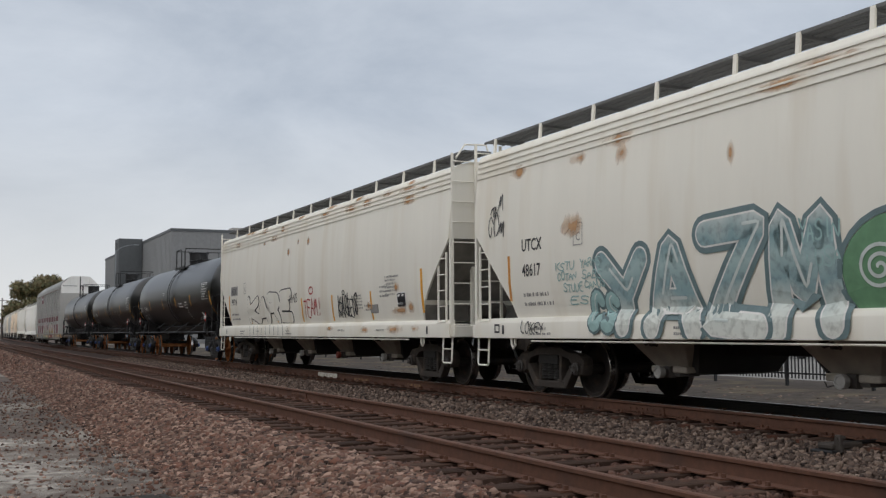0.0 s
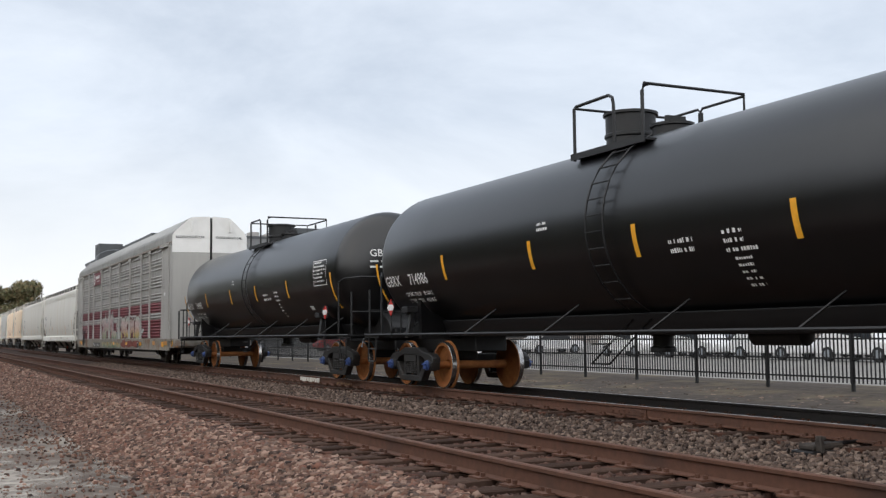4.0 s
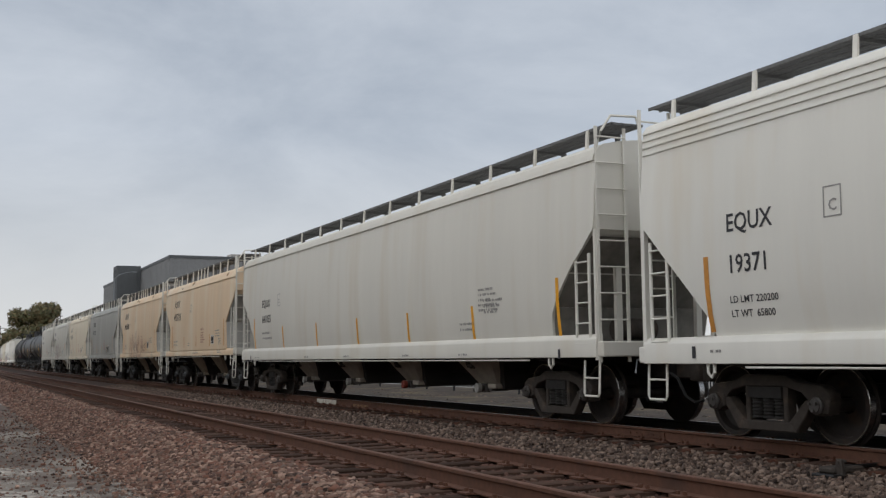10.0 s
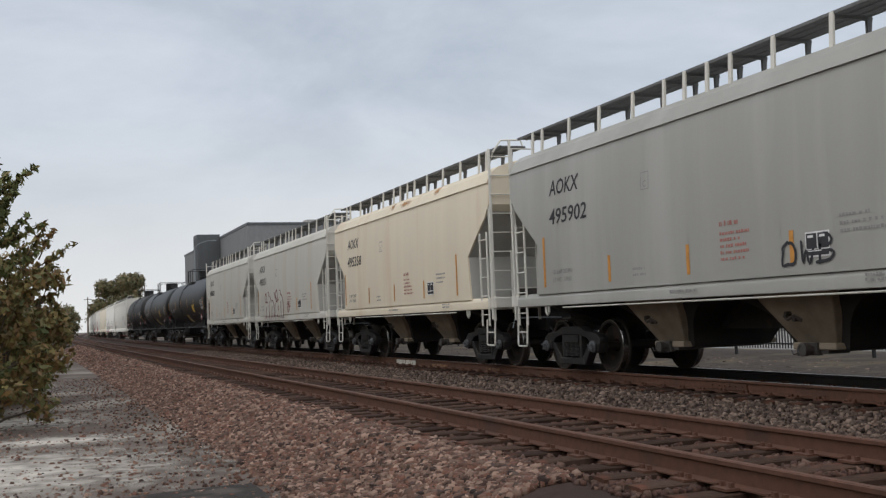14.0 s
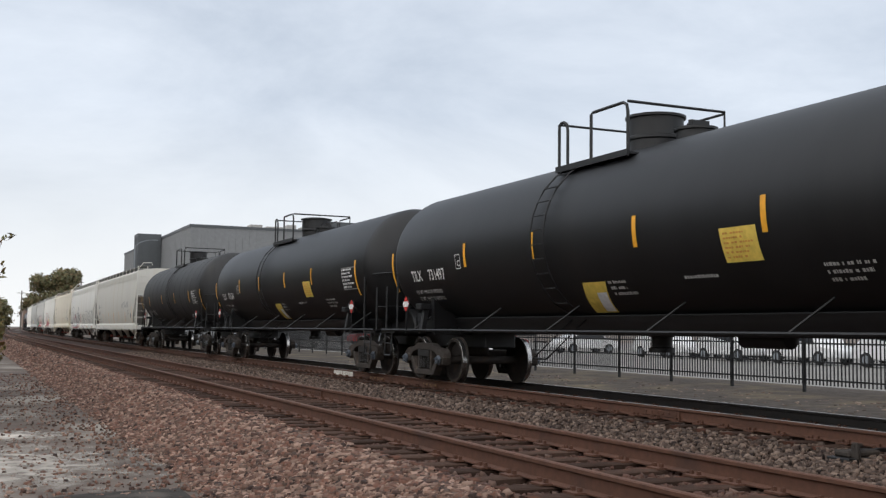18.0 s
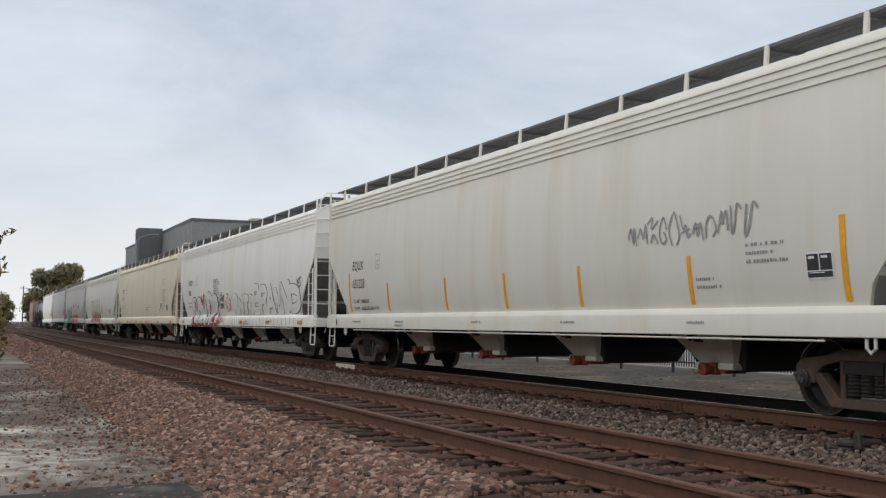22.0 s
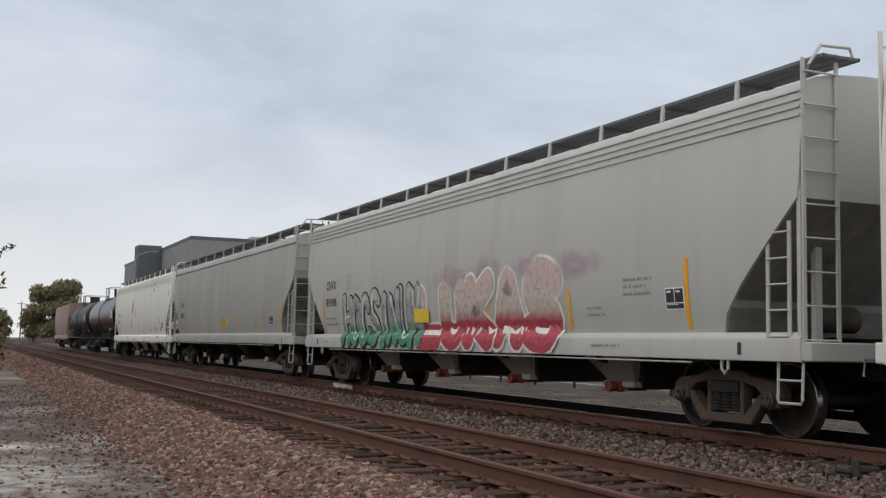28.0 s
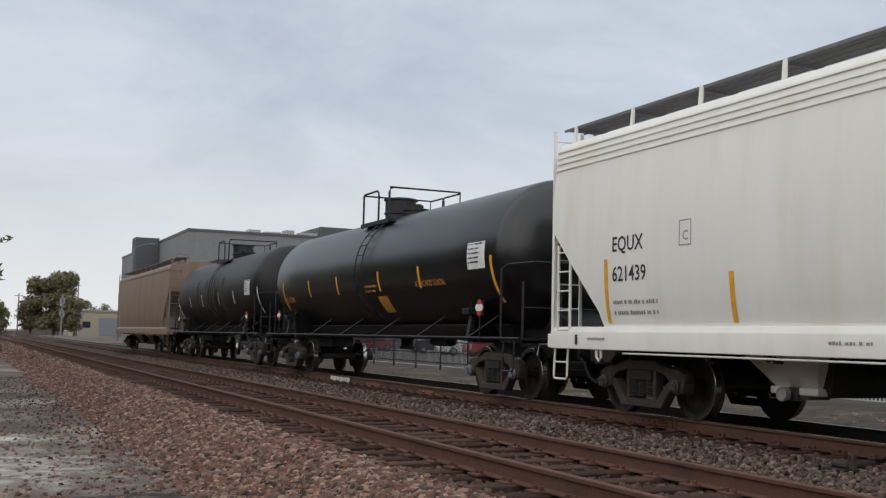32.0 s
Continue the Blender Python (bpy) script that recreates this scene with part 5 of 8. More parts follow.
def valve_mesh():
    g = Geo().cyl((-0.98, 0, 0.47), (0.9, 0, 0.47), 0.055, 12)
    g.box(-0.90, -0.80, -0.10, 0.10, 0.39, 0.55)
    g.box(-0.84, -0.5, -0.24, 0.24, 0.41, 0.46)
    g.tube([(-0.95, 0.1, 0.44), (-0.97, 0.26, 0.40), (-0.97, 0.30, 0.46)], 0.012, 5)
    return g.mesh("valve", bevel=0.008)


def valve_cap_mesh():
    return Geo().lathe([(0.05, -0.96), (0.082, -0.965), (0.086, -1.00), (0.086, -1.05), (0.06, -1.055), (0.055, -1.045), (0.02, -1.045)], (0, 0, 0.47), "x", 16).mesh("valve_cap")


def grating_mesh(e):
    """Upright flat bars across, tied by three long ones."""
    g = Geo()
    k = int((2 * e + 0.24) / 0.05)
    for i in range(k):
        y = -e - 0.12 + i * 0.05
        g.box(-0.28, 0.28, y, y + 0.016, 4.448, 4.480)
    for x in (-0.27, -0.09, 0.09, 0.27):
        g.box(x - 0.012, x + 0.012, -e - 0.12, e + 0.12, 4.444, 4.484)
    return g.mesh("walk", smooth=0)


def bracket_mesh(prof, lean=0.0):
    """A flat upright bar from the roof's edge to the walkway."""
    x0, w = -1.275, 0.034
    z0 = float(np.interp(1.26, [x for x, z in prof[:6]], [z for x, z in prof[:6]])) - 0.05
    return Geo().add([(x0 - 0.015, -w, z0), (x0 - 0.015, w, z0), (-1.262, -w - lean, 4.475), (-1.262, w - lean, 4.475),
                      (x0 + 0.02, -w, z0), (x0 + 0.02, w, z0), (-1.235, -w - lean, 4.475), (-1.235, w - lean, 4.475)],
                     [(0, 1, 3, 2), (4, 6, 7, 5), (0, 2, 6, 4), (1, 5, 7, 3), (0, 4, 5, 1), (2, 3, 7, 6)]).mesh("bracket", smooth=0)


def arm_mesh():
    """The angle bar that carries the walkway inwards from its bracket, with its foot on the roof."""
    return Geo().box(-1.25, -0.66, -0.025, 0.025, 4.405, 4.445).prism([(-0.74, 4.20), (-0.69, 4.20), (-0.66, 4.41), (-0.74, 4.41)], "y", -0.02, 0.02).mesh("arm", smooth=0)


def hopper(label, half, kind, paint, bays=4, valve=None, sill=(0.93, 1.27), under=None, trim=None, casting=None, less=0.0, phase=0.0, paired=False):
    """half: half the length between the couplings. Returns the car and its near side as a function of height."""
    trim = trim or paint
    prof = {"round": ROUND, "lipped": LIPPED, "sloped": SLOPED}[kind]
    face = side_of(prof)
    car = thing("covered_hopper_car", label, "hopper car", "cars of the freight train")
    e = round(half - 0.53 - less, 2)
    key = (kind, e)
    part("body", shared(("body", key), lambda: hopper_body(prof, e, CUT[kind])), paint, car)
    part("slope_sheet", shared(("slopes", key), lambda: slope_sheet_mesh(prof, e, CUT[kind])), PAINT["midgrey"] if kind == "sloped" else M["slope"], car, "sloping end sheet, toned down for shade")
    part("slope_sheet", CACHE[("slopes", key)], PAINT["midgrey"] if kind == "sloped" else M["slope"], car, "sloping end sheet, toned down for shade", at=pose(0, 0, 0, 0, 0, 180))
    sl = e if kind != "sloped" else e - 0.2
    part("side_sill", shared(("sill", kind, sl, sill), lambda: sill_mesh(sl, sill, kind)), paint, car)
    if kind == "round":
        for z, p, h in ((3.755, 0.018, 0.025), (3.855, 0.02, 0.025), (3.95, 0.02, 0.025), (4.05, 0.022, 0.03)):
            part("eave_band", shared(("band", key, z), lambda z=z, p=p, h=h: band_mesh(prof, e - 0.02, z, p, h)), paint, car)
    else:
        part("eave_band", shared(("band", key, 1), lambda: band_mesh(prof, e - 0.02, 3.92 if kind == "lipped" else 3.74, 0.035, 0.09)), paint, car)
    # weld seams of the side sheets
    for i in range(1, 6):
        y = -e + 2 * e * i / 6
        v, f = quad(0, 0.022, 0, 2.2, 10)
        part("weld_seam", shared(("seam", key, i), lambda y=y, v=v, f=f: wrap(v, f, face, y, 1.45, "seam", lift=0.003)), paint, car)
    # roof walkway with its brackets and hatches
    for s in (-1, 1):
        tagged(part("walkway", shared(("walk", e), lambda: grating_mesh(e)), M["grating"], car, "steel grating roof walkway", at=(s * 0.965, 0, 0)), kind="stuff")
    if kind == "sloped":
        rows = [s * y for s in (-1, 1) for y in (5.35, 4.95, 3.88, 2.8, 1.72, 0.82, 0.28)]
    else:
        rows = [phase + 1.6 * i for i in range(-7, 8)]
        if paired:
            rows = [y for y in rows if not -0.1 < y < 3.3] + [0.83, 1.93, 3.02]
        rows = [y for y in rows if abs(y) < e - 0.1]
    for y in rows:
        lean = 0.16 if kind == "lipped" and paint == PAINT["cream"] else 0.0
        part("walkway_bracket", shared(("bracket", kind, lean), lambda: bracket_mesh(prof, lean)), trim, car, at=(0, y, 0))
        part("walkway_arm", shared("arm", arm_mesh), M["grating"], car, at=(0, y - lean, 0))
    part("hatch_cover", shared(("hatch", e), lambda: Geo().prism([(-0.36, 4.24), (-0.36, 4.34), (-0.30, 4.39), (0.30, 4.39), (0.36, 4.34), (0.36, 4.24)], "y", -e + 1.2, e - 1.2).mesh("hatch")), paint, car, "long roof hatch cover")
    # ends
    up = sill[0] - 0.93
    for s in (-1, 1):
        rot = pose(0, s * (e + 0.03), 0, 0, 0, 0 if s < 0 else 180)
        near = -1.47 if s < 0 else 0.97
        part("end_ladder", shared("end_ladder", lambda: ladder_mesh(0.95, 4.42, 0.5, 9)), trim, car, at=rot @ pose(near, 0, 0))
        part("end_sill", shared("end_sill", lambda: Geo().box(-1.5, 1.5, -0.12, 0.22, 0.94, 1.16).mesh("end_sill", bevel=0.015)), trim, car, at=rot @ pose(0, 0, up))
        part("grab_hoop", shared("hoop", lambda: Geo().tube([(-1.47, 0, 4.05), (-1.38, 0, 4.35), (-1.2, 0, 4.60), (-0.75, 0, 4.62), (-0.7, 0, 4.48)], 0.02, 6).mesh("hoop")), trim, car, at=rot)
        yl = s * (e - 0.36)
        sl_z = (1.24, 2.55) if kind != "sloped" else (1.05, 2.75)
        part("side_ladder", shared(("side_ladder", sl_z), lambda: ladder_mesh(sl_z[0] - 0.2, sl_z[1], 0.36, 5)), trim, car, at=pose(-1.5, yl + 0.18, 0, 0, 0, -90))
        part("corner_post", shared(("post", kind), lambda: Geo().box(-0.035, 0.035, -0.03, 0.03, 0.98, 2.9 if kind != "sloped" else 3.25).mesh("post", smooth=0)), trim, car, at=(-1.47, s * (e - 0.02), 0))
        part("step", shared("step", step_mesh), trim, car, "bent pipe stirrup step", at=(-1.45, s * (e - 0.22), 0))
        part("pulling_loop", shared("loop", lambda: Geo().tube([(0, 0.06, 0.96), (0, 0.06, 0.82), (0, 0, 0.77), (0, -0.06, 0.82), (0, -0.06, 0.96)], 0.022, 6).mesh("loop")), trim, car, at=(-1.48, s * (e - 1.35), up))
        # slope sheet braces and brake gear behind the opening
        part("end_brace", shared("brace", lambda: Geo().box(-0.05, 0.05, -0.04, 0.04, 1.1, 2.4).mesh("brace", smooth=0)), trim, car, at=(-0.75, s * (e - 0.55), 0))
        part("end_brace", CACHE["brace"], trim, car, at=(0.75, s * (e - 0.55), 0))
    part("brake_cylinder", shared("brakecyl", lambda: Geo().lathe([(0.05, -0.4), (0.17, -0.38), (0.17, 0.3), (0.1, 0.36)], (0, 0, 1.45), "x", 14).mesh("c")), M["truck"], car, at=(-0.3, -(e - 0.75), 0))
    # underneath
    for s in (-1, 1):
        # Black plates close the end openings from below, so little light bounces in.
        part("shear_plate", shared("shear", lambda: Geo().box(-1.40, 1.40, -2.7, 0.0, 0.985, 1.02).mesh("shear", smooth=0)), M["newsill"], car, "steel plate over the truck, blackened to cut bounce light", at=pose(0, s * e, up, 0, 0, 0 if s > 0 else 180))
    part("centre_sill", shared(("centre", e, up), lambda: Geo().box(-0.32, 0.32, -e, e, 0.72, 1.0 + up).mesh("centre", smooth=0)), M["steel"], car)
    inner = e - (3.05 if half > 8 else 2.6)
    wy = inner / bays
    for i in range(bays):
        y = -inner + wy * (2 * i + 1)
        o = part("hopper_outlet", shared(("outlet", round(wy, 2)), lambda: outlet_mesh(min(0.95, wy * 0.8), 1.32 if kind != 'sloped' else 1.5, kind)), under or M["dirty_under"], car, "sloping bottom outlet, dusty", at=(0, y, 0))
        # Funnel sheets are black to stand for the shade behind the chutes.
        part("hopper_slope", shared(("slope", round(wy, 2)), lambda: slope_mesh(wy * 0.985)), M["newsill"], o, "sloping hopper sheets, blackened as if in shade")
        part("inspection_cover", shared(("cover", kind), lambda: Geo().tube([(-1.16, 0.16, 0.90), (-1.19, 0.06, 0.86), (-1.19, -0.06, 0.90), (-1.16, -0.16, 0.84)], 0.022, 6).cyl((-1.14, 0.07, 0.93), (-1.22, 0.07, 0.93), 0.03, 8).cyl((-1.14, -0.08, 0.86), (-1.22, -0.08, 0.86), 0.03, 8).mesh("cover")), M["truck"], o, "small gate latch", at=(0, 0, 0))
        part("outlet_valve", shared("valve", valve_mesh), M["darkcap"] if valve != M["redvalve"] else valve, o, "unloading pipe and gate")
        part("valve_cap", shared("valve_cap", valve_cap_mesh), valve or (M["darkcap"] if kind == "sloped" else M["redvalve"] if i == 1 else M["concrete"]), o, "round cap on the unloading pipe")
    part("brake_pipe", shared(("pipe", e), lambda: Geo().tube([(-1.44, -e + 2, 0.89), (-1.44, e - 2, 0.89)], 0.014, 6).mesh("pipe")), trim, car, "pale pipe along the underside of the sill", at=(-0.06, 0, up))
    yt = e - 1.85 if half > 8 else e - 1.45
    for s in (-1, 1):
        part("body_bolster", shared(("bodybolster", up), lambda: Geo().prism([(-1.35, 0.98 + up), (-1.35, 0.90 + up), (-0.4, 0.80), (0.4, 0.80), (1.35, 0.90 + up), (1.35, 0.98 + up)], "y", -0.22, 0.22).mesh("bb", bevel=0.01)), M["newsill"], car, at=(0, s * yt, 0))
    for s in (-1, 1):
        truck(car, s * yt, M["wheel"], M["truckcap"] if kind == "sloped" else M["darkcap"], s, M["newtruck"] if kind == "sloped" else casting)
    coupling(car, half)
    return car, face


def sill_mesh(e, sill, kind):
    g = Geo()
    a, b = sill
    for s in (-1, 1):
        g.prism([(s * 1.40, a), (s * 1.53, a), (s * 1.53, b - 0.08), (s * 1.475, b), (s * 1.40, b)], "y", -e, e)
    return g.mesh("sill", bevel=0.008)


M["dirty_under"] = material("dusty_underside", (0.40, 0.36, 0.31), 0.85, grain=3, stain=(0.16, 0.14, 0.12), stain_at=(0.5, 0.75))
# Near black puts the shade under the cars into the colour.
M["newsill"] = material("shade_black_underside", (0.026, 0.024, 0.022), 0.85, grain=3)
M["redvalve"] = material("red_primer_valve", (0.22, 0.045, 0.03), 0.7, grain=8)


# ---------- tank cars ----------
def tank_car(label, half, r, zc, paint, wheel, cap, stripe_mat, ribs=0, dome_y=0.9, heads=0.95, bands=None, ladder=-0.25, wide=0.42, near=((1.12, 0.05), (-0.66, -0.7)), lift=0.0):
    car = thing("tank_car", label, "tank car", "cars of the freight train")
    face = lambda z: -math.sqrt(max(0.01, r * r - (z - zc) ** 2))
    cylh = half - heads - 0.72
    prof = [(0.02, -cylh - 0.72)] + [(r * math.sin(a * math.pi / 18), -cylh - 0.72 * math.cos(a * math.pi / 18)) for a in range(1, 10)]
    prof += [(r, -cylh + 2 * cylh * k / 8) for k in range(1, 9)]
    prof += [(r * math.sin(a * math.pi / 18), cylh + 0.72 * math.cos(a * math.pi / 18)) for a in range(8, 0, -1)] + [(0.02, cylh + 0.72)]
    part("tank", shared(("tank", half, r), lambda: Geo().lathe(prof, (0, 0, zc), "y", 56).mesh("tank", smooth=40)), paint, car)
    for i in range(ribs):
        y = -cylh + 2 * cylh * (i + 0.5) / ribs
        part("weld_band", shared(("rib", r), lambda: Geo().lathe([(r, -0.03), (r + 0.007, -0.02), (r + 0.007, 0.02), (r, 0.03)], (0, 0, 0), "y", 48).mesh("rib")), paint, car, at=(0, y, zc))
    for s in (-1, 1):
        m = pose(0, s * half, 0, 0, 0, 0 if s > 0 else 180)
        part("stub_sill", shared("stub", lambda: Geo().box(-0.35, 0.35, -3.6, -0.35, 0.72, 1.25).mesh("stub", bevel=0.02)), M["black"], car, at=m)
        part("end_deck", shared("deck", lambda: Geo().box(-1.42, 1.42, -1.25, -0.42, 1.0, 1.04).box(-1.42, 1.42, -0.47, -0.42, 0.94, 1.08).mesh("deck", smooth=0)), M["black"], car, at=m)
        part("saddle", shared(("saddle", r, zc), lambda: Geo().prism([(-1.20, 0.98), (1.20, 0.98), (1.22, zc - 0.86), (1.0, zc - r + 0.32), (0, zc - r - 0.02), (-1.0, zc - r + 0.32), (-1.22, zc - 0.86)], "y", -2.95, -2.8).mesh("saddle")), paint, car, at=m)
        part("end_railing", shared("endrail", lambda: end_railing()), M["black"], car, "black pipe safety railing", at=m)
        part("step", shared("step", step_mesh), M["black"], car, at=(-1.42, s * (half - 0.9), 0.05))
        part("jack_pad", shared("pad", lambda: Geo().prism([(-1.42, 1.0), (-1.30, 1.0), (-1.22, 1.55), (-1.32, 1.55)], "y", -0.06, 0.06).box(-1.45, -1.15, -0.14, 0.14, 1.5, 1.62).mesh("pad", bevel=0.01)), M["black"], car, at=(0, s * (half - 2.65), 0))
        # white and red placard on its holder
        d = part("placard", shared("placard", lambda: Geo().prism([(0, -0.17), (0.17, 0), (0, 0.17), (-0.17, 0)], "x", -0.008, 0.0).mesh("placard", smooth=0)), M["red"], car, "red and white diamond placard", at=(-1.46, s * (half - 2.0), 1.62))
        part("placard_band", shared("placard_band", lambda: Geo().prism([(-0.11, -0.06), (0.11, -0.06), (0.168, 0), (0.11, 0.06), (-0.11, 0.06), (-0.168, 0)], "x", -0.014, -0.009).mesh("pb", smooth=0)), M["white"], d)
        part("placard_holder", shared("holder", lambda: Geo().box(0.002, 0.02, -0.14, 0.14, -0.14, 0.14).box(0.0, 0.02, -0.015, 0.015, -0.62, -0.1).mesh("holder", smooth=0)), M["black"], d)
        part("head_brace", shared(("brace", heads), lambda: Geo().prism([(-1.5 - heads, 1.0), (-0.45, 1.0), (-0.45, 1.22), (-0.62, 1.42), (-0.5 - heads, 1.72), (-1.5 - heads, 1.3)], "x", -0.42, 0.42).mesh("hb", bevel=0.02)), M["black"], car, "black steel brace under the tank head", at=m)
    part("belly_skid", shared(("skid", half), lambda: Geo().prism([(-0.75, 1.34), (-0.62, 1.02), (0.62, 1.02), (0.75, 1.34)], "y", -cylh + 0.6, cylh - 0.6).mesh("skid", bevel=0.02)), M["black"], car, "dark guard along the tank's belly")
    # the pipe along the side, with its struts
    part("side_pipe", shared(("sidepipe", half), lambda: side_pipe(half)), M["black"], car, at=None)
    for k in range(6):
        y = -cylh + 1.0 + (2 * cylh - 2.0) * k / 5
        part("pipe_strut", shared(("strut", r, zc), lambda: Geo().tube([(-1.43, 0, 1.07), (face(1.5) + 0.01, -0.2, 1.5)], 0.016, 5).mesh("strut")), M["black"], car, at=(0, y, 0))
    # dome, platform and railings on top
    top = zc + r
    part("manway", shared(("manway", top, wide), lambda: Geo().lathe([(wide - 0.03, top - 0.1), (wide - 0.03, top + 0.10), (wide, top + 0.12), (wide, top + 0.16), (wide - 0.02, top + 0.18), (wide - 0.02, top + 0.46), (wide + 0.02, top + 0.47), (wide + 0.02, top + 0.51), (wide - 0.12, top + 0.54), (0.05, top + 0.55)], (0, 0, 0), "z", 24).mesh("manway")), M["black"], car, at=(0, dome_y, 0))
    part("fittings_box", shared(("fit", top), lambda: Geo().lathe([(0.30, top - 0.05), (0.30, top + 0.10), (0.34, top + 0.11), (0.34, top + 0.15), (0.2, top + 0.17)], (0, 0, 0), "z", 14).cyl((0.1, 0.1, top + 0.15), (0.1, 0.1, top + 0.30), 0.07, 10).cyl((-0.14, -0.08, top + 0.15), (-0.14, -0.08, top + 0.26), 0.05, 8).box(-0.2, 0.1, -0.2, -0.12, top + 0.15, top + 0.24).mesh("fit")), M["black"], car, "valves and flanges beside the manway", at=(0, dome_y - 1.05, 0))
    mid, long_ = (near[0][0] + near[1][1]) / 2, (near[0][0] - near[1][1]) / 2 + 0.05
    part("platform", shared(("plat", top, long_), lambda: Geo().box(-0.96, -0.52, -long_, long_, top - 0.24, top - 0.21).box(0.52, 0.96, -long_, long_, top - 0.24, top - 0.21).box(-0.97, -0.95, -long_, long_, top - 0.27, top - 0.17).mesh("plat", smooth=0)), M["black"], car, "steel grating platform", at=(0, mid, 0))
    part("platform_railing", shared(("prail", top, near), lambda: platform_rail(top, near)), M["black"], car, "black pipe railing round the manway")
    part("side_ladder", shared(("tladder", r, zc), lambda: tank_ladder(face, zc, r)), M["black"], car, "curved ladder up the tank", at=(0, ladder, 0))
    part("bottom_valve", shared("bvalve", lambda: Geo().lathe([(0.3, 1.2), (0.3, 1.05), (0.16, 1.0), (0.16, 0.85), (0.2, 0.83), (0.2, 0.76)], (0, 0, 0), "z", 14).mesh("bv")), M["black"], car, at=(0, 0.2, 0))
    part("reservoir", shared("reservoir", lambda: Geo().lathe([(0.05, -0.5), (0.13, -0.45), (0.13, 0.45), (0.05, 0.5)], (-0.3, 0, 1.0), "y", 14).mesh("res")), M["black"], car, at=(0, -2.6, 0))
    for s in (-1, 1):
        truck(car, s * (half - 2.15), wheel, cap, s, M["newtruck"] if wheel == M["newwheel"] else None)
    coupling(car, half)
    for k, y in enumerate(bands or (cylh + 0.1, cylh * 0.62, cylh * 0.23, -cylh * 0.14, -cylh * 0.52, -cylh + 0.2)):
        long = k in (0, 5)
        stripe(car, face, y + 0.05, zc + lift - (0.90 if long else 0.53), zc + lift - (0.05 if long else 0.08), 0.10, stripe_mat)
    return car, face, cylh


def head_letters(car, text, size, y_end, r, zc, z0, x0, bars_below=0, seed=0):
    """Lettering laid on the domed front head, with rows of small bars below it."""
    v, f = glyph_mesh(text, size)
    v, f = [(a, b) for a, b, _ in v], list(f)
    rnd = random.Random(seed)
    for q in range(bars_below):
        u = 0.0
        while u < 0.85:
            d = rnd.uniform(0.08, 0.2)
            f.append(tuple(len(v) + i for i in range(4)))
            v += [(u, -0.14 - 0.13 * q), (u + d, -0.14 - 0.13 * q), (u + d, -0.095 - 0.13 * q), (u, -0.095 - 0.13 * q)]
            u += d + 0.06
    me = bpy.data.meshes.new("lettering")
    me.from_pydata([(x0 + a, -(y_end - 0.72) - 0.72 * math.sqrt(max(0.0, 1 - ((x0 + a) ** 2 + (z0 + b - zc) ** 2) / r ** 2)) - 0.012, z0 + b) for a, b in v], [], f)
    me.materials.append(None)
    part("lettering", me, M["white"], car, "white reporting mark on the tank head")


def end_railing():
    g = Geo()
    for x in (-1.35, -0.6, 0.6, 1.35):
        g.tube([(x, -0.55, 1.02), (x, -0.55, 2.05)], 0.022, 6)
    g.tube([(-1.38, -1.3, 1.04), (-1.38, -1.3, 2.3), (-1.30, -1.15, 2.38), (-1.1, -0.62, 2.4), (1.1, -0.62, 2.4), (1.30, -1.15, 2.38), (1.38, -1.3, 2.3), (1.38, -1.3, 1.04)], 0.024, 6)
    g.tube([(-1.35, -0.55, 1.6), (1.35, -0.55, 1.6)], 0.018, 6)
    return g.mesh("endrail")


def side_pipe(half):
    return Geo().tube([(-1.43, -half + 0.5, 1.07), (-1.43, half - 0.5, 1.07)], 0.026, 6).tube([(1.43, -half + 0.5, 1.07), (1.43, half - 0.5, 1.07)], 0.026, 6).mesh("sidepipe")


def platform_rail(top, near, w=0.92):
    """Pipe rails round the manway: near holds the two stretches of the near side, with the ladder's way in between."""
    g = Geo()
    z0, z1 = top - 0.28, top + 0.58
    (a0, a1), (b0, b1) = near
    for y0, y1 in near:
        if y0 - y1 > 0.1:
            g.tube([(-w, y0, z0), (-w, y0, z1 - 0.02), (-w, y0 - 0.06, z1), (-w, y1 + 0.12, z1), (-w, y1 + 0.03, z1 - 0.05), (-w, y1, z1 - 0.16), (-w, y1, z0)], 0.026, 6)
        else:
            g.tube([(-w, y0, z0), (-w, y0, z1 - 0.1), (-w + 0.03, y0, z1 - 0.02), (-w + 0.1, y0, z1)], 0.028, 6)
    g.tube([(-w, a0, z1 - 0.02), (w, a0, z1 - 0.02), (w, a0, z0)], 0.022, 6)
    g.tube([(-w, b1, z1), (w, b1, z1), (w, b1, z0)], 0.024, 6)
    g.tube([(w, b1, z1 - 0.03), (w, b1 + 0.95, z1 - 0.03), (w, b1 + 1.03, z1 - 0.1), (w, b1 + 1.05, z0)], 0.022, 6)
    g.tube([(w, a0, z1 - 0.03), (w, a0 - 0.75, z1 - 0.03), (w, a0 - 0.85, z1 - 0.1), (w, a0 - 0.86, z0)], 0.022, 6)
    return g.mesh("prail")


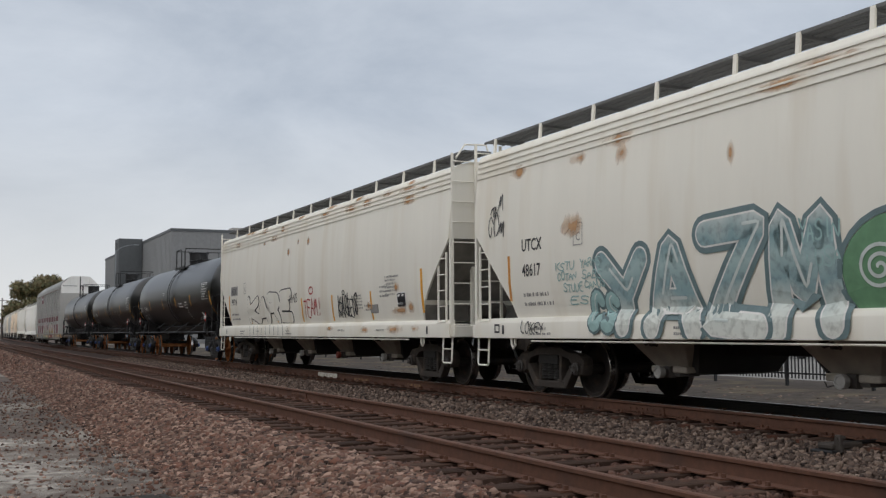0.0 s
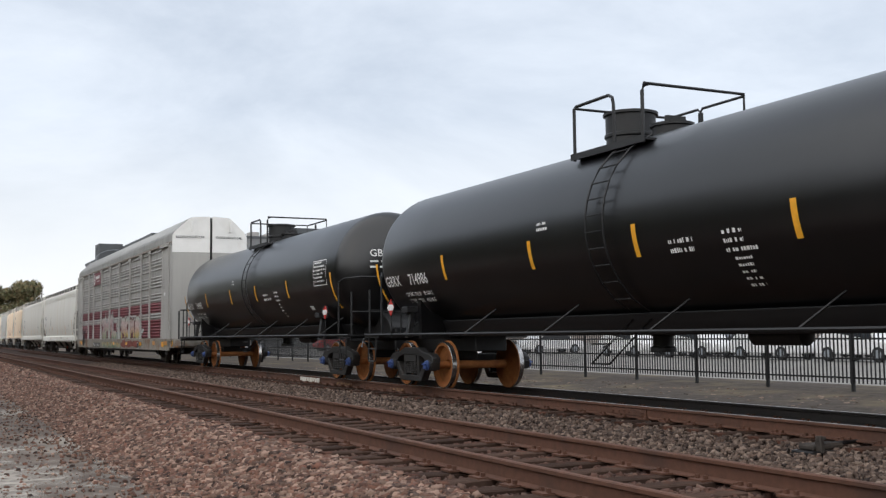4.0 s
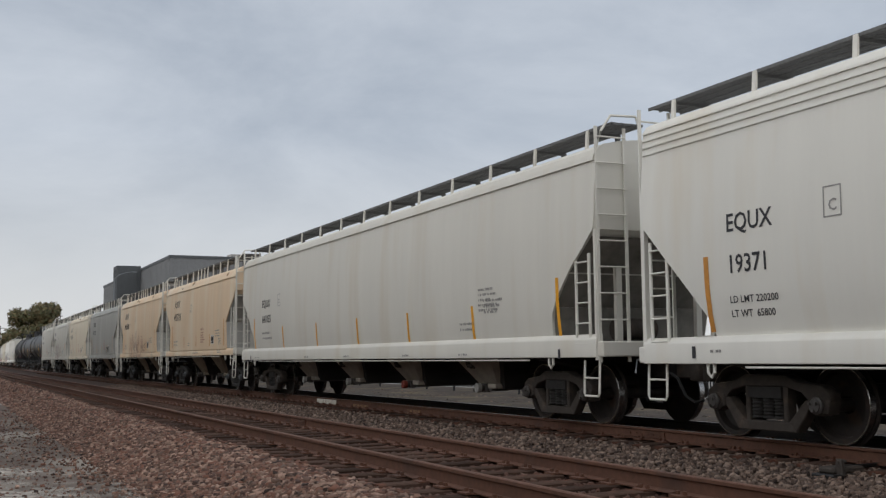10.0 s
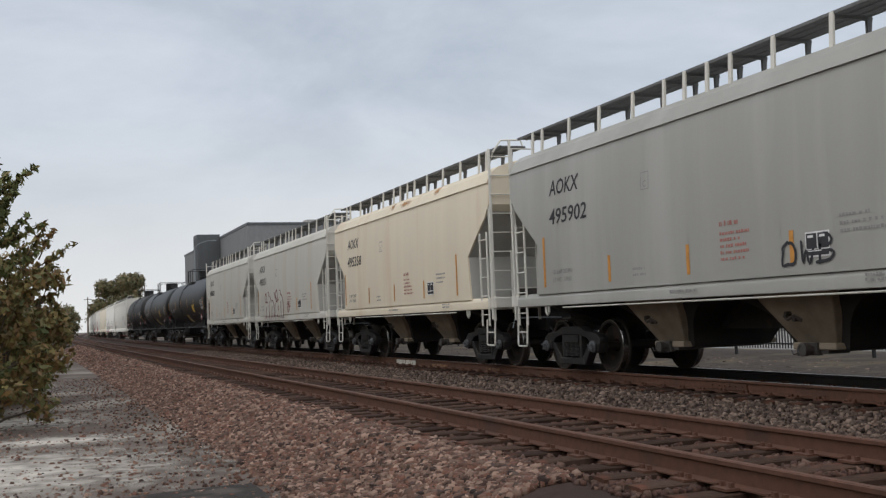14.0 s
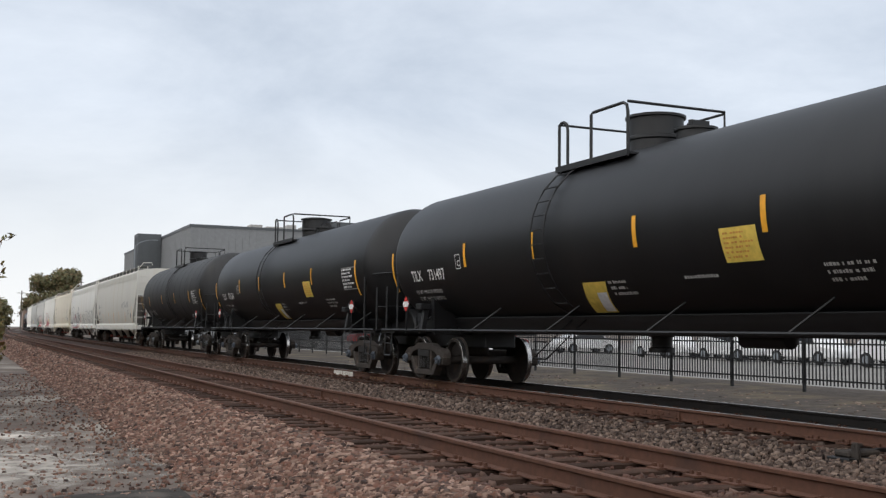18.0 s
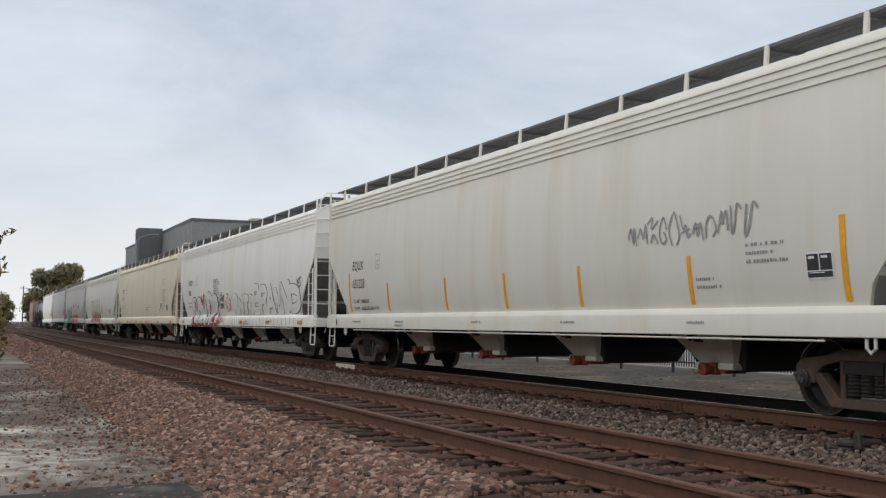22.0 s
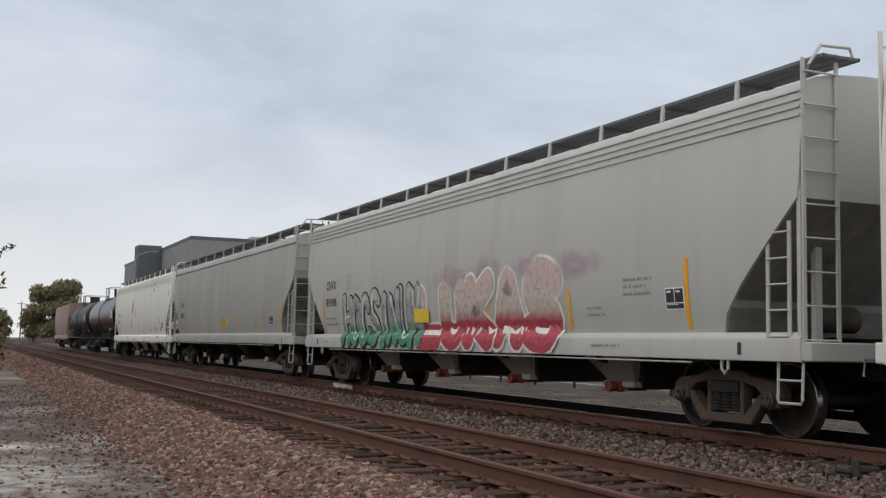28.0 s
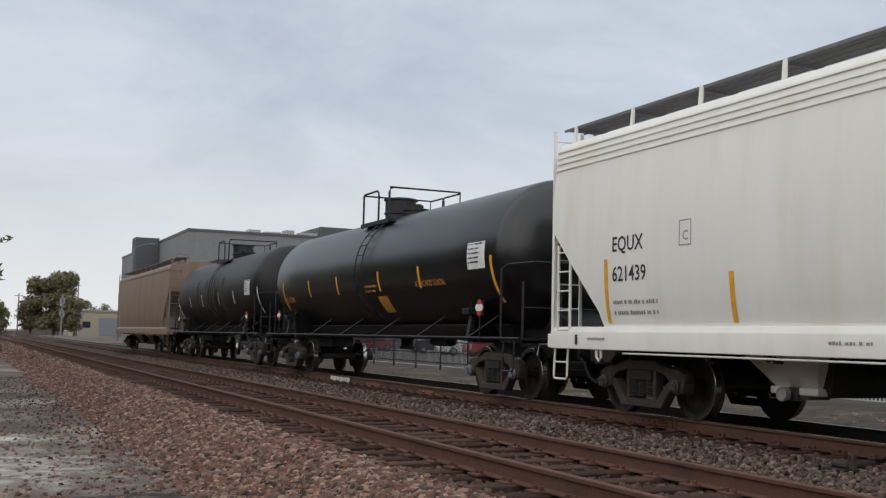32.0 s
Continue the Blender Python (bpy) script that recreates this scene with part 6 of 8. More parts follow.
def tank_ladder(face, zc, r):
    g = Geo()
    arc = []
    for k in range(12):
        z = 1.3 + (zc + r * 0.93 - 1.3) * k / 11
        arc.append((face(z) - 0.10, z))
    for y in (-0.22, 0.22):
        g.tube([(-1.45, y, 0.62)] + [(x, y, z) for x, z in arc], 0.016, 5)
    for k in range(1, 12):
        g.tube([(arc[k][0], -0.22, arc[k][1]), (arc[k][0], 0.22, arc[k][1])], 0.012, 5)
    g.tube([(-1.45, -0.22, 0.62), (-1.45, 0.22, 0.62)], 0.014, 5)
    g.tube([(-1.45, -0.22, 0.9), (-1.45, 0.22, 0.9)], 0.014, 5)
    return g.mesh("tladder")


# ---------- the autorack ----------
def autorack(label, half):
    car = thing("autorack_car", label, "autorack car", "cars of the freight train")
    e = half - 1.0
    part("deck", Geo().box(-1.45, 1.45, -e - 0.3, e + 0.3, 0.66, 1.0).box(-1.52, 1.52, -e - 0.1, e + 0.1, 0.92, 1.02).mesh("deck", bevel=0.01), M["rackdeck"], car, "rusty tan flatcar deck")
    part("centre_sill", Geo().box(-0.4, 0.4, -e, e, 0.40, 0.70).mesh("sill", smooth=0), M["steel"], car)
    posts = [-11.88, -9.2, -7.22, -4.38, -1.46, 1.46, 4.38, 7.22, 9.2, 11.88]

    def sheet_profile(z0, z1, every):
        p, z, i = [], z0 + 0.03, 0
        while z < z1 - 0.10:
            p += [(0.0, z), (-0.020, z + 0.012), (-0.034, z + 0.034), (-0.034, z + 0.056), (-0.020, z + 0.080), (0.0, z + 0.092)]
            i += 1
            z += 0.125 if i % every else 0.31
        return [(0.02, z0), (0.0, z0)] + p + [(0.0, z1), (0.02, z1)]

    part("side_beam", Geo().box(-1.515, -1.46, -e + 0.4, e - 0.4, 0.56, 0.915).mesh("beam", smooth=0), M["rackdeck"], car, "deep side beam of the flatcar")
    part("inner_screen", Geo().box(-1.41, -1.38, -e + 0.1, e - 0.1, 1.0, 4.75).mesh("scr", smooth=0), M["galv"], car, "inner side screen")
    part("inner_screen", Geo().box(1.38, 1.41, -e + 0.1, e - 0.1, 1.0, 4.75).mesh("scr", smooth=0), M["galv"], car, "inner side screen")
    for side in (-1, 1):
        for a, b in zip(posts, posts[1:]):
            for z0, z1, mat, what in ((1.05, 1.806, M["maroon"], "maroon ribbed panel"), (1.81, 2.086, M["galv"], "galvanized ribbed panel"), (2.09, 2.506, M["maroon"], "maroon ribbed panel"),
                                      (2.51, 3.206, M["galv"], "galvanized ribbed panel"), (3.21, 3.926, M["galv"], "galvanized ribbed panel"), (3.93, 4.66, M["galv"], "galvanized ribbed panel")):
                me = shared(("ribs", z0, round(b - a, 2)), lambda: Geo().prism(sheet_profile(z0, z1, 99 if mat == M["maroon"] else 3), "y", 0.05, b - a - 0.05).mesh("panel", smooth=0))
                part("side_panel", me, mat, car, what, at=pose(-1.44, a, 0) if side < 0 else pose(1.44, b, 0, 0, 0, 180))
        for y in posts:
            part("side_post", shared("rackpost", lambda: Geo().box(-0.06, 0.02, -0.062, 0.062, 1.0, 4.72).prism([(-0.075, 1.0), (0.075, 1.0), (0.20, 1.0), (0.075, 1.75), (-0.075, 1.75), (-0.20, 1.0)], "x", -0.055, 0.0).box(-0.075, 0.0, -0.22, 0.22, 4.56, 4.70).mesh("post", bevel=0.008)), M["rackgrey"], car,
                 at=pose(-1.46, y, 0) if side < 0 else pose(1.46, y, 0, 0, 0, 180))
        # flat end panels
        for s in (-1, 1):
            y0, y1 = (-e, posts[0] - 0.06) if s < 0 else (posts[-1] + 0.06, e)
            part("end_side_panel", Geo().box(side * 1.48 - 0.02, side * 1.48 + 0.02, y0, y1, 1.02, 4.6).mesh("esp", smooth=0), M["rackgrey"], car, "flat grey end panel")
        part("eave_rail", shared(("eave", e), lambda: Geo().box(-0.035, 0.04, -e, e, 4.70, 4.785).mesh("eave", bevel=0.01)), M["rackdeck"], car, at=(side * 1.48, 0, 0))
    arch = [(1.50, 4.80), (1.48, 5.02), (1.40, 5.16), (0.86, 5.66), (0.72, 5.73), (0.3, 5.755)]
    outline = arch + [(-x, z) for x, z in reversed(arch)]
    part("roof", Geo().prism(outline, "y", -e - 0.02, e + 0.02).mesh("roof", smooth=40), M["rackroof"], car, "arched galvanized roof")
    rib = Geo()
    k = int(2 * e / 0.2)
    for i in range(k):
        y = -e + 0.1 + i * 0.2
        big = [(x * 1.006, z + 0.010) for x, z in outline]
        n = len(big)
        pts = [(x, y - 0.05, z) for x, z in big] + [(x, y + 0.05, z) for x, z in big]
        rib.add(pts, [(j, j + 1, n + j + 1, n + j) for j in range(n - 1)] + [(j, j + 1, n - 2 - j, n - 1 - j) for j in range(0)])
    tagged(part("roof_ribs", rib.mesh("ribs", smooth=0), M["rackroof"], car, "cross ribs pressed into the roof"), kind="stuff")
    # end doors: two tall leaves with a dark gap
    for s in (-1, 1):
        m = pose(0, s * (e + 0.02), 0, 0, 0, 0 if s < 0 else 180)
        for q in (-1, 1):
            leaf = [(q * 0.05, 1.0), (q * 1.46, 1.0), (q * 1.46, 4.88), (q * 1.30, 5.12), (q * 1.05, 5.32), (q * 0.70, 5.46), (q * 0.05, 5.5)]
            low = [(q * 0.05, 1.0), (q * 1.46, 1.0), (q * 1.46, 4.35), (q * 0.05, 4.35)]
            high = [(q * 0.05, 4.36), (q * 1.47, 4.36), (q * 1.47, 5.0), (q * 1.38, 5.17), (q * 0.85, 5.66), (q * 0.70, 5.74), (q * 0.05, 5.77)]
            d = part("end_door", bend_door(low), M["rackgrey"], car, "tall grey end door", at=m)
            part("door_top", bend_door(high), M["rackwhite"], d, "white upper door panel")
            part("door_hinge", Geo().box(q * 0.75 - 0.03, q * 0.75 + 0.03, -0.30, -0.2, 5.15, 5.6).mesh("h", bevel=0.01), M["rackwhite"], d)
        part("door_gap", Geo().box(-0.05, 0.05, -0.05, 0.1, 1.0, 5.7).mesh("gap", smooth=0), M["black"], car, at=m)
        part("corner_ladder", shared("rackladder", lambda: ladder_mesh(1.0, 4.7, 0.36, 9)), M["rackgrey"], car, at=pose(-1.53, s * (e - 0.12) + 0.18, 0, 0, 0, -90))
        part("ladder_arm", Geo().box(-1.6, -1.44, s * (e - 1.0) - 0.6, s * (e - 1.0) + 0.75, 4.6, 4.74).mesh("arm", bevel=0.01), M["rackgrey"], car)
        part("end_railing", shared("rackrail", lambda: Geo().tube([(-1.3, -0.55, 1.0), (-1.3, -0.55, 2.05), (-1.25, -0.6, 2.1), (-0.75, -0.6, 2.1), (-0.7, -0.55, 2.05), (-0.7, -0.55, 1.0)], 0.03, 6).mesh("r")), M["black"], car, at=m)
        part("end_platform", Geo().box(-1.45, 1.45, -0.75, 0.0, 0.72, 0.98).mesh("ep", bevel=0.015), M["rackdeck"], car, at=m)
        part("handbrake_loop", shared("hbl", lambda: Geo().tube([(-1.45, -0.1, 0.95), (-1.46, -0.2, 0.8), (-1.46, -0.05, 0.72), (-1.46, 0.1, 0.8), (-1.45, 0.0, 0.95)], 0.02, 6).mesh("l")), M["yellow"], car, at=m)
        truck(car, s * (half - 4.3), M["wheel"], M["cap"], s)
    part("brake_rod", Geo().tube([(-1.40, -e + 0.6, 0.72), (-1.40, -half + 0.1, 0.70)], 0.02, 6).mesh("rod"), M["orange"], car, "orange uncoupling rod")
    part("under_rail", Geo().box(-1.42, -1.38, -e + 3.2, e - 3.2, 0.46, 0.52).mesh("u", smooth=0), M["steel"], car)
    coupling(car, half)
    return car, (lambda z: -1.497), e, posts


def bend_door(outline):
    """A tall leaf, bowed a little outward between its edges."""
    g = Geo()
    xs = sorted({round(x, 3) for x, z in outline})
    lo, hi = min(xs), max(xs)
    n = len(outline)
    bow = lambda x: -0.20 * (1 - (abs(x) / 1.5) ** 2)
    g.add([(x, bow(x), z) for x, z in outline] + [(x, bow(x) + 0.06, z) for x, z in outline],
          [tuple(range(n)), tuple(range(2 * n - 1, n - 1, -1))] + [(i, (i + 1) % n, n + (i + 1) % n, n + i) for i in range(n)])
    return g.mesh("leaf", smooth=0)


# ---------- the train, from its head to its end ----------
SPRAY = {k: material("spray_" + k, c, 0.6, grain=7, dark=0.85, light=1.12, bump=0) for k, c in {
    "black": (0.03, 0.03, 0.035), "blue": (0.16, 0.24, 0.29), "teal": (0.20, 0.30, 0.27), "green": (0.13, 0.27, 0.15), "pale": (0.55, 0.60, 0.58), "white": (0.72, 0.71, 0.68),
    "red": (0.45, 0.045, 0.05), "pink": (0.52, 0.33, 0.34), "rose": (0.42, 0.10, 0.12), "darkred": (0.20, 0.05, 0.045), "orange": (0.60, 0.30, 0.08), "jade": (0.085, 0.27, 0.17),
    "grey": (0.30, 0.30, 0.29), "darkteal": (0.06, 0.11, 0.12), "lilac": (0.40, 0.32, 0.37), "silver": (0.42, 0.43, 0.44), "paleworn": (0.50, 0.50, 0.46), "dustpink": (0.42, 0.27, 0.25), "dustorange": (0.46, 0.27, 0.10), "rustred": (0.27, 0.07, 0.05), "sea": (0.30, 0.45, 0.44), "bluegrey": (0.13, 0.19, 0.20)}.items()}
RUSTY = stain_mat("rust_stain", (0.50, 0.26, 0.10), 0.75, 4.5)
LOWER = lambda face: (lambda z: float(np.interp(z, (1.17, 1.275, 1.31), (-1.548, -1.496, face(1.31)))) if z < 1.31 else face(z))
SILL = lambda z: -1.546
CARS = []


def half_of(i):
    return (JOINTS[i + 1] - JOINTS[i]) / 2


def rust_patch(car, face, y, z, w, h, seed, paint=None, name="rust_patch", label="ragged orange rust stain"):
    """A ragged patch of rust with runs below it."""
    rnd = random.Random(seed)
    pts = []
    for k in range(20):
        a = 2 * math.pi * k / 20
        pts.append((w / 2 + w / 2 * math.cos(a) * rnd.uniform(0.55, 1.1), h / 2 + h / 2 * math.sin(a) * rnd.uniform(0.5, 1.1)))
    n = len(pts)
    k = max(4, int(h / 0.08))
    V = [(w / 2 + (x - w / 2) * (1 - s / k), h / 2 + (q - h / 2) * (1 - s / k)) for s in range(k) for x, q in pts] + [(w / 2, h / 2)]
    F = [(s * n + t, s * n + (t + 1) % n, (s + 1) * n + (t + 1) % n, (s + 1) * n + t) for s in range(k - 1) for t in range(n)] + [((k - 1) * n + t, (k - 1) * n + (t + 1) % n, k * n) for t in range(n)]
    part(name, wrap(V, F, face, y, z, name, lift=0.010), paint or RUSTY, car, label)


def marks(car, face, e, road, number, ink, y=None, z=2.28, size=0.24, slant=0.0, box=True, stripes=M["yellow"], seed=0, gap=0.47, wide=1.0, logo=True, num=None, at=None, weights=None):
    """The usual stencils at the rear of the near side: road letters, number, weights, a boxed letter, stripes."""
    y = e - 1.85 if y is None else y
    letters(car, road, face, y, z, size, ink, wide, slant)
    letters(car, number, face, y, z - gap, size, ink, num or wide, slant)
    if weights:
        for q, line in enumerate(weights):
            letters(car, line, face, y, z - gap - 0.36 - 0.17 * q, 0.085, M["ink"], 1.05, label="stencilled load and light weight")
    else:
        bars(car, face, y, z - gap - 0.33, 2, M["grey_ink"], seed + 1, 1.15, 0.07, 0.15)
    if box:
        yb = y - 1.6
        frame_mark(car, face, yb, z - 0.02, 0.26, 0.34, M["grey_ink"])
        letters(car, "C", face, yb - 0.07, z + 0.05, 0.13, M["grey_ink"], label="small letter C in the box")
    bars(car, face, -e + 3.4, 2.0, 3, M["grey_ink"], seed + 2, 0.75, 0.05, 0.10)
    bars(car, face, -e + 4.4, 1.62, 2, M["grey_ink"], seed + 3, 0.6, 0.05, 0.10)
    n = 7 if e > 8 else 5
    rows = at or [e - (1.25 if e > 8 else 1.07) - (2 * e - (2.2 if e > 8 else 2.44)) * k / (n - 1) for k in range(n)]
    for k, yy in enumerate(rows if stripes else []):
        big = k in (0, len(rows) - 1) and (not at or e > 8 and len(at) == 7)
        stripe(car, face, yy, 1.32, 1.95 if not big else 2.25, 0.09, stripes)
    if logo:
        yp = -e + 2.4
        data_panel(car, face, yp, 1.57)


def data_panel(car, face, y, z, w=0.42, h=0.30):
    """White edged panel: two dark squares over a dark strip, each with pale print."""
    p = plate(car, face, y, z, w, h, M["white"], "data_panel", "white edged panel of dark squares")
    for a, b, c, d in ((0.02, 0.10, w / 2 - 0.03, h - 0.12), (w / 2 + 0.01, 0.10, w / 2 - 0.03, h - 0.12), (0.02, 0.02, w - 0.04, 0.065)):
        v, f = quad(a, a + c, b, b + d, 2)
        q = part("panel_square", wrap(v, f, face, y, z, "panel_square", lift=0.010), M["ink"], p)
        v, f = quad(a + 0.03, a + c * 0.7, b + d * 0.72, b + d * 0.88, 1)
        part("panel_print", wrap(v, f, face, y, z, "panel_print", lift=0.014), M["white"], p)


def sill_marks(car, e, seed, orange=False):
    face = lambda z: -1.532
    rnd = random.Random(seed)
    for k in range(5):
        y = e - 1.2 - (2 * e - 2.6) * (k + rnd.uniform(0, 0.5)) / 5
        bars(car, face, y, 1.07, rnd.choice((1, 2)), M["grey_ink"], seed + k, rnd.uniform(0.35, 0.9), 0.045, 0.08, "sill_print")
    if orange:
        for k in range(6):
            plate(car, face, e - 0.6 - (2 * e - 1.2) * k / 5 * 0.96, 1.0, 0.42, 0.11, M["orange"], "sill_reflector", "orange reflector on the sill")
    plate(car, face, e - 0.9, 1.0, 0.07, 0.15, M["ink"], "jack_hole", "dark oval hole in the sill")
    plate(car, face, -e + 0.9, 1.0, 0.07, 0.15, M["ink"], "jack_hole", "dark oval hole in the sill")


def spread_rust(car, face, e, n, seed, zs=(3.86, 4.02)):
    rnd = random.Random(seed)
    for k in range(n):
        rust_patch(car, face, rnd.uniform(-e + 1, e - 1), rnd.uniform(*zs), rnd.uniform(0.4, 1.2), rnd.uniform(0.14, 0.30), seed + k)


# 0: white hopper with a large teal piece
h = half_of(0)
car, face = hopper("white covered hopper with a large teal graffiti piece and rust stains", h, "round", PAINT["white"], 4, phase=-0.15, paired=True)
e = h - 0.68
marks(car, face, e, "UTCX", "48617", M["ink"], z=2.35, y=e - 1.6, stripes=M["orange"], seed=3, logo=False, size=0.2, gap=0.41, wide=0.85, at=(5.44, 2.88, 0.35, -2.2, -4.7, -7.2))
stripe(car, face, 8.51, 1.55, 2.3, 0.08, M["orange"])
SEA = faded("spray_sea_fade", [(0.66, 0.67, 0.62), (0.60, 0.64, 0.60), (0.22, 0.33, 0.35), (0.34, 0.45, 0.45), (0.20, 0.31, 0.33), (0.55, 0.60, 0.58)], 1.0, 2.45, 1.0, 0.5)
throw_up(car, LOWER(face), "YAZM", 5.75, 0.96, 4.65, 1.36, SPRAY["bluegrey"], SEA, 0.10, 0.30, 31, SPRAY["pale"], SPRAY["white"], tops=(0.92, 0.96, 1.08, 1.06), label="teal and silver sprayed letter with dark teal shade", soft=1, stretch=1.06)
blob(car, face, 0.35, 1.62, 0.78, 0.62, SPRAY["green"], "graffiti_fill", "round green sprayed shape", 0.012)
ring(car, face, 0.35, 1.62, 0.82, 0.66, 0.07, SPRAY["bluegrey"], label="dark teal ring round the green shape")
ring(car, lambda z: face(z) - 0.006, 0.62, 1.68, 0.30, 0.26, 0.04, SPRAY["pale"], "graffiti_spiral", "pale sprayed spiral", turns=2.4, shrink=0.9)
hand_written(car, face, "YASIN", 1.72, 2.02, 0.62, 0.24, SPRAY["sea"], 0.025, 34)
hand_written(car, face, "LUSA", 1.62, 1.74, 0.52, 0.20, SPRAY["sea"], 0.025, 37)
for q, (a, b, c) in enumerate((("KSTU", 6.95, 1.98), ("COTAN", 6.9, 1.82), ("YARNS", 6.25, 2.0), ("SABS", 6.2, 1.82), ("STUUE", 6.75, 1.64), ("ES", 6.6, 1.45), ("CANUS", 6.15, 1.68))):
    hand_written(car, face, a, b, c, 0.55, 0.12, SPRAY["sea"], 0.02, 80 + q)
hand_written(car, LOWER(face), "LOKEY", 8.05, 1.02, 0.75, 0.17, SPRAY["black"], 0.022, 36)
throw_up(car, LOWER(face), "CS", 6.05, 1.02, 0.75, 0.62, SPRAY["bluegrey"], SPRAY["sea"], 0.04, 0.16, 38, SPRAY["pale"], label="small teal sprayed curl")
frame_mark(car, lambda z: -1.532, 9.0, 1.02, 0.18, 0.15, M["ink"], 0.03)
scrawl(car, face, 9.22, 2.66, 0.6, 0.36, 3, SPRAY["black"], 33, 0.025)
scrawl(car, face, 9.15, 3.0, 0.45, 0.34, 2, SPRAY["black"], 39, 0.025)
for q, (a, b, c, d) in enumerate(((5.75, 3.62, 0.9, 0.34), (5.4, 3.28, 0.4, 0.5), (2.6, 3.76, 1.2, 0.2), (6.7, 3.5, 0.7, 0.3), (1.9, 3.9, 1.3, 0.16), (2.95, 3.0, 0.2, 0.4), (8.6, 3.55, 0.8, 0.3), (6.9, 2.4, 0.9, 0.5))):
    rust_patch(car, face, a, b, c, d, 5 + q)
sill_marks(car, e, 301)
CARS.append(car)

# 1: white hopper with black outline letters
h = half_of(1)
car, face = hopper("white covered hopper with black outline graffiti and rusty eaves", h, "round", PAINT["white"], 4)
e = h - 0.68
plate(car, face, e - 1.48, 2.24, 0.85, 0.29, M["grey_ink"], "mark_patch", "grey patch behind the reporting mark", 0.003)
marks(car, face, e, "IARX", "99714", M["ink"], z=2.28, y=e - 1.52, stripes=M["yellow"], seed=11, size=0.20, gap=0.35, wide=1.0, at=(5.28, 2.42, -0.0, -2.45, -5.08))
stripe(car, face, 7.9, 1.45, 2.26, 0.09, M["yellow"])
stripe(car, face, -7.9, 1.42, 2.30, 0.10, M["yellow"])
plate(car, face, -5.06, 1.46, 0.47, 0.19, M["grey_ink"], "paint_patch", "dark grey paint patch")
throw_up(car, face, "KARE", 5.4, 1.30, 4.5, 0.86, SPRAY["black"], None, 0.034, 0.29, 41, None, zmin=1.305, tops=(0.96, 0.98, 1.03, 1.08), label="black outlined sprayed letter without fill", soft=1, stretch=1.12)
hand_written(car, SILL, "IIIIIIIIII", 5.3, 0.98, 4.4, 0.24, SPRAY["black"], 0.026, 441, "short sprayed ends of black letters", lean=0.0)
hand_written(car, face, "TEAM!", -0.22, 1.46, 1.45, 0.48, SPRAY["red"], 0.035, 42)
ring(car, face, -0.87, 2.12, 0.17, 0.09, 0.035, SPRAY["red"], label="red sprayed halo")
hand_written(car, face, "KAGLIS", -2.95, 1.45, 1.35, 0.44, SPRAY["black"], 0.045, 43, loose=0.14)
hand_written(car, face, "JUSEX", -3.0, 1.42, 1.25, 0.40, SPRAY["black"], 0.03, 45, loose=0.16)
ring(car, face, -3.35, 1.98, 0.08, 0.05, 0.03, SPRAY["black"], label="small black sprayed ring")
hand_written(car, face, "KINGS", 1.05, 1.86, 0.75, 0.22, SPRAY["black"], 0.022, 44)
data_panel(car, face, -6.65, 1.55)
bars(car, face, -6.0, 2.2, 6, M["grey_ink"], 46, 0.8, 0.05, 0.075)
bars(car, face, -4.15, 1.86, 5, M["grey_ink"], 47, 0.5, 0.04, 0.07)
for q, (a, b, c, d) in enumerate(((-6.2, 1.38, 1.2, 0.22), (-7.1, 1.4, 0.5, 0.3), (-2.1, 1.06, 0.7, 0.16), (-4.4, 1.0, 0.8, 0.2), (-5.9, 0.98, 1.4, 0.26), (-7.4, 1.02, 0.5, 0.2), (-4.8, 1.45, 0.4, 0.35), (1.4, 3.12, 0.34, 0.28), (0.5, 3.36, 0.22, 0.24), (-0.35, 3.26, 0.34, 0.3), (-6.4, 1.85, 0.5, 0.3))):
    rust_patch(car, LOWER(face), a, b, c, d, 430 + q)
spread_rust(car, face, e, 16, 400, (3.80, 4.06))
spread_rust(car, face, e, 5, 450, (3.60, 3.74))
sill_marks(car, e, 302)
CARS.append(car)

# 2 to 4: new black tank cars
TANKNO = ["714996", "714986", "714985"]
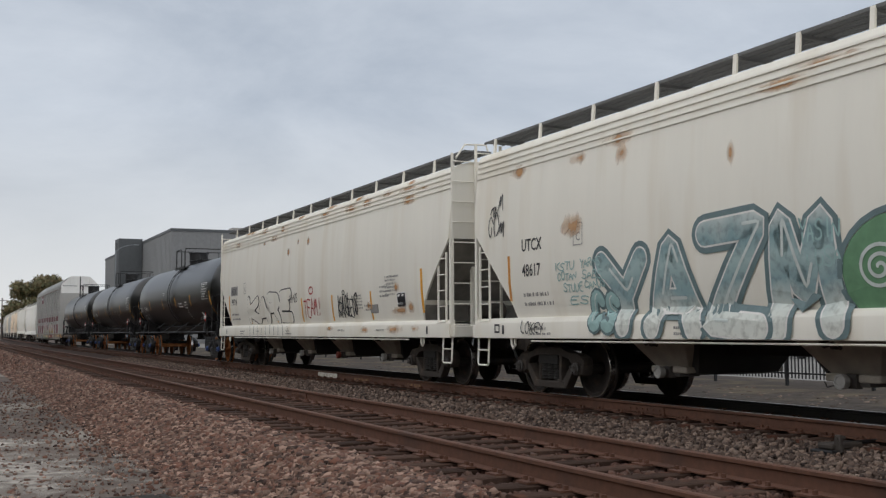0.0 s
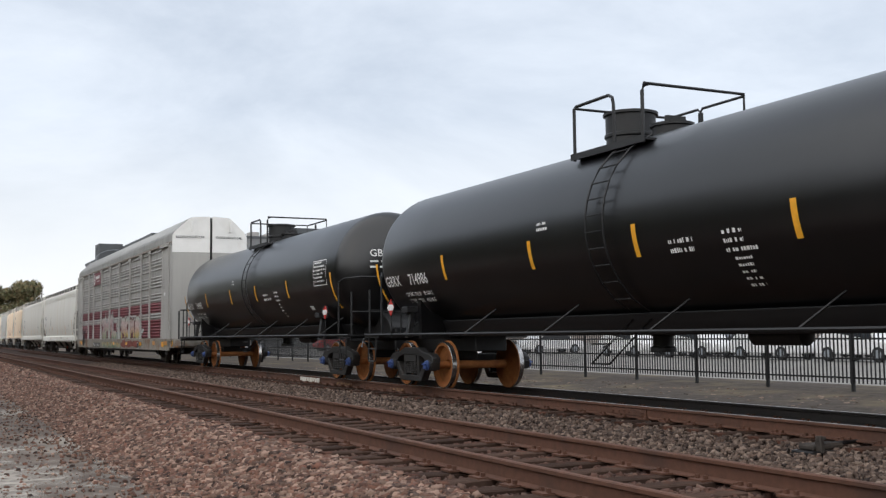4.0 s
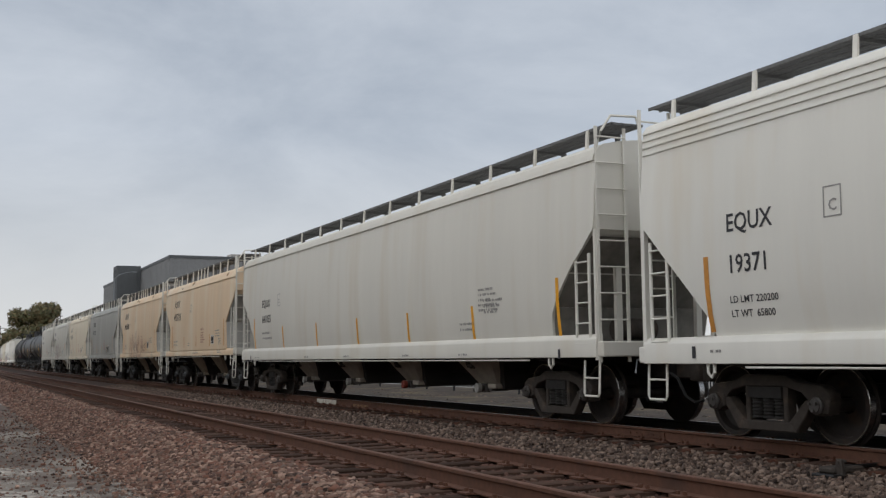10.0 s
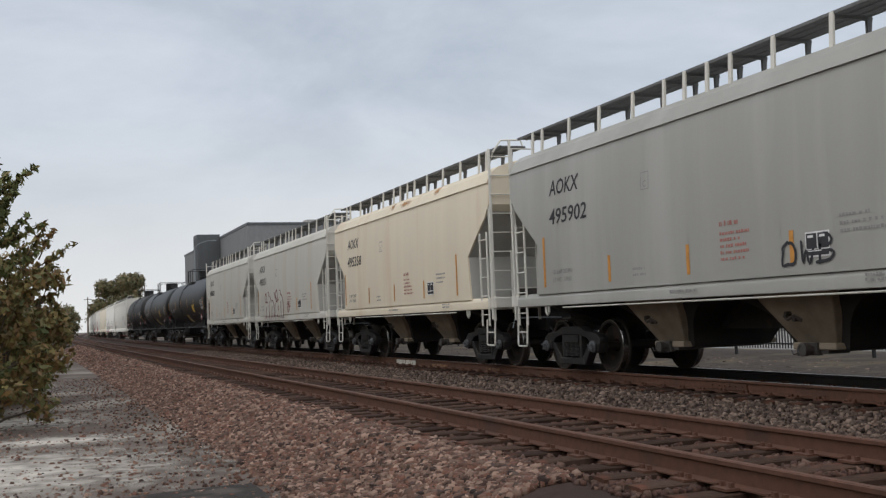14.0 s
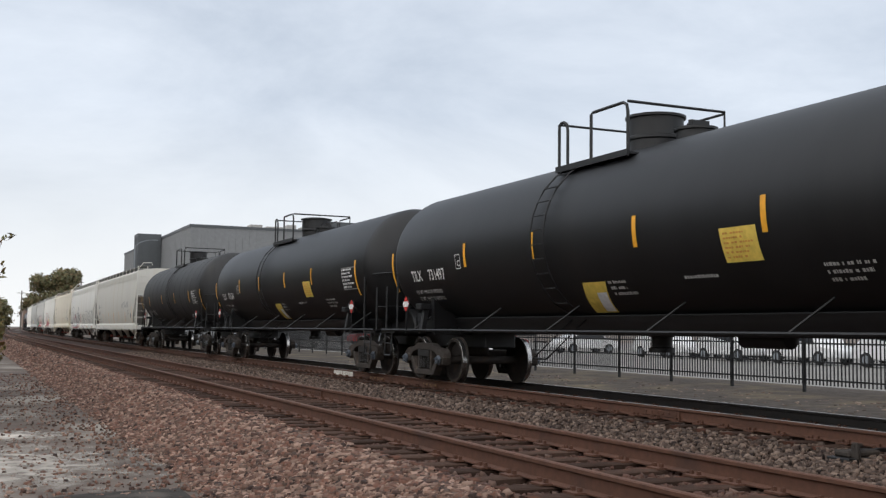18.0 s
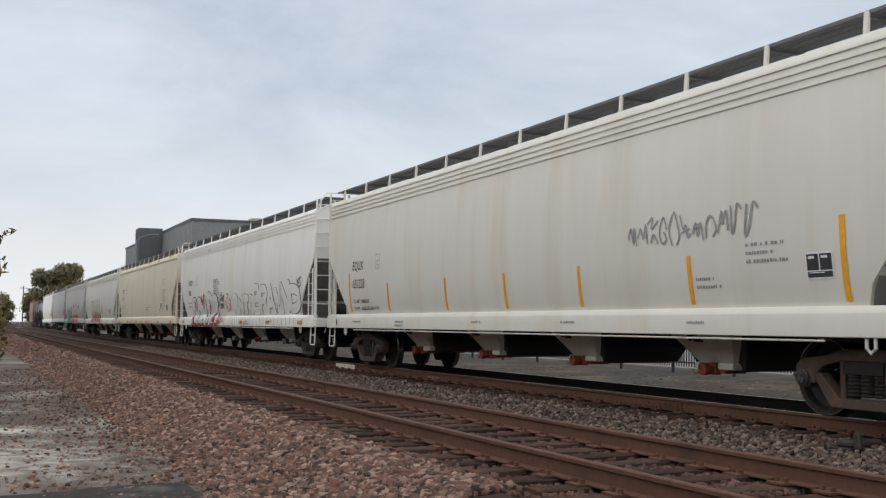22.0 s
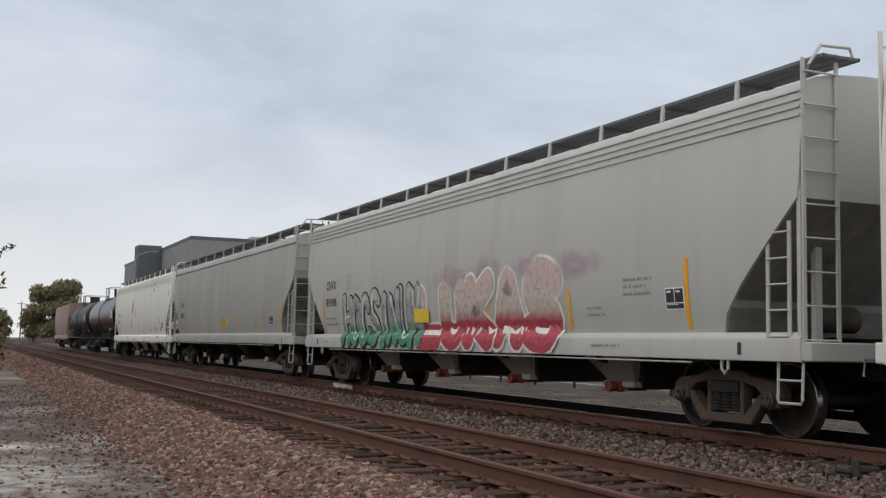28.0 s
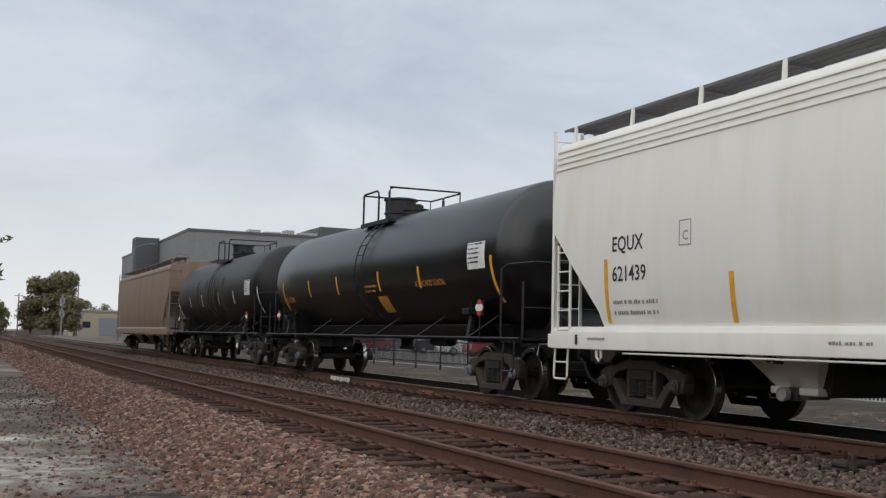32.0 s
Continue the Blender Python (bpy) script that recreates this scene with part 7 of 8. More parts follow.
for k in range(3):
    h = half_of(2 + k)
    car, face, cylh = tank_car("glossy black tank car with white lettering and new orange-rust wheels", h, 1.42, 2.61, M["tank"], M["newwheel"], M["bluecap"], M["yellow"], heads=0.8, bands=(8.12, 4.95, 1.76, -1.05, -4.05, -7.5))
    letters(car, "GBRX", face, 7.78, 2.06, 0.21, M["white"], 0.95)
    letters(car, TANKNO[k], face, 6.62, 2.06, 0.21, M["white"], 0.98)
    letters(car, "LD LMT 196500    89100KG", face, 7.0, 1.84, 0.075, M["white"], 1.0, label="white stencilled load limit")
    letters(car, "LT WT   89500    40600KG", face, 7.0, 1.71, 0.075, M["white"], 1.0, label="white stencilled light weight")
    bars(car, face, -1.75, 2.20, 2, M["white"], 510 + k, 0.75, 0.07, 0.12)
    bars(car, face, -2.8, 2.24, 3, M["white"], 520 + k, 0.55, 0.06, 0.11)
    bars(car, face, -2.9, 1.92, 5, M["white"], 530 + k, 0.3, 0.04, 0.08)
    bars(car, face, 1.5, 2.75, 2, M["white"], 540 + k, 0.35, 0.05, 0.09)
    frame_mark(car, face, -cylh + 1.5, 2.28, 0.95, 0.62, M["white"], 0.02, "data_table", "white ruled data table")
    bars(car, face, -cylh + 1.45, 2.82, 6, M["white"], 550 + k, 0.9, 0.05, 0.09, "data_table_print", "close rows of small white print")
    plate(car, face, -cylh + 2.4, 1.72, 0.25, 0.10, M["white"], "sticker", "small white sticker")
    # lettering on the front head
    head_letters(car, "GBRX " + TANKNO[k], 0.24, h - 0.8, 1.42, 2.61, 2.9, -0.75, 2, k)
    CARS.append(car)

# 5: autorack
h = half_of(5)
car, face, e, posts = autorack("tall grey autorack with ribbed sides, maroon bands and bright graffiti", h)
part("logo_plate", Geo().box(-1.512, -1.50, 4.48, 7.12, 3.97, 4.65).mesh("lp", smooth=0), M["maroon"], car, "maroon sign plate with plain white emblem")
lf = lambda z: -1.515
for q, (a, b, c, d) in enumerate(((6.86, 4.50, 0.30, 0.045), (6.90, 4.42, 0.40, 0.05), (6.92, 4.335, 0.46, 0.05), (6.92, 4.25, 0.40, 0.05), (6.90, 4.165, 0.46, 0.05))):
    plate(car, lf, a, b, c, d, M["white"], "emblem", "white curved stripe of the emblem")
blob(car, lf, 6.70, 4.08, 0.13, 0.07, M["white"], "emblem", "white drop under the emblem", 0.006)
bars(car, lf, 6.32, 4.30, 1, M["white"], 61, 1.75, 0.22, 0.3, "emblem_bar", "white bar in place of a name")
bars(car, lf, 5.9, 4.15, 1, M["white"], 62, 1.0, 0.07, 0.3, "emblem_bar", "white bar in place of a name")
gface = lambda z: -1.50
PIECE_A = faded("spray_pink_to_green", [(0.20, 0.30, 0.16), (0.50, 0.46, 0.36), (0.50, 0.35, 0.35), (0.60, 0.50, 0.50), (0.58, 0.56, 0.52)], 1.0, 2.2, 0.92)
PIECE_B = faded("spray_pink_to_yellow", [(0.28, 0.32, 0.20), (0.56, 0.42, 0.13), (0.58, 0.40, 0.33), (0.62, 0.50, 0.48), (0.60, 0.46, 0.44), (0.48, 0.58, 0.50)], 1.0, 2.0, 0.92, 0.5)
PIECE_EDGE = faded("spray_worn_white", [(0.50, 0.52, 0.46), (0.62, 0.60, 0.56), (0.50, 0.46, 0.44)], 1.0, 2.2, 0.7)
PIECE_LOW = faded("spray_green_and_ochre", [(0.22, 0.30, 0.18), (0.46, 0.44, 0.30), (0.44, 0.28, 0.10), (0.30, 0.36, 0.24)], 0.6, 1.0, 0.95)
PIECE_RED = faded("spray_dull_red", [(0.22, 0.05, 0.04), (0.26, 0.065, 0.05), (0.17, 0.05, 0.045)], 0.6, 1.0, 0.95)
throw_up(car, lambda z: -1.470, "ROMS", -2.1, 1.04, 4.85, 1.0, PIECE_RED, PIECE_B, 0.09, 0.34, 51, None, PIECE_EDGE, zmin=1.04, label="pink and yellow sprayed letter shaded in red", soft=1, stretch=1.05)
throw_up(car, lambda z: -1.470, "ZHML", 4.0, 1.04, 4.6, 1.18, SPRAY["bluegrey"], PIECE_A, 0.035, 0.38, 52, None, PIECE_EDGE, zmin=1.04, tops=(0.9, 1.0, 1.05, 0.98), label="pink and pale green sprayed letter", soft=1, stretch=1.14)
throw_up(car, lambda z: -1.468, "SC", -0.55, 1.04, 1.6, 0.85, SPRAY["bluegrey"], PIECE_EDGE, 0.035, 0.24, 54, None, None, zmin=1.04, label="pale sprayed curl")
for q in range(4):
    rust_patch(car, lambda z: -1.466, 3.0 - 0.75 * q, 2.05, 0.34, 0.45, 640 + q, PIECE_EDGE, "graffiti_flame", "worn pale flame above the letters")
throw_up(car, lambda z: -1.522, "VVNAVN", 3.75, 0.57, 6.0, 0.34, SPRAY["bluegrey"], PIECE_LOW, 0.02, 0.20, 53, None, None, zmin=0.57, label="green and ochre sprayed lower edge", loose=0.1)
for y in (-0.05, -3.75, -7.3):
    plate(car, lambda z: -1.545, y, 0.74, 0.5, 0.13, M["yellow"], "deck_reflector", "yellow-orange deck reflector")
plate(car, lambda z: -1.534, -6.66, 0.60, 0.46, 0.26, M["white"], "data_panel", "white edged data panel")
plate(car, lambda z: -1.540, -6.69, 0.62, 0.19, 0.22, M["ink"], "bar_code_panel", "black panel with white bars")
plate(car, lambda z: -1.540, -6.91, 0.62, 0.19, 0.22, M["ink"], "bar_code_panel", "black panel with white bars")
blob(car, lambda z: -1.47, -7.68, 1.36, 0.28, 0.09, SPRAY["pale"], "graffiti_fill", "pale sprayed oval", tilt=0.2)
ring(car, lambda z: -1.47, 11.0, 1.5, 0.3, 0.2, 0.06, SPRAY["rose"], label="rose sprayed ring")
hand_written(car, lambda z: -1.47, "CMCO", 11.65, 1.4, 2.2, 0.38, SPRAY["pink"], 0.05, 57)
blob(car, lambda z: -1.53, 10.75, 0.95, 0.42, 0.30, SPRAY["black"], "graffiti_fill", "black sprayed figure-like blot")
for k, (y, wd) in enumerate(((-2.1, 2.4), (-3.6, 2.2), (-4.9, 2.6))):
    rust_patch(car, lambda z: -1.518 - 0.002 * k, y, 0.60, wd, 0.38, 660 + k, PIECE_RED, "graffiti_band", "dull red sprayed band on the deck edge")
scrawl(car, gface, e - 1.9, 1.15, 1.4, 0.55, 4, SPRAY["black"], 55, 0.06)
letters(car, "FXE", lambda z: -1.503, e - 1.15, 2.40, 0.15, M["ink"])
letters(car, "210619", lambda z: -1.503, e - 1.0, 2.21, 0.15, M["ink"])
scrawl(car, lambda z: -1.503, e - 0.85, 1.75, 0.8, 0.36, 5, SPRAY["black"], 56, 0.03)
plate(car, lambda z: -1.530, 6.86, 0.61, 2.48, 0.22, M["ink"], "mark_patch", "black patch behind the reporting mark")
letters(car, "TTGX", lambda z: -1.537, 6.76, 0.655, 0.13, M["white"], 1.75)
letters(car, "705650", lambda z: -1.537, 5.60, 0.655, 0.13, M["white"], 1.75)
for y in (-e + 1.6, e - 1.7):
    plate(car, lambda z: -1.532, y, 0.70, 0.5, 0.2, M["yellow"], "yellow_label", "yellow notice label")
for y in (-e + 1.0, -e + 3.4, e - 1.1):
    plate(car, lambda z: -1.532, y, 0.76, 0.5, 0.16, M["orange"], "deck_reflector", "orange rust-coloured reflector")
frame_mark(car, lambda z: -1.503, -e + 1.55, 3.0, 0.45, 0.38, M["grey_ink"], 0.02)
bars(car, lambda z: -1.503, -e + 1.5, 3.3, 4, M["grey_ink"], 63, 0.4, 0.04, 0.08)
plate(car, lambda z: -1.503, -e + 1.3, 2.72, 0.28, 0.12, M["white"], "sticker", "white sticker")
bars(car, lambda z: -1.503, -e + 1.3, 2.3, 5, M["grey_ink"], 64, 0.25, 0.05, 0.12)
for s in (-1, 1):
    v, f = glyph_mesh("EXCESS HEIGHT CAR", 0.12)
    me = bpy.data.meshes.new("lettering")
    me.from_pydata([(a * 0.95 + s * 0.76 - 0.58, -e - 0.225 + 0.20 * (abs(a * 0.95 + s * 0.76 - 0.58) / 1.5) ** 2, b + 4.92) for a, b, _ in v], [], f)
    me.materials.append(None)
    part("lettering", me, M["ink"], car, "black warning lettering on the end door")
v, f = glyph_mesh("TTGX", 0.2)
me = bpy.data.meshes.new("lettering")
me.from_pydata([(a + 0.62, -e - 0.17, b + 4.1) for a, b, _ in v], [], f)
me.materials.append(None)
part("lettering", me, M["ink"], car, "black reporting mark on the end door")
CARS.append(car)

# 6, 7: plain grey-white hoppers
h = half_of(6)
car, face = hopper("pale grey-white covered hopper with curved sides", h, "round", PAINT["offwhite"], 4)
e = h - 0.68
marks(car, face, e, "EQUX", "19371", M["ink"], z=2.52, y=e - 1.62, size=0.22, gap=0.5, wide=0.95, stripes=M["orange"], seed=71, logo=False, at=(8.74, 5.33, 3.2, 0.19, -2.9, -4.7, -8.4), weights=("LD LMT 220200", "LT WT  65800"))
bars(car, face, e - 5.2, 2.62, 8, M["grey_ink"], 72, 0.95, 0.05, 0.09)
sill_marks(car, e, 303)
frame_mark(car, lambda z: -1.532, e - 12.1, 1.02, 0.26, 0.16, M["grey_ink"], 0.02)
bars(car, lambda z: -1.532, e - 12.5, 1.06, 1, M["grey_ink"], 73, 0.95, 0.11, 0.2, "sill_print", "grey bar in place of a maker's name")
CARS.append(car)
h = half_of(7)
car, face = hopper("light grey covered hopper with a lipped eave", h, "lipped", PAINT["palegrey"], 4, sill=(1.02, 1.36))
e = h - 0.68
marks(car, face, e, "EQUX", "641055", M["ink"], z=2.55, y=e - 2.17, size=0.22, gap=0.45, stripes=M["yellow"], seed=75, logo=False)
bars(car, face, -e + 3.6, 2.2, 5, M["grey_ink"], 76, 0.75, 0.05, 0.09)
sill_marks(car, e, 304)
CARS.append(car)

# 8 to 13: six short two-bay hoppers
SMALL = [("495316", "sand", "sand-orange short covered hopper, paint streaked"), ("495280", "sand", "sand-orange short covered hopper with dark red graffiti"),
         ("495902", "grey", "dull grey short covered hopper with a black scrawl"), ("495358", "peach", "pale peach short covered hopper with rust streaks"),
         ("495951", "stonegrey", "pale grey short covered hopper with dark red graffiti loops"), ("496000", "stonegrey", "pale grey short covered hopper, clean paint")]
DIRTY_TAN = material("dusty_tan_underside", (0.34, 0.28, 0.21), 0.85, grain=3, stain=(0.16, 0.13, 0.10), stain_at=(0.5, 0.75))
for k, (no, tint, what) in enumerate(SMALL):
    h = half_of(8 + k)
    car, face = hopper(what, h, "sloped", PAINT[tint], 2, sill=(1.19, 1.42), under=DIRTY_TAN, trim=PAINT["palegrey"])
    e = h - 0.68
    d = (-0.13, 0.0, 0.1, 0.3, 0.47, 0.26)[k]
    letters(car, "AOKX", face, 4.15 + d, 3.13, 0.27, M["ink"], 0.98, 0.14)
    letters(car, no, face, 4.17 + d, 2.62, 0.27, M["ink"], 1.22, 0.14)
    letters(car, "LD LMT 225800", face, 4.1 + d, 1.74, 0.075, M["grey_ink"], 1.05, label="stencilled load limit")
    letters(car, "LT WT   53000", face, 4.1 + d, 1.60, 0.075, M["grey_ink"], 1.05, label="stencilled light weight")
    frame_mark(car, face, 1.08 + d, 2.85, 0.23, 0.27, M["grey_ink"])
    letters(car, "C", face, 1.02 + d, 2.89, 0.10, M["grey_ink"], label="small letter C in the box")
    bars(car, face, -0.86 + d, 2.12, 1, M["rednote"], 84 + 5 * k, 0.5, 0.08, 0.11, "warning_print", "small faded red stencilled line")
    bars(car, face, -0.86 + d, 2.00, 5, M["rednote"], 85 + 5 * k, 0.7, 0.05, 0.085, "warning_print", "small faded red stencilled lines")
    bars(car, face, -3.15 + d, 2.02, 3, M["grey_ink"], 81 + 5 * k, 0.75, 0.045, 0.09)
    bars(car, face, 1.4 + d, 1.66, 2, M["grey_ink"], 82 + 5 * k, 0.45, 0.045, 0.09)
    bars(car, lambda z: -1.545, -3.5 + d, 1.33, 2, M["grey_ink"], 83 + 5 * k, 0.6, 0.04, 0.06, "sill_print")
    bars(car, lambda z: -1.545, 0.4 + d, 1.28, 1, M["grey_ink"], 86 + 5 * k, 0.9, 0.05, 0.06, "sill_print")
    data_panel(car, face, -2.55 + d, 1.59)
    for q, y in enumerate((4.46, 2.15, -0.05, -2.26, -4.38)):
        long = q in (0, 4)
        stripe(car, face, y + d, 1.52, 2.41 if long else 1.94, 0.08, M["orange"])
    if k == 0:
        hand_written(car, face, "SXE", -3.78, 1.58, 0.42, 0.2, M["grey_ink"], 0.018, 88)
    fsill = lambda z: -1.545
    if k == 1:
        hand_written(car, face, "NMAM", 2.5, 1.42, 3.2, 0.92, SPRAY["darkred"], 0.032, 91, loose=0.09)
        hand_written(car, face, "EAL", 1.0, 1.43, 1.5, 0.45, SPRAY["darkred"], 0.03, 92)
        ring(car, face, -1.07, 1.60, 0.15, 0.16, 0.035, SPRAY["darkred"], label="dark red sprayed ring")
        hand_written(car, face, "T", -0.98, 1.5, 0.2, 0.16, SPRAY["darkred"], 0.03, 94)
        hand_written(car, face, "KE", -1.4, 1.48, 0.75, 0.3, SPRAY["darkred"], 0.03, 95)
        hand_written(car, fsill, "INUIANUIAN", 2.55, 1.21, 3.6, 0.17, SPRAY["darkred"], 0.028, 93)
    if k == 2:
        hand_written(car, face, "OWB", -2.0, 1.5, 1.0, 0.34, SPRAY["black"], 0.04, 94, loose=0.12)
    if k == 4:
        throw_up(car, face, "nhnhqh", 3.52, 1.32, 3.2, 0.98, SPRAY["darkred"], None, 0.038, 0.20, 96, None, zmin=1.33, tops=(0.7, 1.0, 0.72, 0.95, 0.75, 1.02), label="dark red sprayed loop letter", stretch=1.1)
        ring(car, face, 3.38, 2.08, 0.16, 0.18, 0.06, SPRAY["darkred"], label="dark red sprayed loop")
        ring(car, face, 1.42, 2.12, 0.18, 0.22, 0.06, SPRAY["darkred"], label="dark red sprayed loop")
        ring(car, face, -0.55, 1.66, 0.16, 0.19, 0.045, SPRAY["darkred"], label="dark red sprayed ring")
        hand_written(car, face, "T", -0.47, 1.56, 0.18, 0.2, SPRAY["darkred"], 0.035, 98)
        hand_written(car, fsill, "IIIIIIIIII", 3.6, 1.20, 3.5, 0.20, SPRAY["darkred"], 0.035, 97, lean=0.0)
    if k in (0, 1, 3):
        spread_rust(car, face, e, 3, 470 + 7 * k, (3.75, 3.85))
    CARS.append(car)

# 14 to 16: older black tank cars
for k, no in enumerate(("731497", "731524", None)):
    h = half_of(14 + k)
    mat = M["olddtank"]
    if no:
        car, face, cylh = tank_car("dull black tank car with yellow labels and white lettering", h, 1.43, 2.61, mat, M["wheel"], M["steelcap"], M["yellow"], heads=0.62, dome_y=0.36, wide=0.47, ladder=1.55,
                                   near=((1.86, 1.58), (0.84, -0.22)), lift=0.20, bands=(8.3, 4.57, 1.9, -1.13, -3.85, -7.5))
        letters(car, "TILX", face, 7.30, 2.10, 0.22, M["white"], 0.84)
        letters(car, no, face, 6.42, 2.10, 0.22, M["white"], 0.88)
        letters(car, "LD LMT 194000 LB  88000 KG", face, 7.35, 1.84, 0.075, M["palegrey_ink"], 1.0, label="white stencilled load limit")
        letters(car, "LT WT   92000 LB  41700 KG", face, 7.35, 1.70, 0.075, M["palegrey_ink"], 1.0, label="white stencilled light weight")
        letters(car, "C", face, 4.93, 2.31, 0.12, M["white"], label="small letter C in the box")
        frame_mark(car, face, 5.0, 2.26, 0.22, 0.28, M["white"])
        p = plate(car, face, -3.0, 1.96, 0.69, 0.43, M["paleyellow"], "yellow_label", "large yellow square label")
        bars(car, lambda z: face(z) - 0.006, -3.06, 2.31, 6, M["orange"], 601 + k, 0.58, 0.03, 0.06, "label_print")
        v, f = quad(0, 0.66, 0, 0.46, 6)
        part("torn_label", wrap(v, f, face, 0.94, 1.38, "torn_label", slant=0.70), M["paleyellow"], car, "faded slanted yellow and white label")
        v, f = quad(0.36, 0.63, 0.02, 0.30, 6)
        part("torn_label", wrap(v, f, face, 0.94, 1.38, "torn_label", slant=0.70, lift=0.010), M["white"], car, "faded white half of the label")
        bars(car, face, -0.1, 1.80, 3, M["palegrey_ink"], 602 + k, 0.62, 0.05, 0.085)
        bars(car, face, -2.0, 1.80, 1, M["palegrey_ink"], 604 + k, 1.15, 0.05, 0.1)
        bars(car, face, -4.62, 1.84, 3, M["palegrey_ink"], 606 + k, 0.85, 0.05, 0.085)
        head_letters(car, "TILX " + no, 0.24, h - 0.62, 1.43, 2.61, 2.85, -0.55, 2, k)
    else:
        car, face, cylh = tank_car("weathered ribbed black tank car with faded lettering", h, 1.50, 2.67, M["greytank"], M["wheel"], M["cap"], M["yellow"], ribs=12, heads=0.75, dome_y=0.57, wide=0.42, ladder=-0.5, near=((1.12, -0.12), (-0.9, -0.95)), lift=0.02, bands=(7.85, 5.38, 1.63, -1.68, -5.08, -7.5))
        letters(car, "MTZX", face, 6.60, 1.70, 0.22, M["palegrey_ink"], 1.0)
        letters(car, "290025", face, 5.45, 1.70, 0.22, M["palegrey_ink"], 1.0)
        bars(car, face, 5.7, 1.5, 2, M["grey_ink"], 610, 1.6, 0.05, 0.12)
        plate(car, face, 0.67, 1.92, 0.8, 0.26, M["black"], "patch", "black paint patch")
    tb = -6.45 if no else -cylh + 1.6
    frame_mark(car, face, tb, 2.06, 1.05, 0.55, M["grey_ink"], 0.02, "data_table", "white ruled data table")
    bars(car, face, tb - 0.03, 2.53, 6, M["white"], 620 + k, 1.0, 0.055, 0.085, "data_table_print", "close rows of small white print")
    CARS.append(car)

# 17 to 23: long hoppers
LONG = [("EQUX", "631228", "palegrey", "round", "pale grey-white covered hopper with red valves and a thin scrawl"),
        ("EQUX", "1906", "cleanwhite", "round", "white covered hopper with bulging black-outlined graffiti filled white and red"),
        ("EQUX", "13518", "cream", "lipped", "cream covered hopper with rusty eave and orange sill reflectors"),
        ("CHVX", None, "palegrey", "round", "pale grey covered hopper with red-striped sprayed letters"),
        ("CHVX", "896906", "midgrey", "round", "grey covered hopper with black-outlined and red-and-white graffiti"),
        ("CHVX", "890004", "grey", "lipped", "grey covered hopper with streaked dirty sides"),
        ("EQUX", "621439", "cleanwhite", "round", "white covered hopper with orange rust stains")]
for k, (road, no, tint, kind, what) in enumerate(LONG):
    i = 17 + k
    h = half_of(i)
    car, face = hopper(what, h, kind, PAINT[tint], 4, valve=M["redvalve"] if k in (0, 2, 4) else M["white"] if k == 5 else None, casting=M["rustytruck"] if k in (0, 4, 5) else None, less=0.3 if k in (0, 6) else 0.0, phase=(-0.28, 0.0, 0.0, 0.0, -0.15, -0.63, -0.1)[k], paired=k == 4, under=M["newsill"] if k == 5 else PAINT[tint], sill=(0.93, 1.27) if kind == "round" else (0.98, 1.32))
    e = h - 0.68
    if no:
        marks(car, face, e, road, no, M["ink"], z=(2.32, 2.57, 2.72, 2.3, 2.40, 2.41, 2.35)[k], y=e - (2.12, 1.87, 1.99, 1.4, 1.58, 1.62, 1.90)[k], size=0.22, gap=0.43, wide=0.92, stripes=None if k in (1, 2, 3) else M["yellow"], seed=700 + 9 * k, logo=k != 1, at=((8.14, 5.56, 2.41, -0.13, -2.64, -5.4, -8.1), None, None, None, (8.05, 5.9, 2.9, 0.35, -1.55, -4.4, -7.4), (8.1, 5.56, 2.56, -0.1, -2.82, -5.6, -8.2), (8.2, 5.4, 2.61, -0.18, -2.64, -5.57, -8.5))[k], weights=("LD LMT  219800 LBS", "LT WT    66200 LBS  NEW 9-99") if k == 0 else None)
    sill_marks(car, e, 310 + k, orange=k in (1, 2, 3))
    if k == 0:
        scrawl(car, face, -e + 5.9, 2.15, 2.7, 0.38, 11, SPRAY["grey"], 101, 0.03)
    if k == 1:
        throw_up(car, LOWER(face), "nnAnR", 7.1, 0.97, 4.9, 1.26, SPRAY["black"], SPRAY["white"], 0.035, 0.52, 102, None, tops=(0.92, 0.9, 0.96, 1.06, 0.9), label="white bubble letter with thick black contour", stretch=1.2)
        for q, (a, b, c) in enumerate(((6.4, 1.75, 0.3), (6.05, 1.7, -0.3), (5.0, 1.9, 0.5), (4.65, 1.75, -0.4), (4.72, 2.0, -0.5), (3.45, 1.7, 0.35), (2.75, 1.16, 0.0), (6.6, 1.12, -0.6))):
            blob(car, LOWER(face), a, b, 0.07 if q < 6 else 0.3, 0.24 if q < 6 else 0.11, SPRAY["red"], "graffiti_fill", "red sprayed drop", 0.030, c)
        for q in range(6):
            blob(car, lambda z: -1.548, 6.1 - 0.75 * q, 0.975, 0.26, 0.05, SPRAY["red"], "graffiti_fill", "red sprayed lower edge", 0.026)
        ring(car, face, 2.65, 1.86, 0.24, 0.20, 0.05, SPRAY["black"], label="black sprayed oval")
        ring(car, face, 2.1, 1.80, 0.22, 0.17, 0.05, SPRAY["black"], label="black sprayed oval")
        hand_written(car, face, "NDO", 2.80, 1.78, 0.32, 0.13, SPRAY["black"], 0.025, 181)
        hand_written(car, face, "TCH", 2.26, 1.72, 0.32, 0.13, SPRAY["black"], 0.025, 182)
        ring(car, face, 1.50, 2.10, 0.09, 0.05, 0.03, SPRAY["black"], label="small black halo")
        hand_written(car, face, "SAVEK", 1.76, 1.82, 0.68, 0.22, SPRAY["black"], 0.04, 106)
        hand_written(car, face, "DEEPED", 1.74, 1.58, 0.62, 0.17, SPRAY["black"], 0.035, 183)
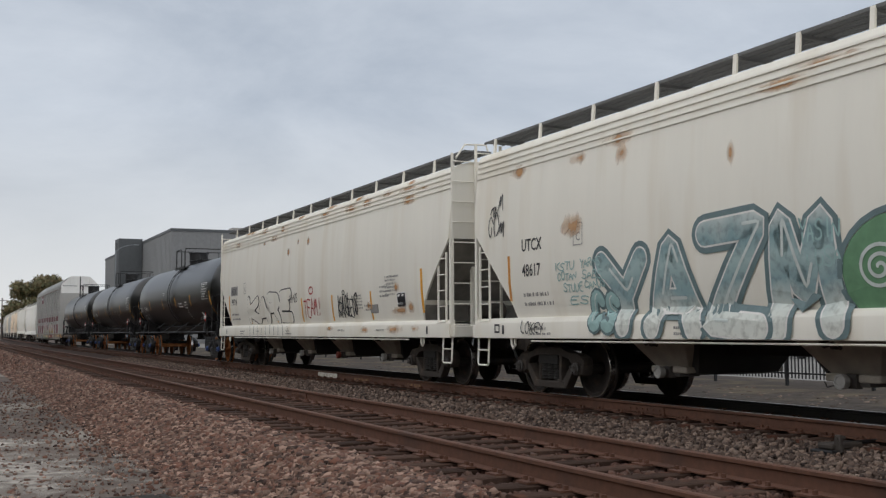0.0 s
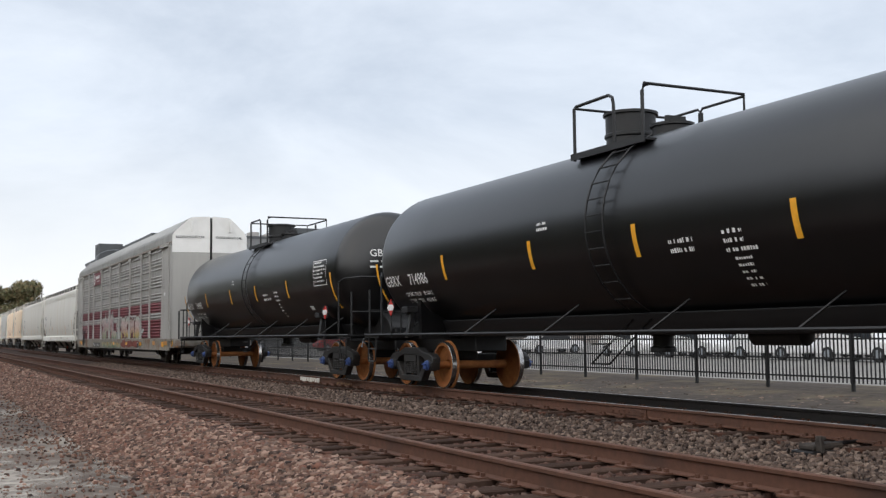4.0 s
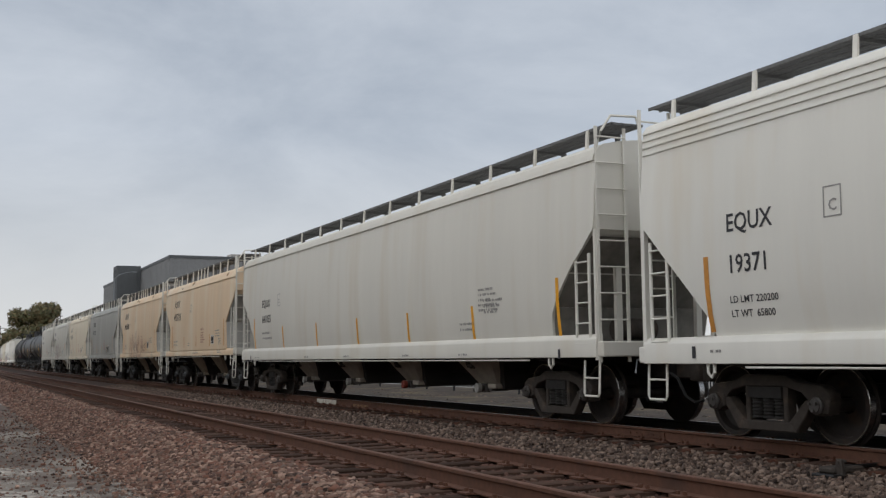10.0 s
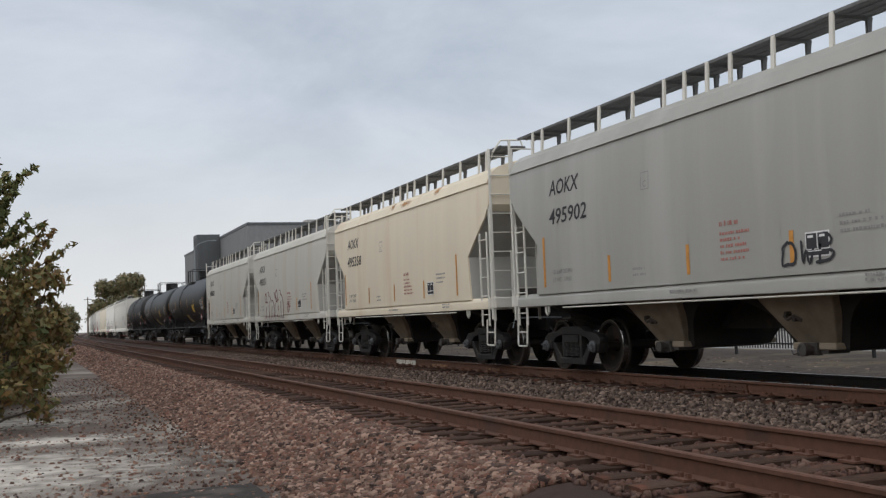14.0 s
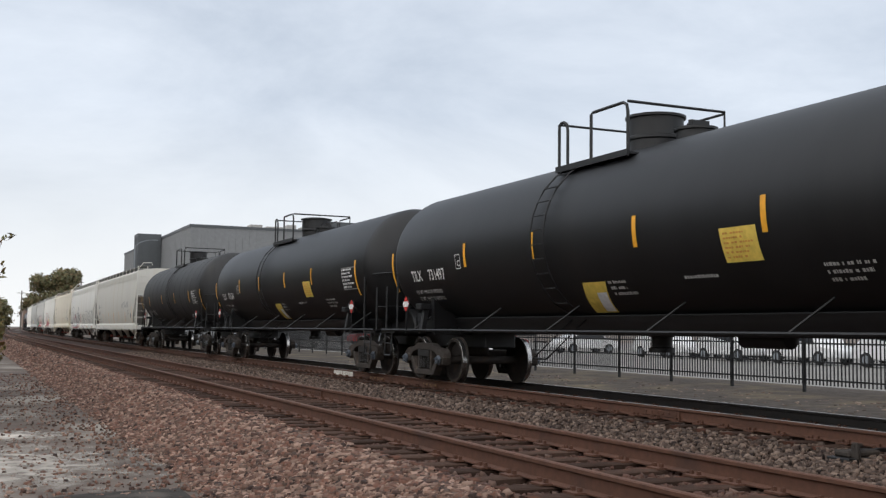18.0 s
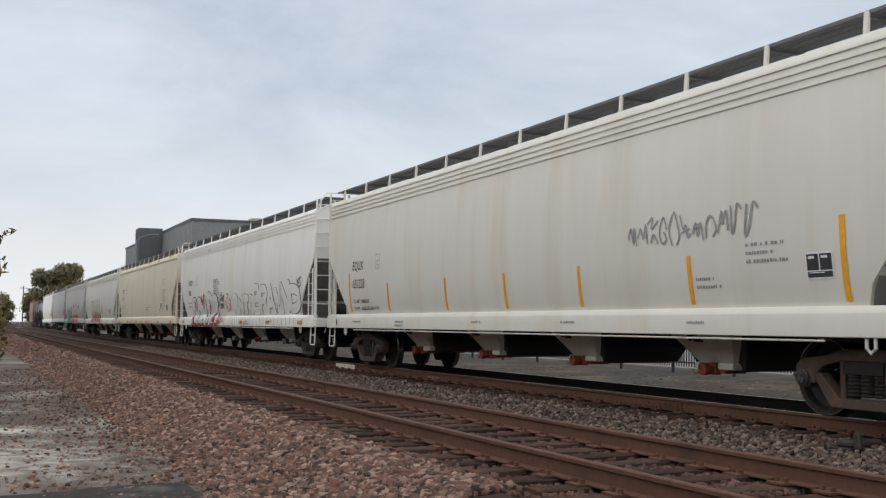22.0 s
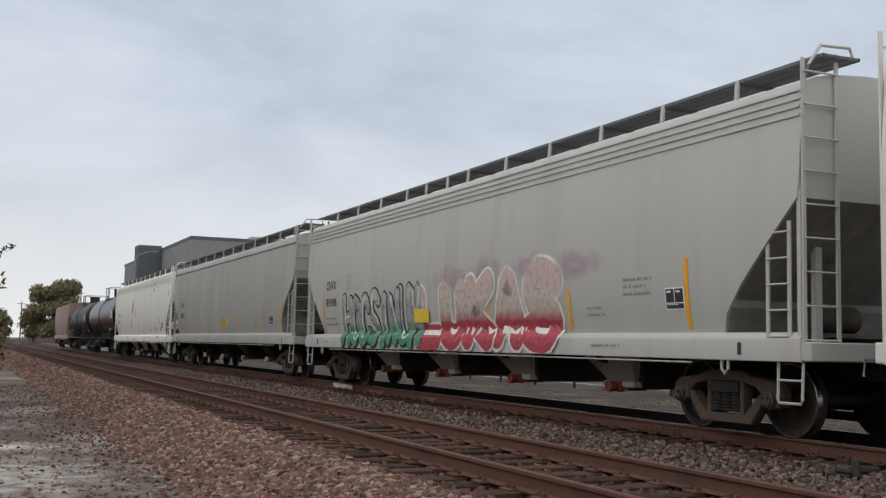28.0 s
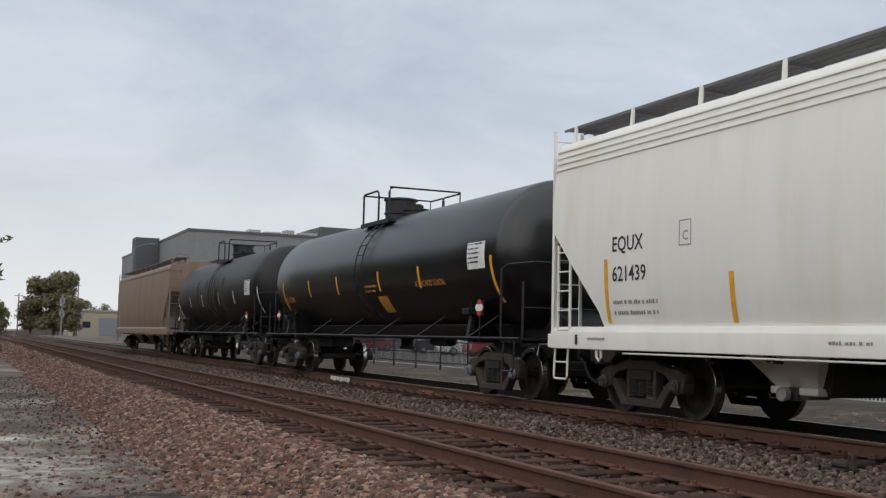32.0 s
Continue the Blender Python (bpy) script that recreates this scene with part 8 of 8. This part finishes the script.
        ring(car, face, 0.52, 2.0, 0.12, 0.08, 0.035, SPRAY["red"], label="small red halo")
        hand_written(car, face, "NLSK", 0.86, 1.46, 0.95, 0.42, SPRAY["red"], 0.032, 105)
        hand_written(car, LOWER(face), "SEVH", 2.02, 1.04, 0.75, 0.24, SPRAY["red"], 0.03, 184)
        throw_up(car, face, "RNTD", -0.35, 1.30, 3.0, 0.70, SPRAY["black"], None, 0.018, 0.27, 103, None, zmin=1.305, label="thin black outlined sprayed letter", stretch=1.05)
        throw_up(car, face, "BRAM", -3.25, 1.30, 3.5, 0.95, SPRAY["black"], None, 0.018, 0.26, 104, None, zmin=1.305, label="tangled black outlined sprayed letter", soft=1, stretch=1.15)
        throw_up(car, face, "ND", -6.5, 1.30, 2.1, 0.95, SPRAY["black"], None, 0.022, 0.28, 187, None, zmin=1.305, label="black outlined sprayed letter", tops=(1.05, 0.92), soft=1, stretch=1.1)
        hand_written(car, SILL, "IIIIIIIII", -0.3, 0.98, 2.9, 0.24, SPRAY["black"], 0.018, 442, "short sprayed ends of black letters", lean=0.0)
        hand_written(car, SILL, "IIIIIIIIIIII", -3.2, 0.98, 5.2, 0.24, SPRAY["black"], 0.02, 443, "short sprayed ends of black letters", lean=0.0)
        hand_written(car, face, "IIE", -4.9, 1.75, 0.6, 0.3, SPRAY["blue"], 0.03, 185)
        hand_written(car, face, "YES", -8.33, 2.06, 0.42, 0.24, SPRAY["black"], 0.035, 186)
        bars(car, face, 2.98, 2.62, 8, M["grey_ink"], 107, 1.12, 0.06, 0.082)
        rust_patch(car, face, e - 5.2, 3.80, 0.8, 0.12, 108)
    if k == 2:
        spread_rust(car, face, e, 6, 480, (3.90, 4.05))
        scrawl(car, face, 6.1, 3.05, 0.75, 0.4, 2, M["grey_ink"], 109, 0.010)
        bars(car, face, -1.14, 1.78, 2, M["rednote"], 110, 1.6, 0.05, 0.12, "warning_print", "small red stencilled lines")
        bars(car, face, -6.31, 3.06, 3, M["grey_ink"], 111, 0.62, 0.05, 0.1)
        bars(car, face, -6.35, 2.56, 6, M["grey_ink"], 115, 1.05, 0.05, 0.1)
        data_panel(car, face, -5.86, 1.69, 0.40, 0.27)
    if k == 3:
        letters(car, "CPCX", face, 8.25, 2.55, 0.2, M["ink"], 0.9)
        letters(car, "814512", face, 8.2, 2.07, 0.2, M["ink"], 0.75)
        bars(car, face, 8.2, 1.85, 2, M["grey_ink"], 112, 0.8, 0.05, 0.1)
        throw_up(car, LOWER(face), "TNRA", 5.1, 0.99, 6.3, 1.66, SPRAY["rose"], faded("spray_red_base", [(0.42, 0.10, 0.11), (0.46, 0.15, 0.16), (0.60, 0.56, 0.52), (0.62, 0.60, 0.55)], 1.25, 2.0, 1.0, 0.5), 0.03, 0.44, 113, None, label="tall red outlined sprayed letter", soft=1, stretch=1.05)
        hand_written(car, face, "SKL", 5.95, 1.75, 0.7, 0.6, SPRAY["rose"], 0.03, 114)
        plate(car, lambda z: face(z) - 0.03, -0.25, 1.58, 0.7, 0.29, M["notice"], "yellow_label", "yellow rectangular notice")
        bars(car, face, -1.36, 2.12, 7, M["grey_ink"], 118, 1.3, 0.05, 0.085)
        data_panel(car, face, -6.39, 1.57, 0.48, 0.32)
    if k == 4:
        throw_up(car, LOWER(face), "HOCSINUM", 6.38, 0.97, 4.95, 1.32, SPRAY["black"], faded("spray_grey_fade", [(0.085, 0.27, 0.17), (0.10, 0.28, 0.18), (0.36, 0.36, 0.35), (0.30, 0.29, 0.28), (0.46, 0.45, 0.43)], 1.10, 2.1, 1.0, 0.35), 0.042, 0.27, 121, SPRAY["white"], tops=(0.94, 0.94, 0.96, 1.0, 0.97, 0.98, 1.0, 1.06), label="grey sprayed letter with a green foot and thick black contour", stretch=1.18)
        MIST = stain_mat("pink_mist", (0.50, 0.36, 0.42), 0.55, 3.0)
        for q in range(4):
            rust_patch(car, face, 1.2 - 1.6 * q, 1.95, 2.2, 0.75, 126 + q, MIST, "graffiti_mist", "thin pink sprayed mist")
        throw_up(car, LOWER(face), "LUKAS", 1.62, 0.97, 5.8, 1.40, SPRAY["white"], faded("spray_rose_fade", [(0.40, 0.05, 0.07), (0.42, 0.06, 0.08), (0.40, 0.05, 0.07), (0.50, 0.42, 0.36), (0.52, 0.45, 0.40), (0.55, 0.42, 0.38)], 1.05, 2.1, 1.0, 0.2), 0.055, 0.52, 123, None, tops=(0.93, 0.95, 1.02, 1.06, 1.08), label="red and beige sprayed letter with wide white contour", stretch=1.12)
        plate(car, lambda z: face(z) - 0.034, 1.8, 1.5, 0.78, 0.28, M["notice"], "yellow_label", "yellow rectangular notice")
    if k == 5:
        plate(car, face, -0.43, 1.58, 0.75, 0.28, M["notice"], "yellow_label", "yellow rectangular notice")
        bars(car, lambda z: face(z) - 0.006, -0.50, 1.78, 3, M["ink"], 131, 0.6, 0.05, 0.075, "label_print")
    if k == 6:
        for q, (a, b, c, d) in enumerate(((2.5, 2.1, 0.8, 1.3), (2.7, 1.65, 0.5, 0.6), (1.0, 1.9, 0.2, 1.2), (-4.45, 3.62, 0.7, 0.32), (-4.5, 3.35, 0.55, 0.3), (-5.5, 3.42, 0.25, 0.34), (-9.0, 3.0, 0.24, 0.4), (-6.9, 1.42, 0.6, 0.3), (-6.2, 1.1, 0.9, 0.16), (-9.3, 3.5, 0.2, 0.6))):
            rust_patch(car, LOWER(face), a, b, c, d, 140 + q)
        hand_written(car, face, "Y", 2.05, 1.42, 0.3, 0.45, SPRAY["grey"], 0.025, 144)
        bars(car, face, -3.9, 1.62, 3, M["grey_ink"], 145, 0.3, 0.045, 0.08)
        part("air_reservoir", Geo().lathe([(0.05, -9.05), (0.17, -9.0), (0.20, -8.9), (0.20, -8.1), (0.17, -8.0), (0.05, -7.95)], (-1.12, 0, 1.72), "y", 18).mesh("reservoir"), PAINT["white"], car, "white air reservoir in the end opening", at=(0, -0.75, 0))
    CARS.append(car)

# 24, 25: older black tank cars, 26: the brown hopper at the end
for k in range(2):
    h = half_of(24 + k)
    car, face, cylh = tank_car("black tank car with yellow stencils and an orange label" if k == 0 else "dirty black tank car with brown spill streaks", h, 1.42, 2.62, M["tank"] if k == 0 else M["olddtank"],
                               M["wheel"], M["cap"], M["yellow"] if k == 0 else M["white"], heads=0.85, bands=(6.6, 4.06, 1.67, -1.31, -3.7, -7.1))
    if k == 0:
        letters(car, "UTLX", face, cylh - 0.4, 1.98, 0.17, M["orange"], 0.85)
        letters(car, "647791", face, cylh - 0.95, 1.98, 0.17, M["orange"], 0.85)
        letters(car, "ACETIC ACID GLACIAL", face, -cylh + 3.8, 2.12, 0.12, M["orange"], 0.9)
        plate(car, face, -1.0, 1.62, 0.6, 0.36, M["orange"], "orange_label", "orange square label")
        bars(car, face, -0.3, 2.2, 2, M["orange"], 151, 1.0, 0.06, 0.11)
    else:
        for q in range(4):
            rnd = random.Random(160 + q)
            v, f = ribbon(smooth_loop([(0, 0.9), (0.1, 0.4), (0.05 + rnd.uniform(-.1, .2), -0.2), (0.3, -0.7)], 5, False), 0.35, False)
            part("spill_streak", wrap(v, f, face, 2.6 - q * 1.5, 2.2, "spill_streak", lift=0.004), M["truck"], car, "dull brown spill streak down the tank")
    plate(car, face, -cylh + 1.1, 2.35, 0.75, 0.5, M["white"], "data_panel", "white data panel with fine print")
    bars(car, lambda z: face(z) - 0.006, -cylh + 1.05, 2.8, 5, M["ink"], 152, 0.7, 0.04, 0.085, "panel_print", "fine dark print rows")
    CARS.append(car)
h = half_of(26)
car, face = hopper("rust-brown covered hopper at the end of the train", h, "lipped", PAINT["brown"], 3)
CARS.append(car)
marker = part("end_marker", Geo().lathe([(0.05, 0), (0.12, 0.02), (0.12, 0.3), (0.05, 0.33)], (0, 0, 0), "z", 12).mesh("marker"), M["red"], car, "small end-of-train marker", at=(0.4, h - 0.2, 1.0))


# ---------- what moves ----------
NUDGE = {6: -0.1, 13: 0.3, 15: -0.45, 17: 0.1, 21: 0.15, 22: 0.5, 23: 0.1}      # how far a car sits off the middle of its couplings


def place(i, t):
    k = min(int(t), len(WAY) - 2)
    way = WAY[k] + (WAY[k + 1] - WAY[k]) * (t - k)
    y = (JOINTS[i] + JOINTS[i + 1]) / 2 - way + 0.26 + NUDGE.get(i, 0.0)
    heading = -math.degrees(max(0.0, y - 60.0) / BEND)
    return pose(FAR + shift(y), y, 0, 0, 0, heading)


def motions():
    for i, car in enumerate(CARS):
        walk(car, [(t, place(i, t)) for t in range(0, 33)])
    # all wheels turn alike: one spin, keyed on the first axle and shared by the rest
    first = WHEELSETS[0]
    rows = []
    for k in range(0, 32 * FPS + 1):
        t = k / FPS
        j = min(int(t), len(WAY) - 2)
        way = WAY[j] + (WAY[j + 1] - WAY[j]) * (t - j)
        rows.append((t, pose(0, 0, 0, math.degrees(way / 0.457) % 360, 0, 0)))
    walk(first, rows)
    spin = first.animation_data
    for w in WHEELSETS[1:]:
        w.rotation_mode = "QUATERNION"
        data = w.animation_data_create()
        data.action = spin.action
        data.action_slot = spin.action_slot


motions()
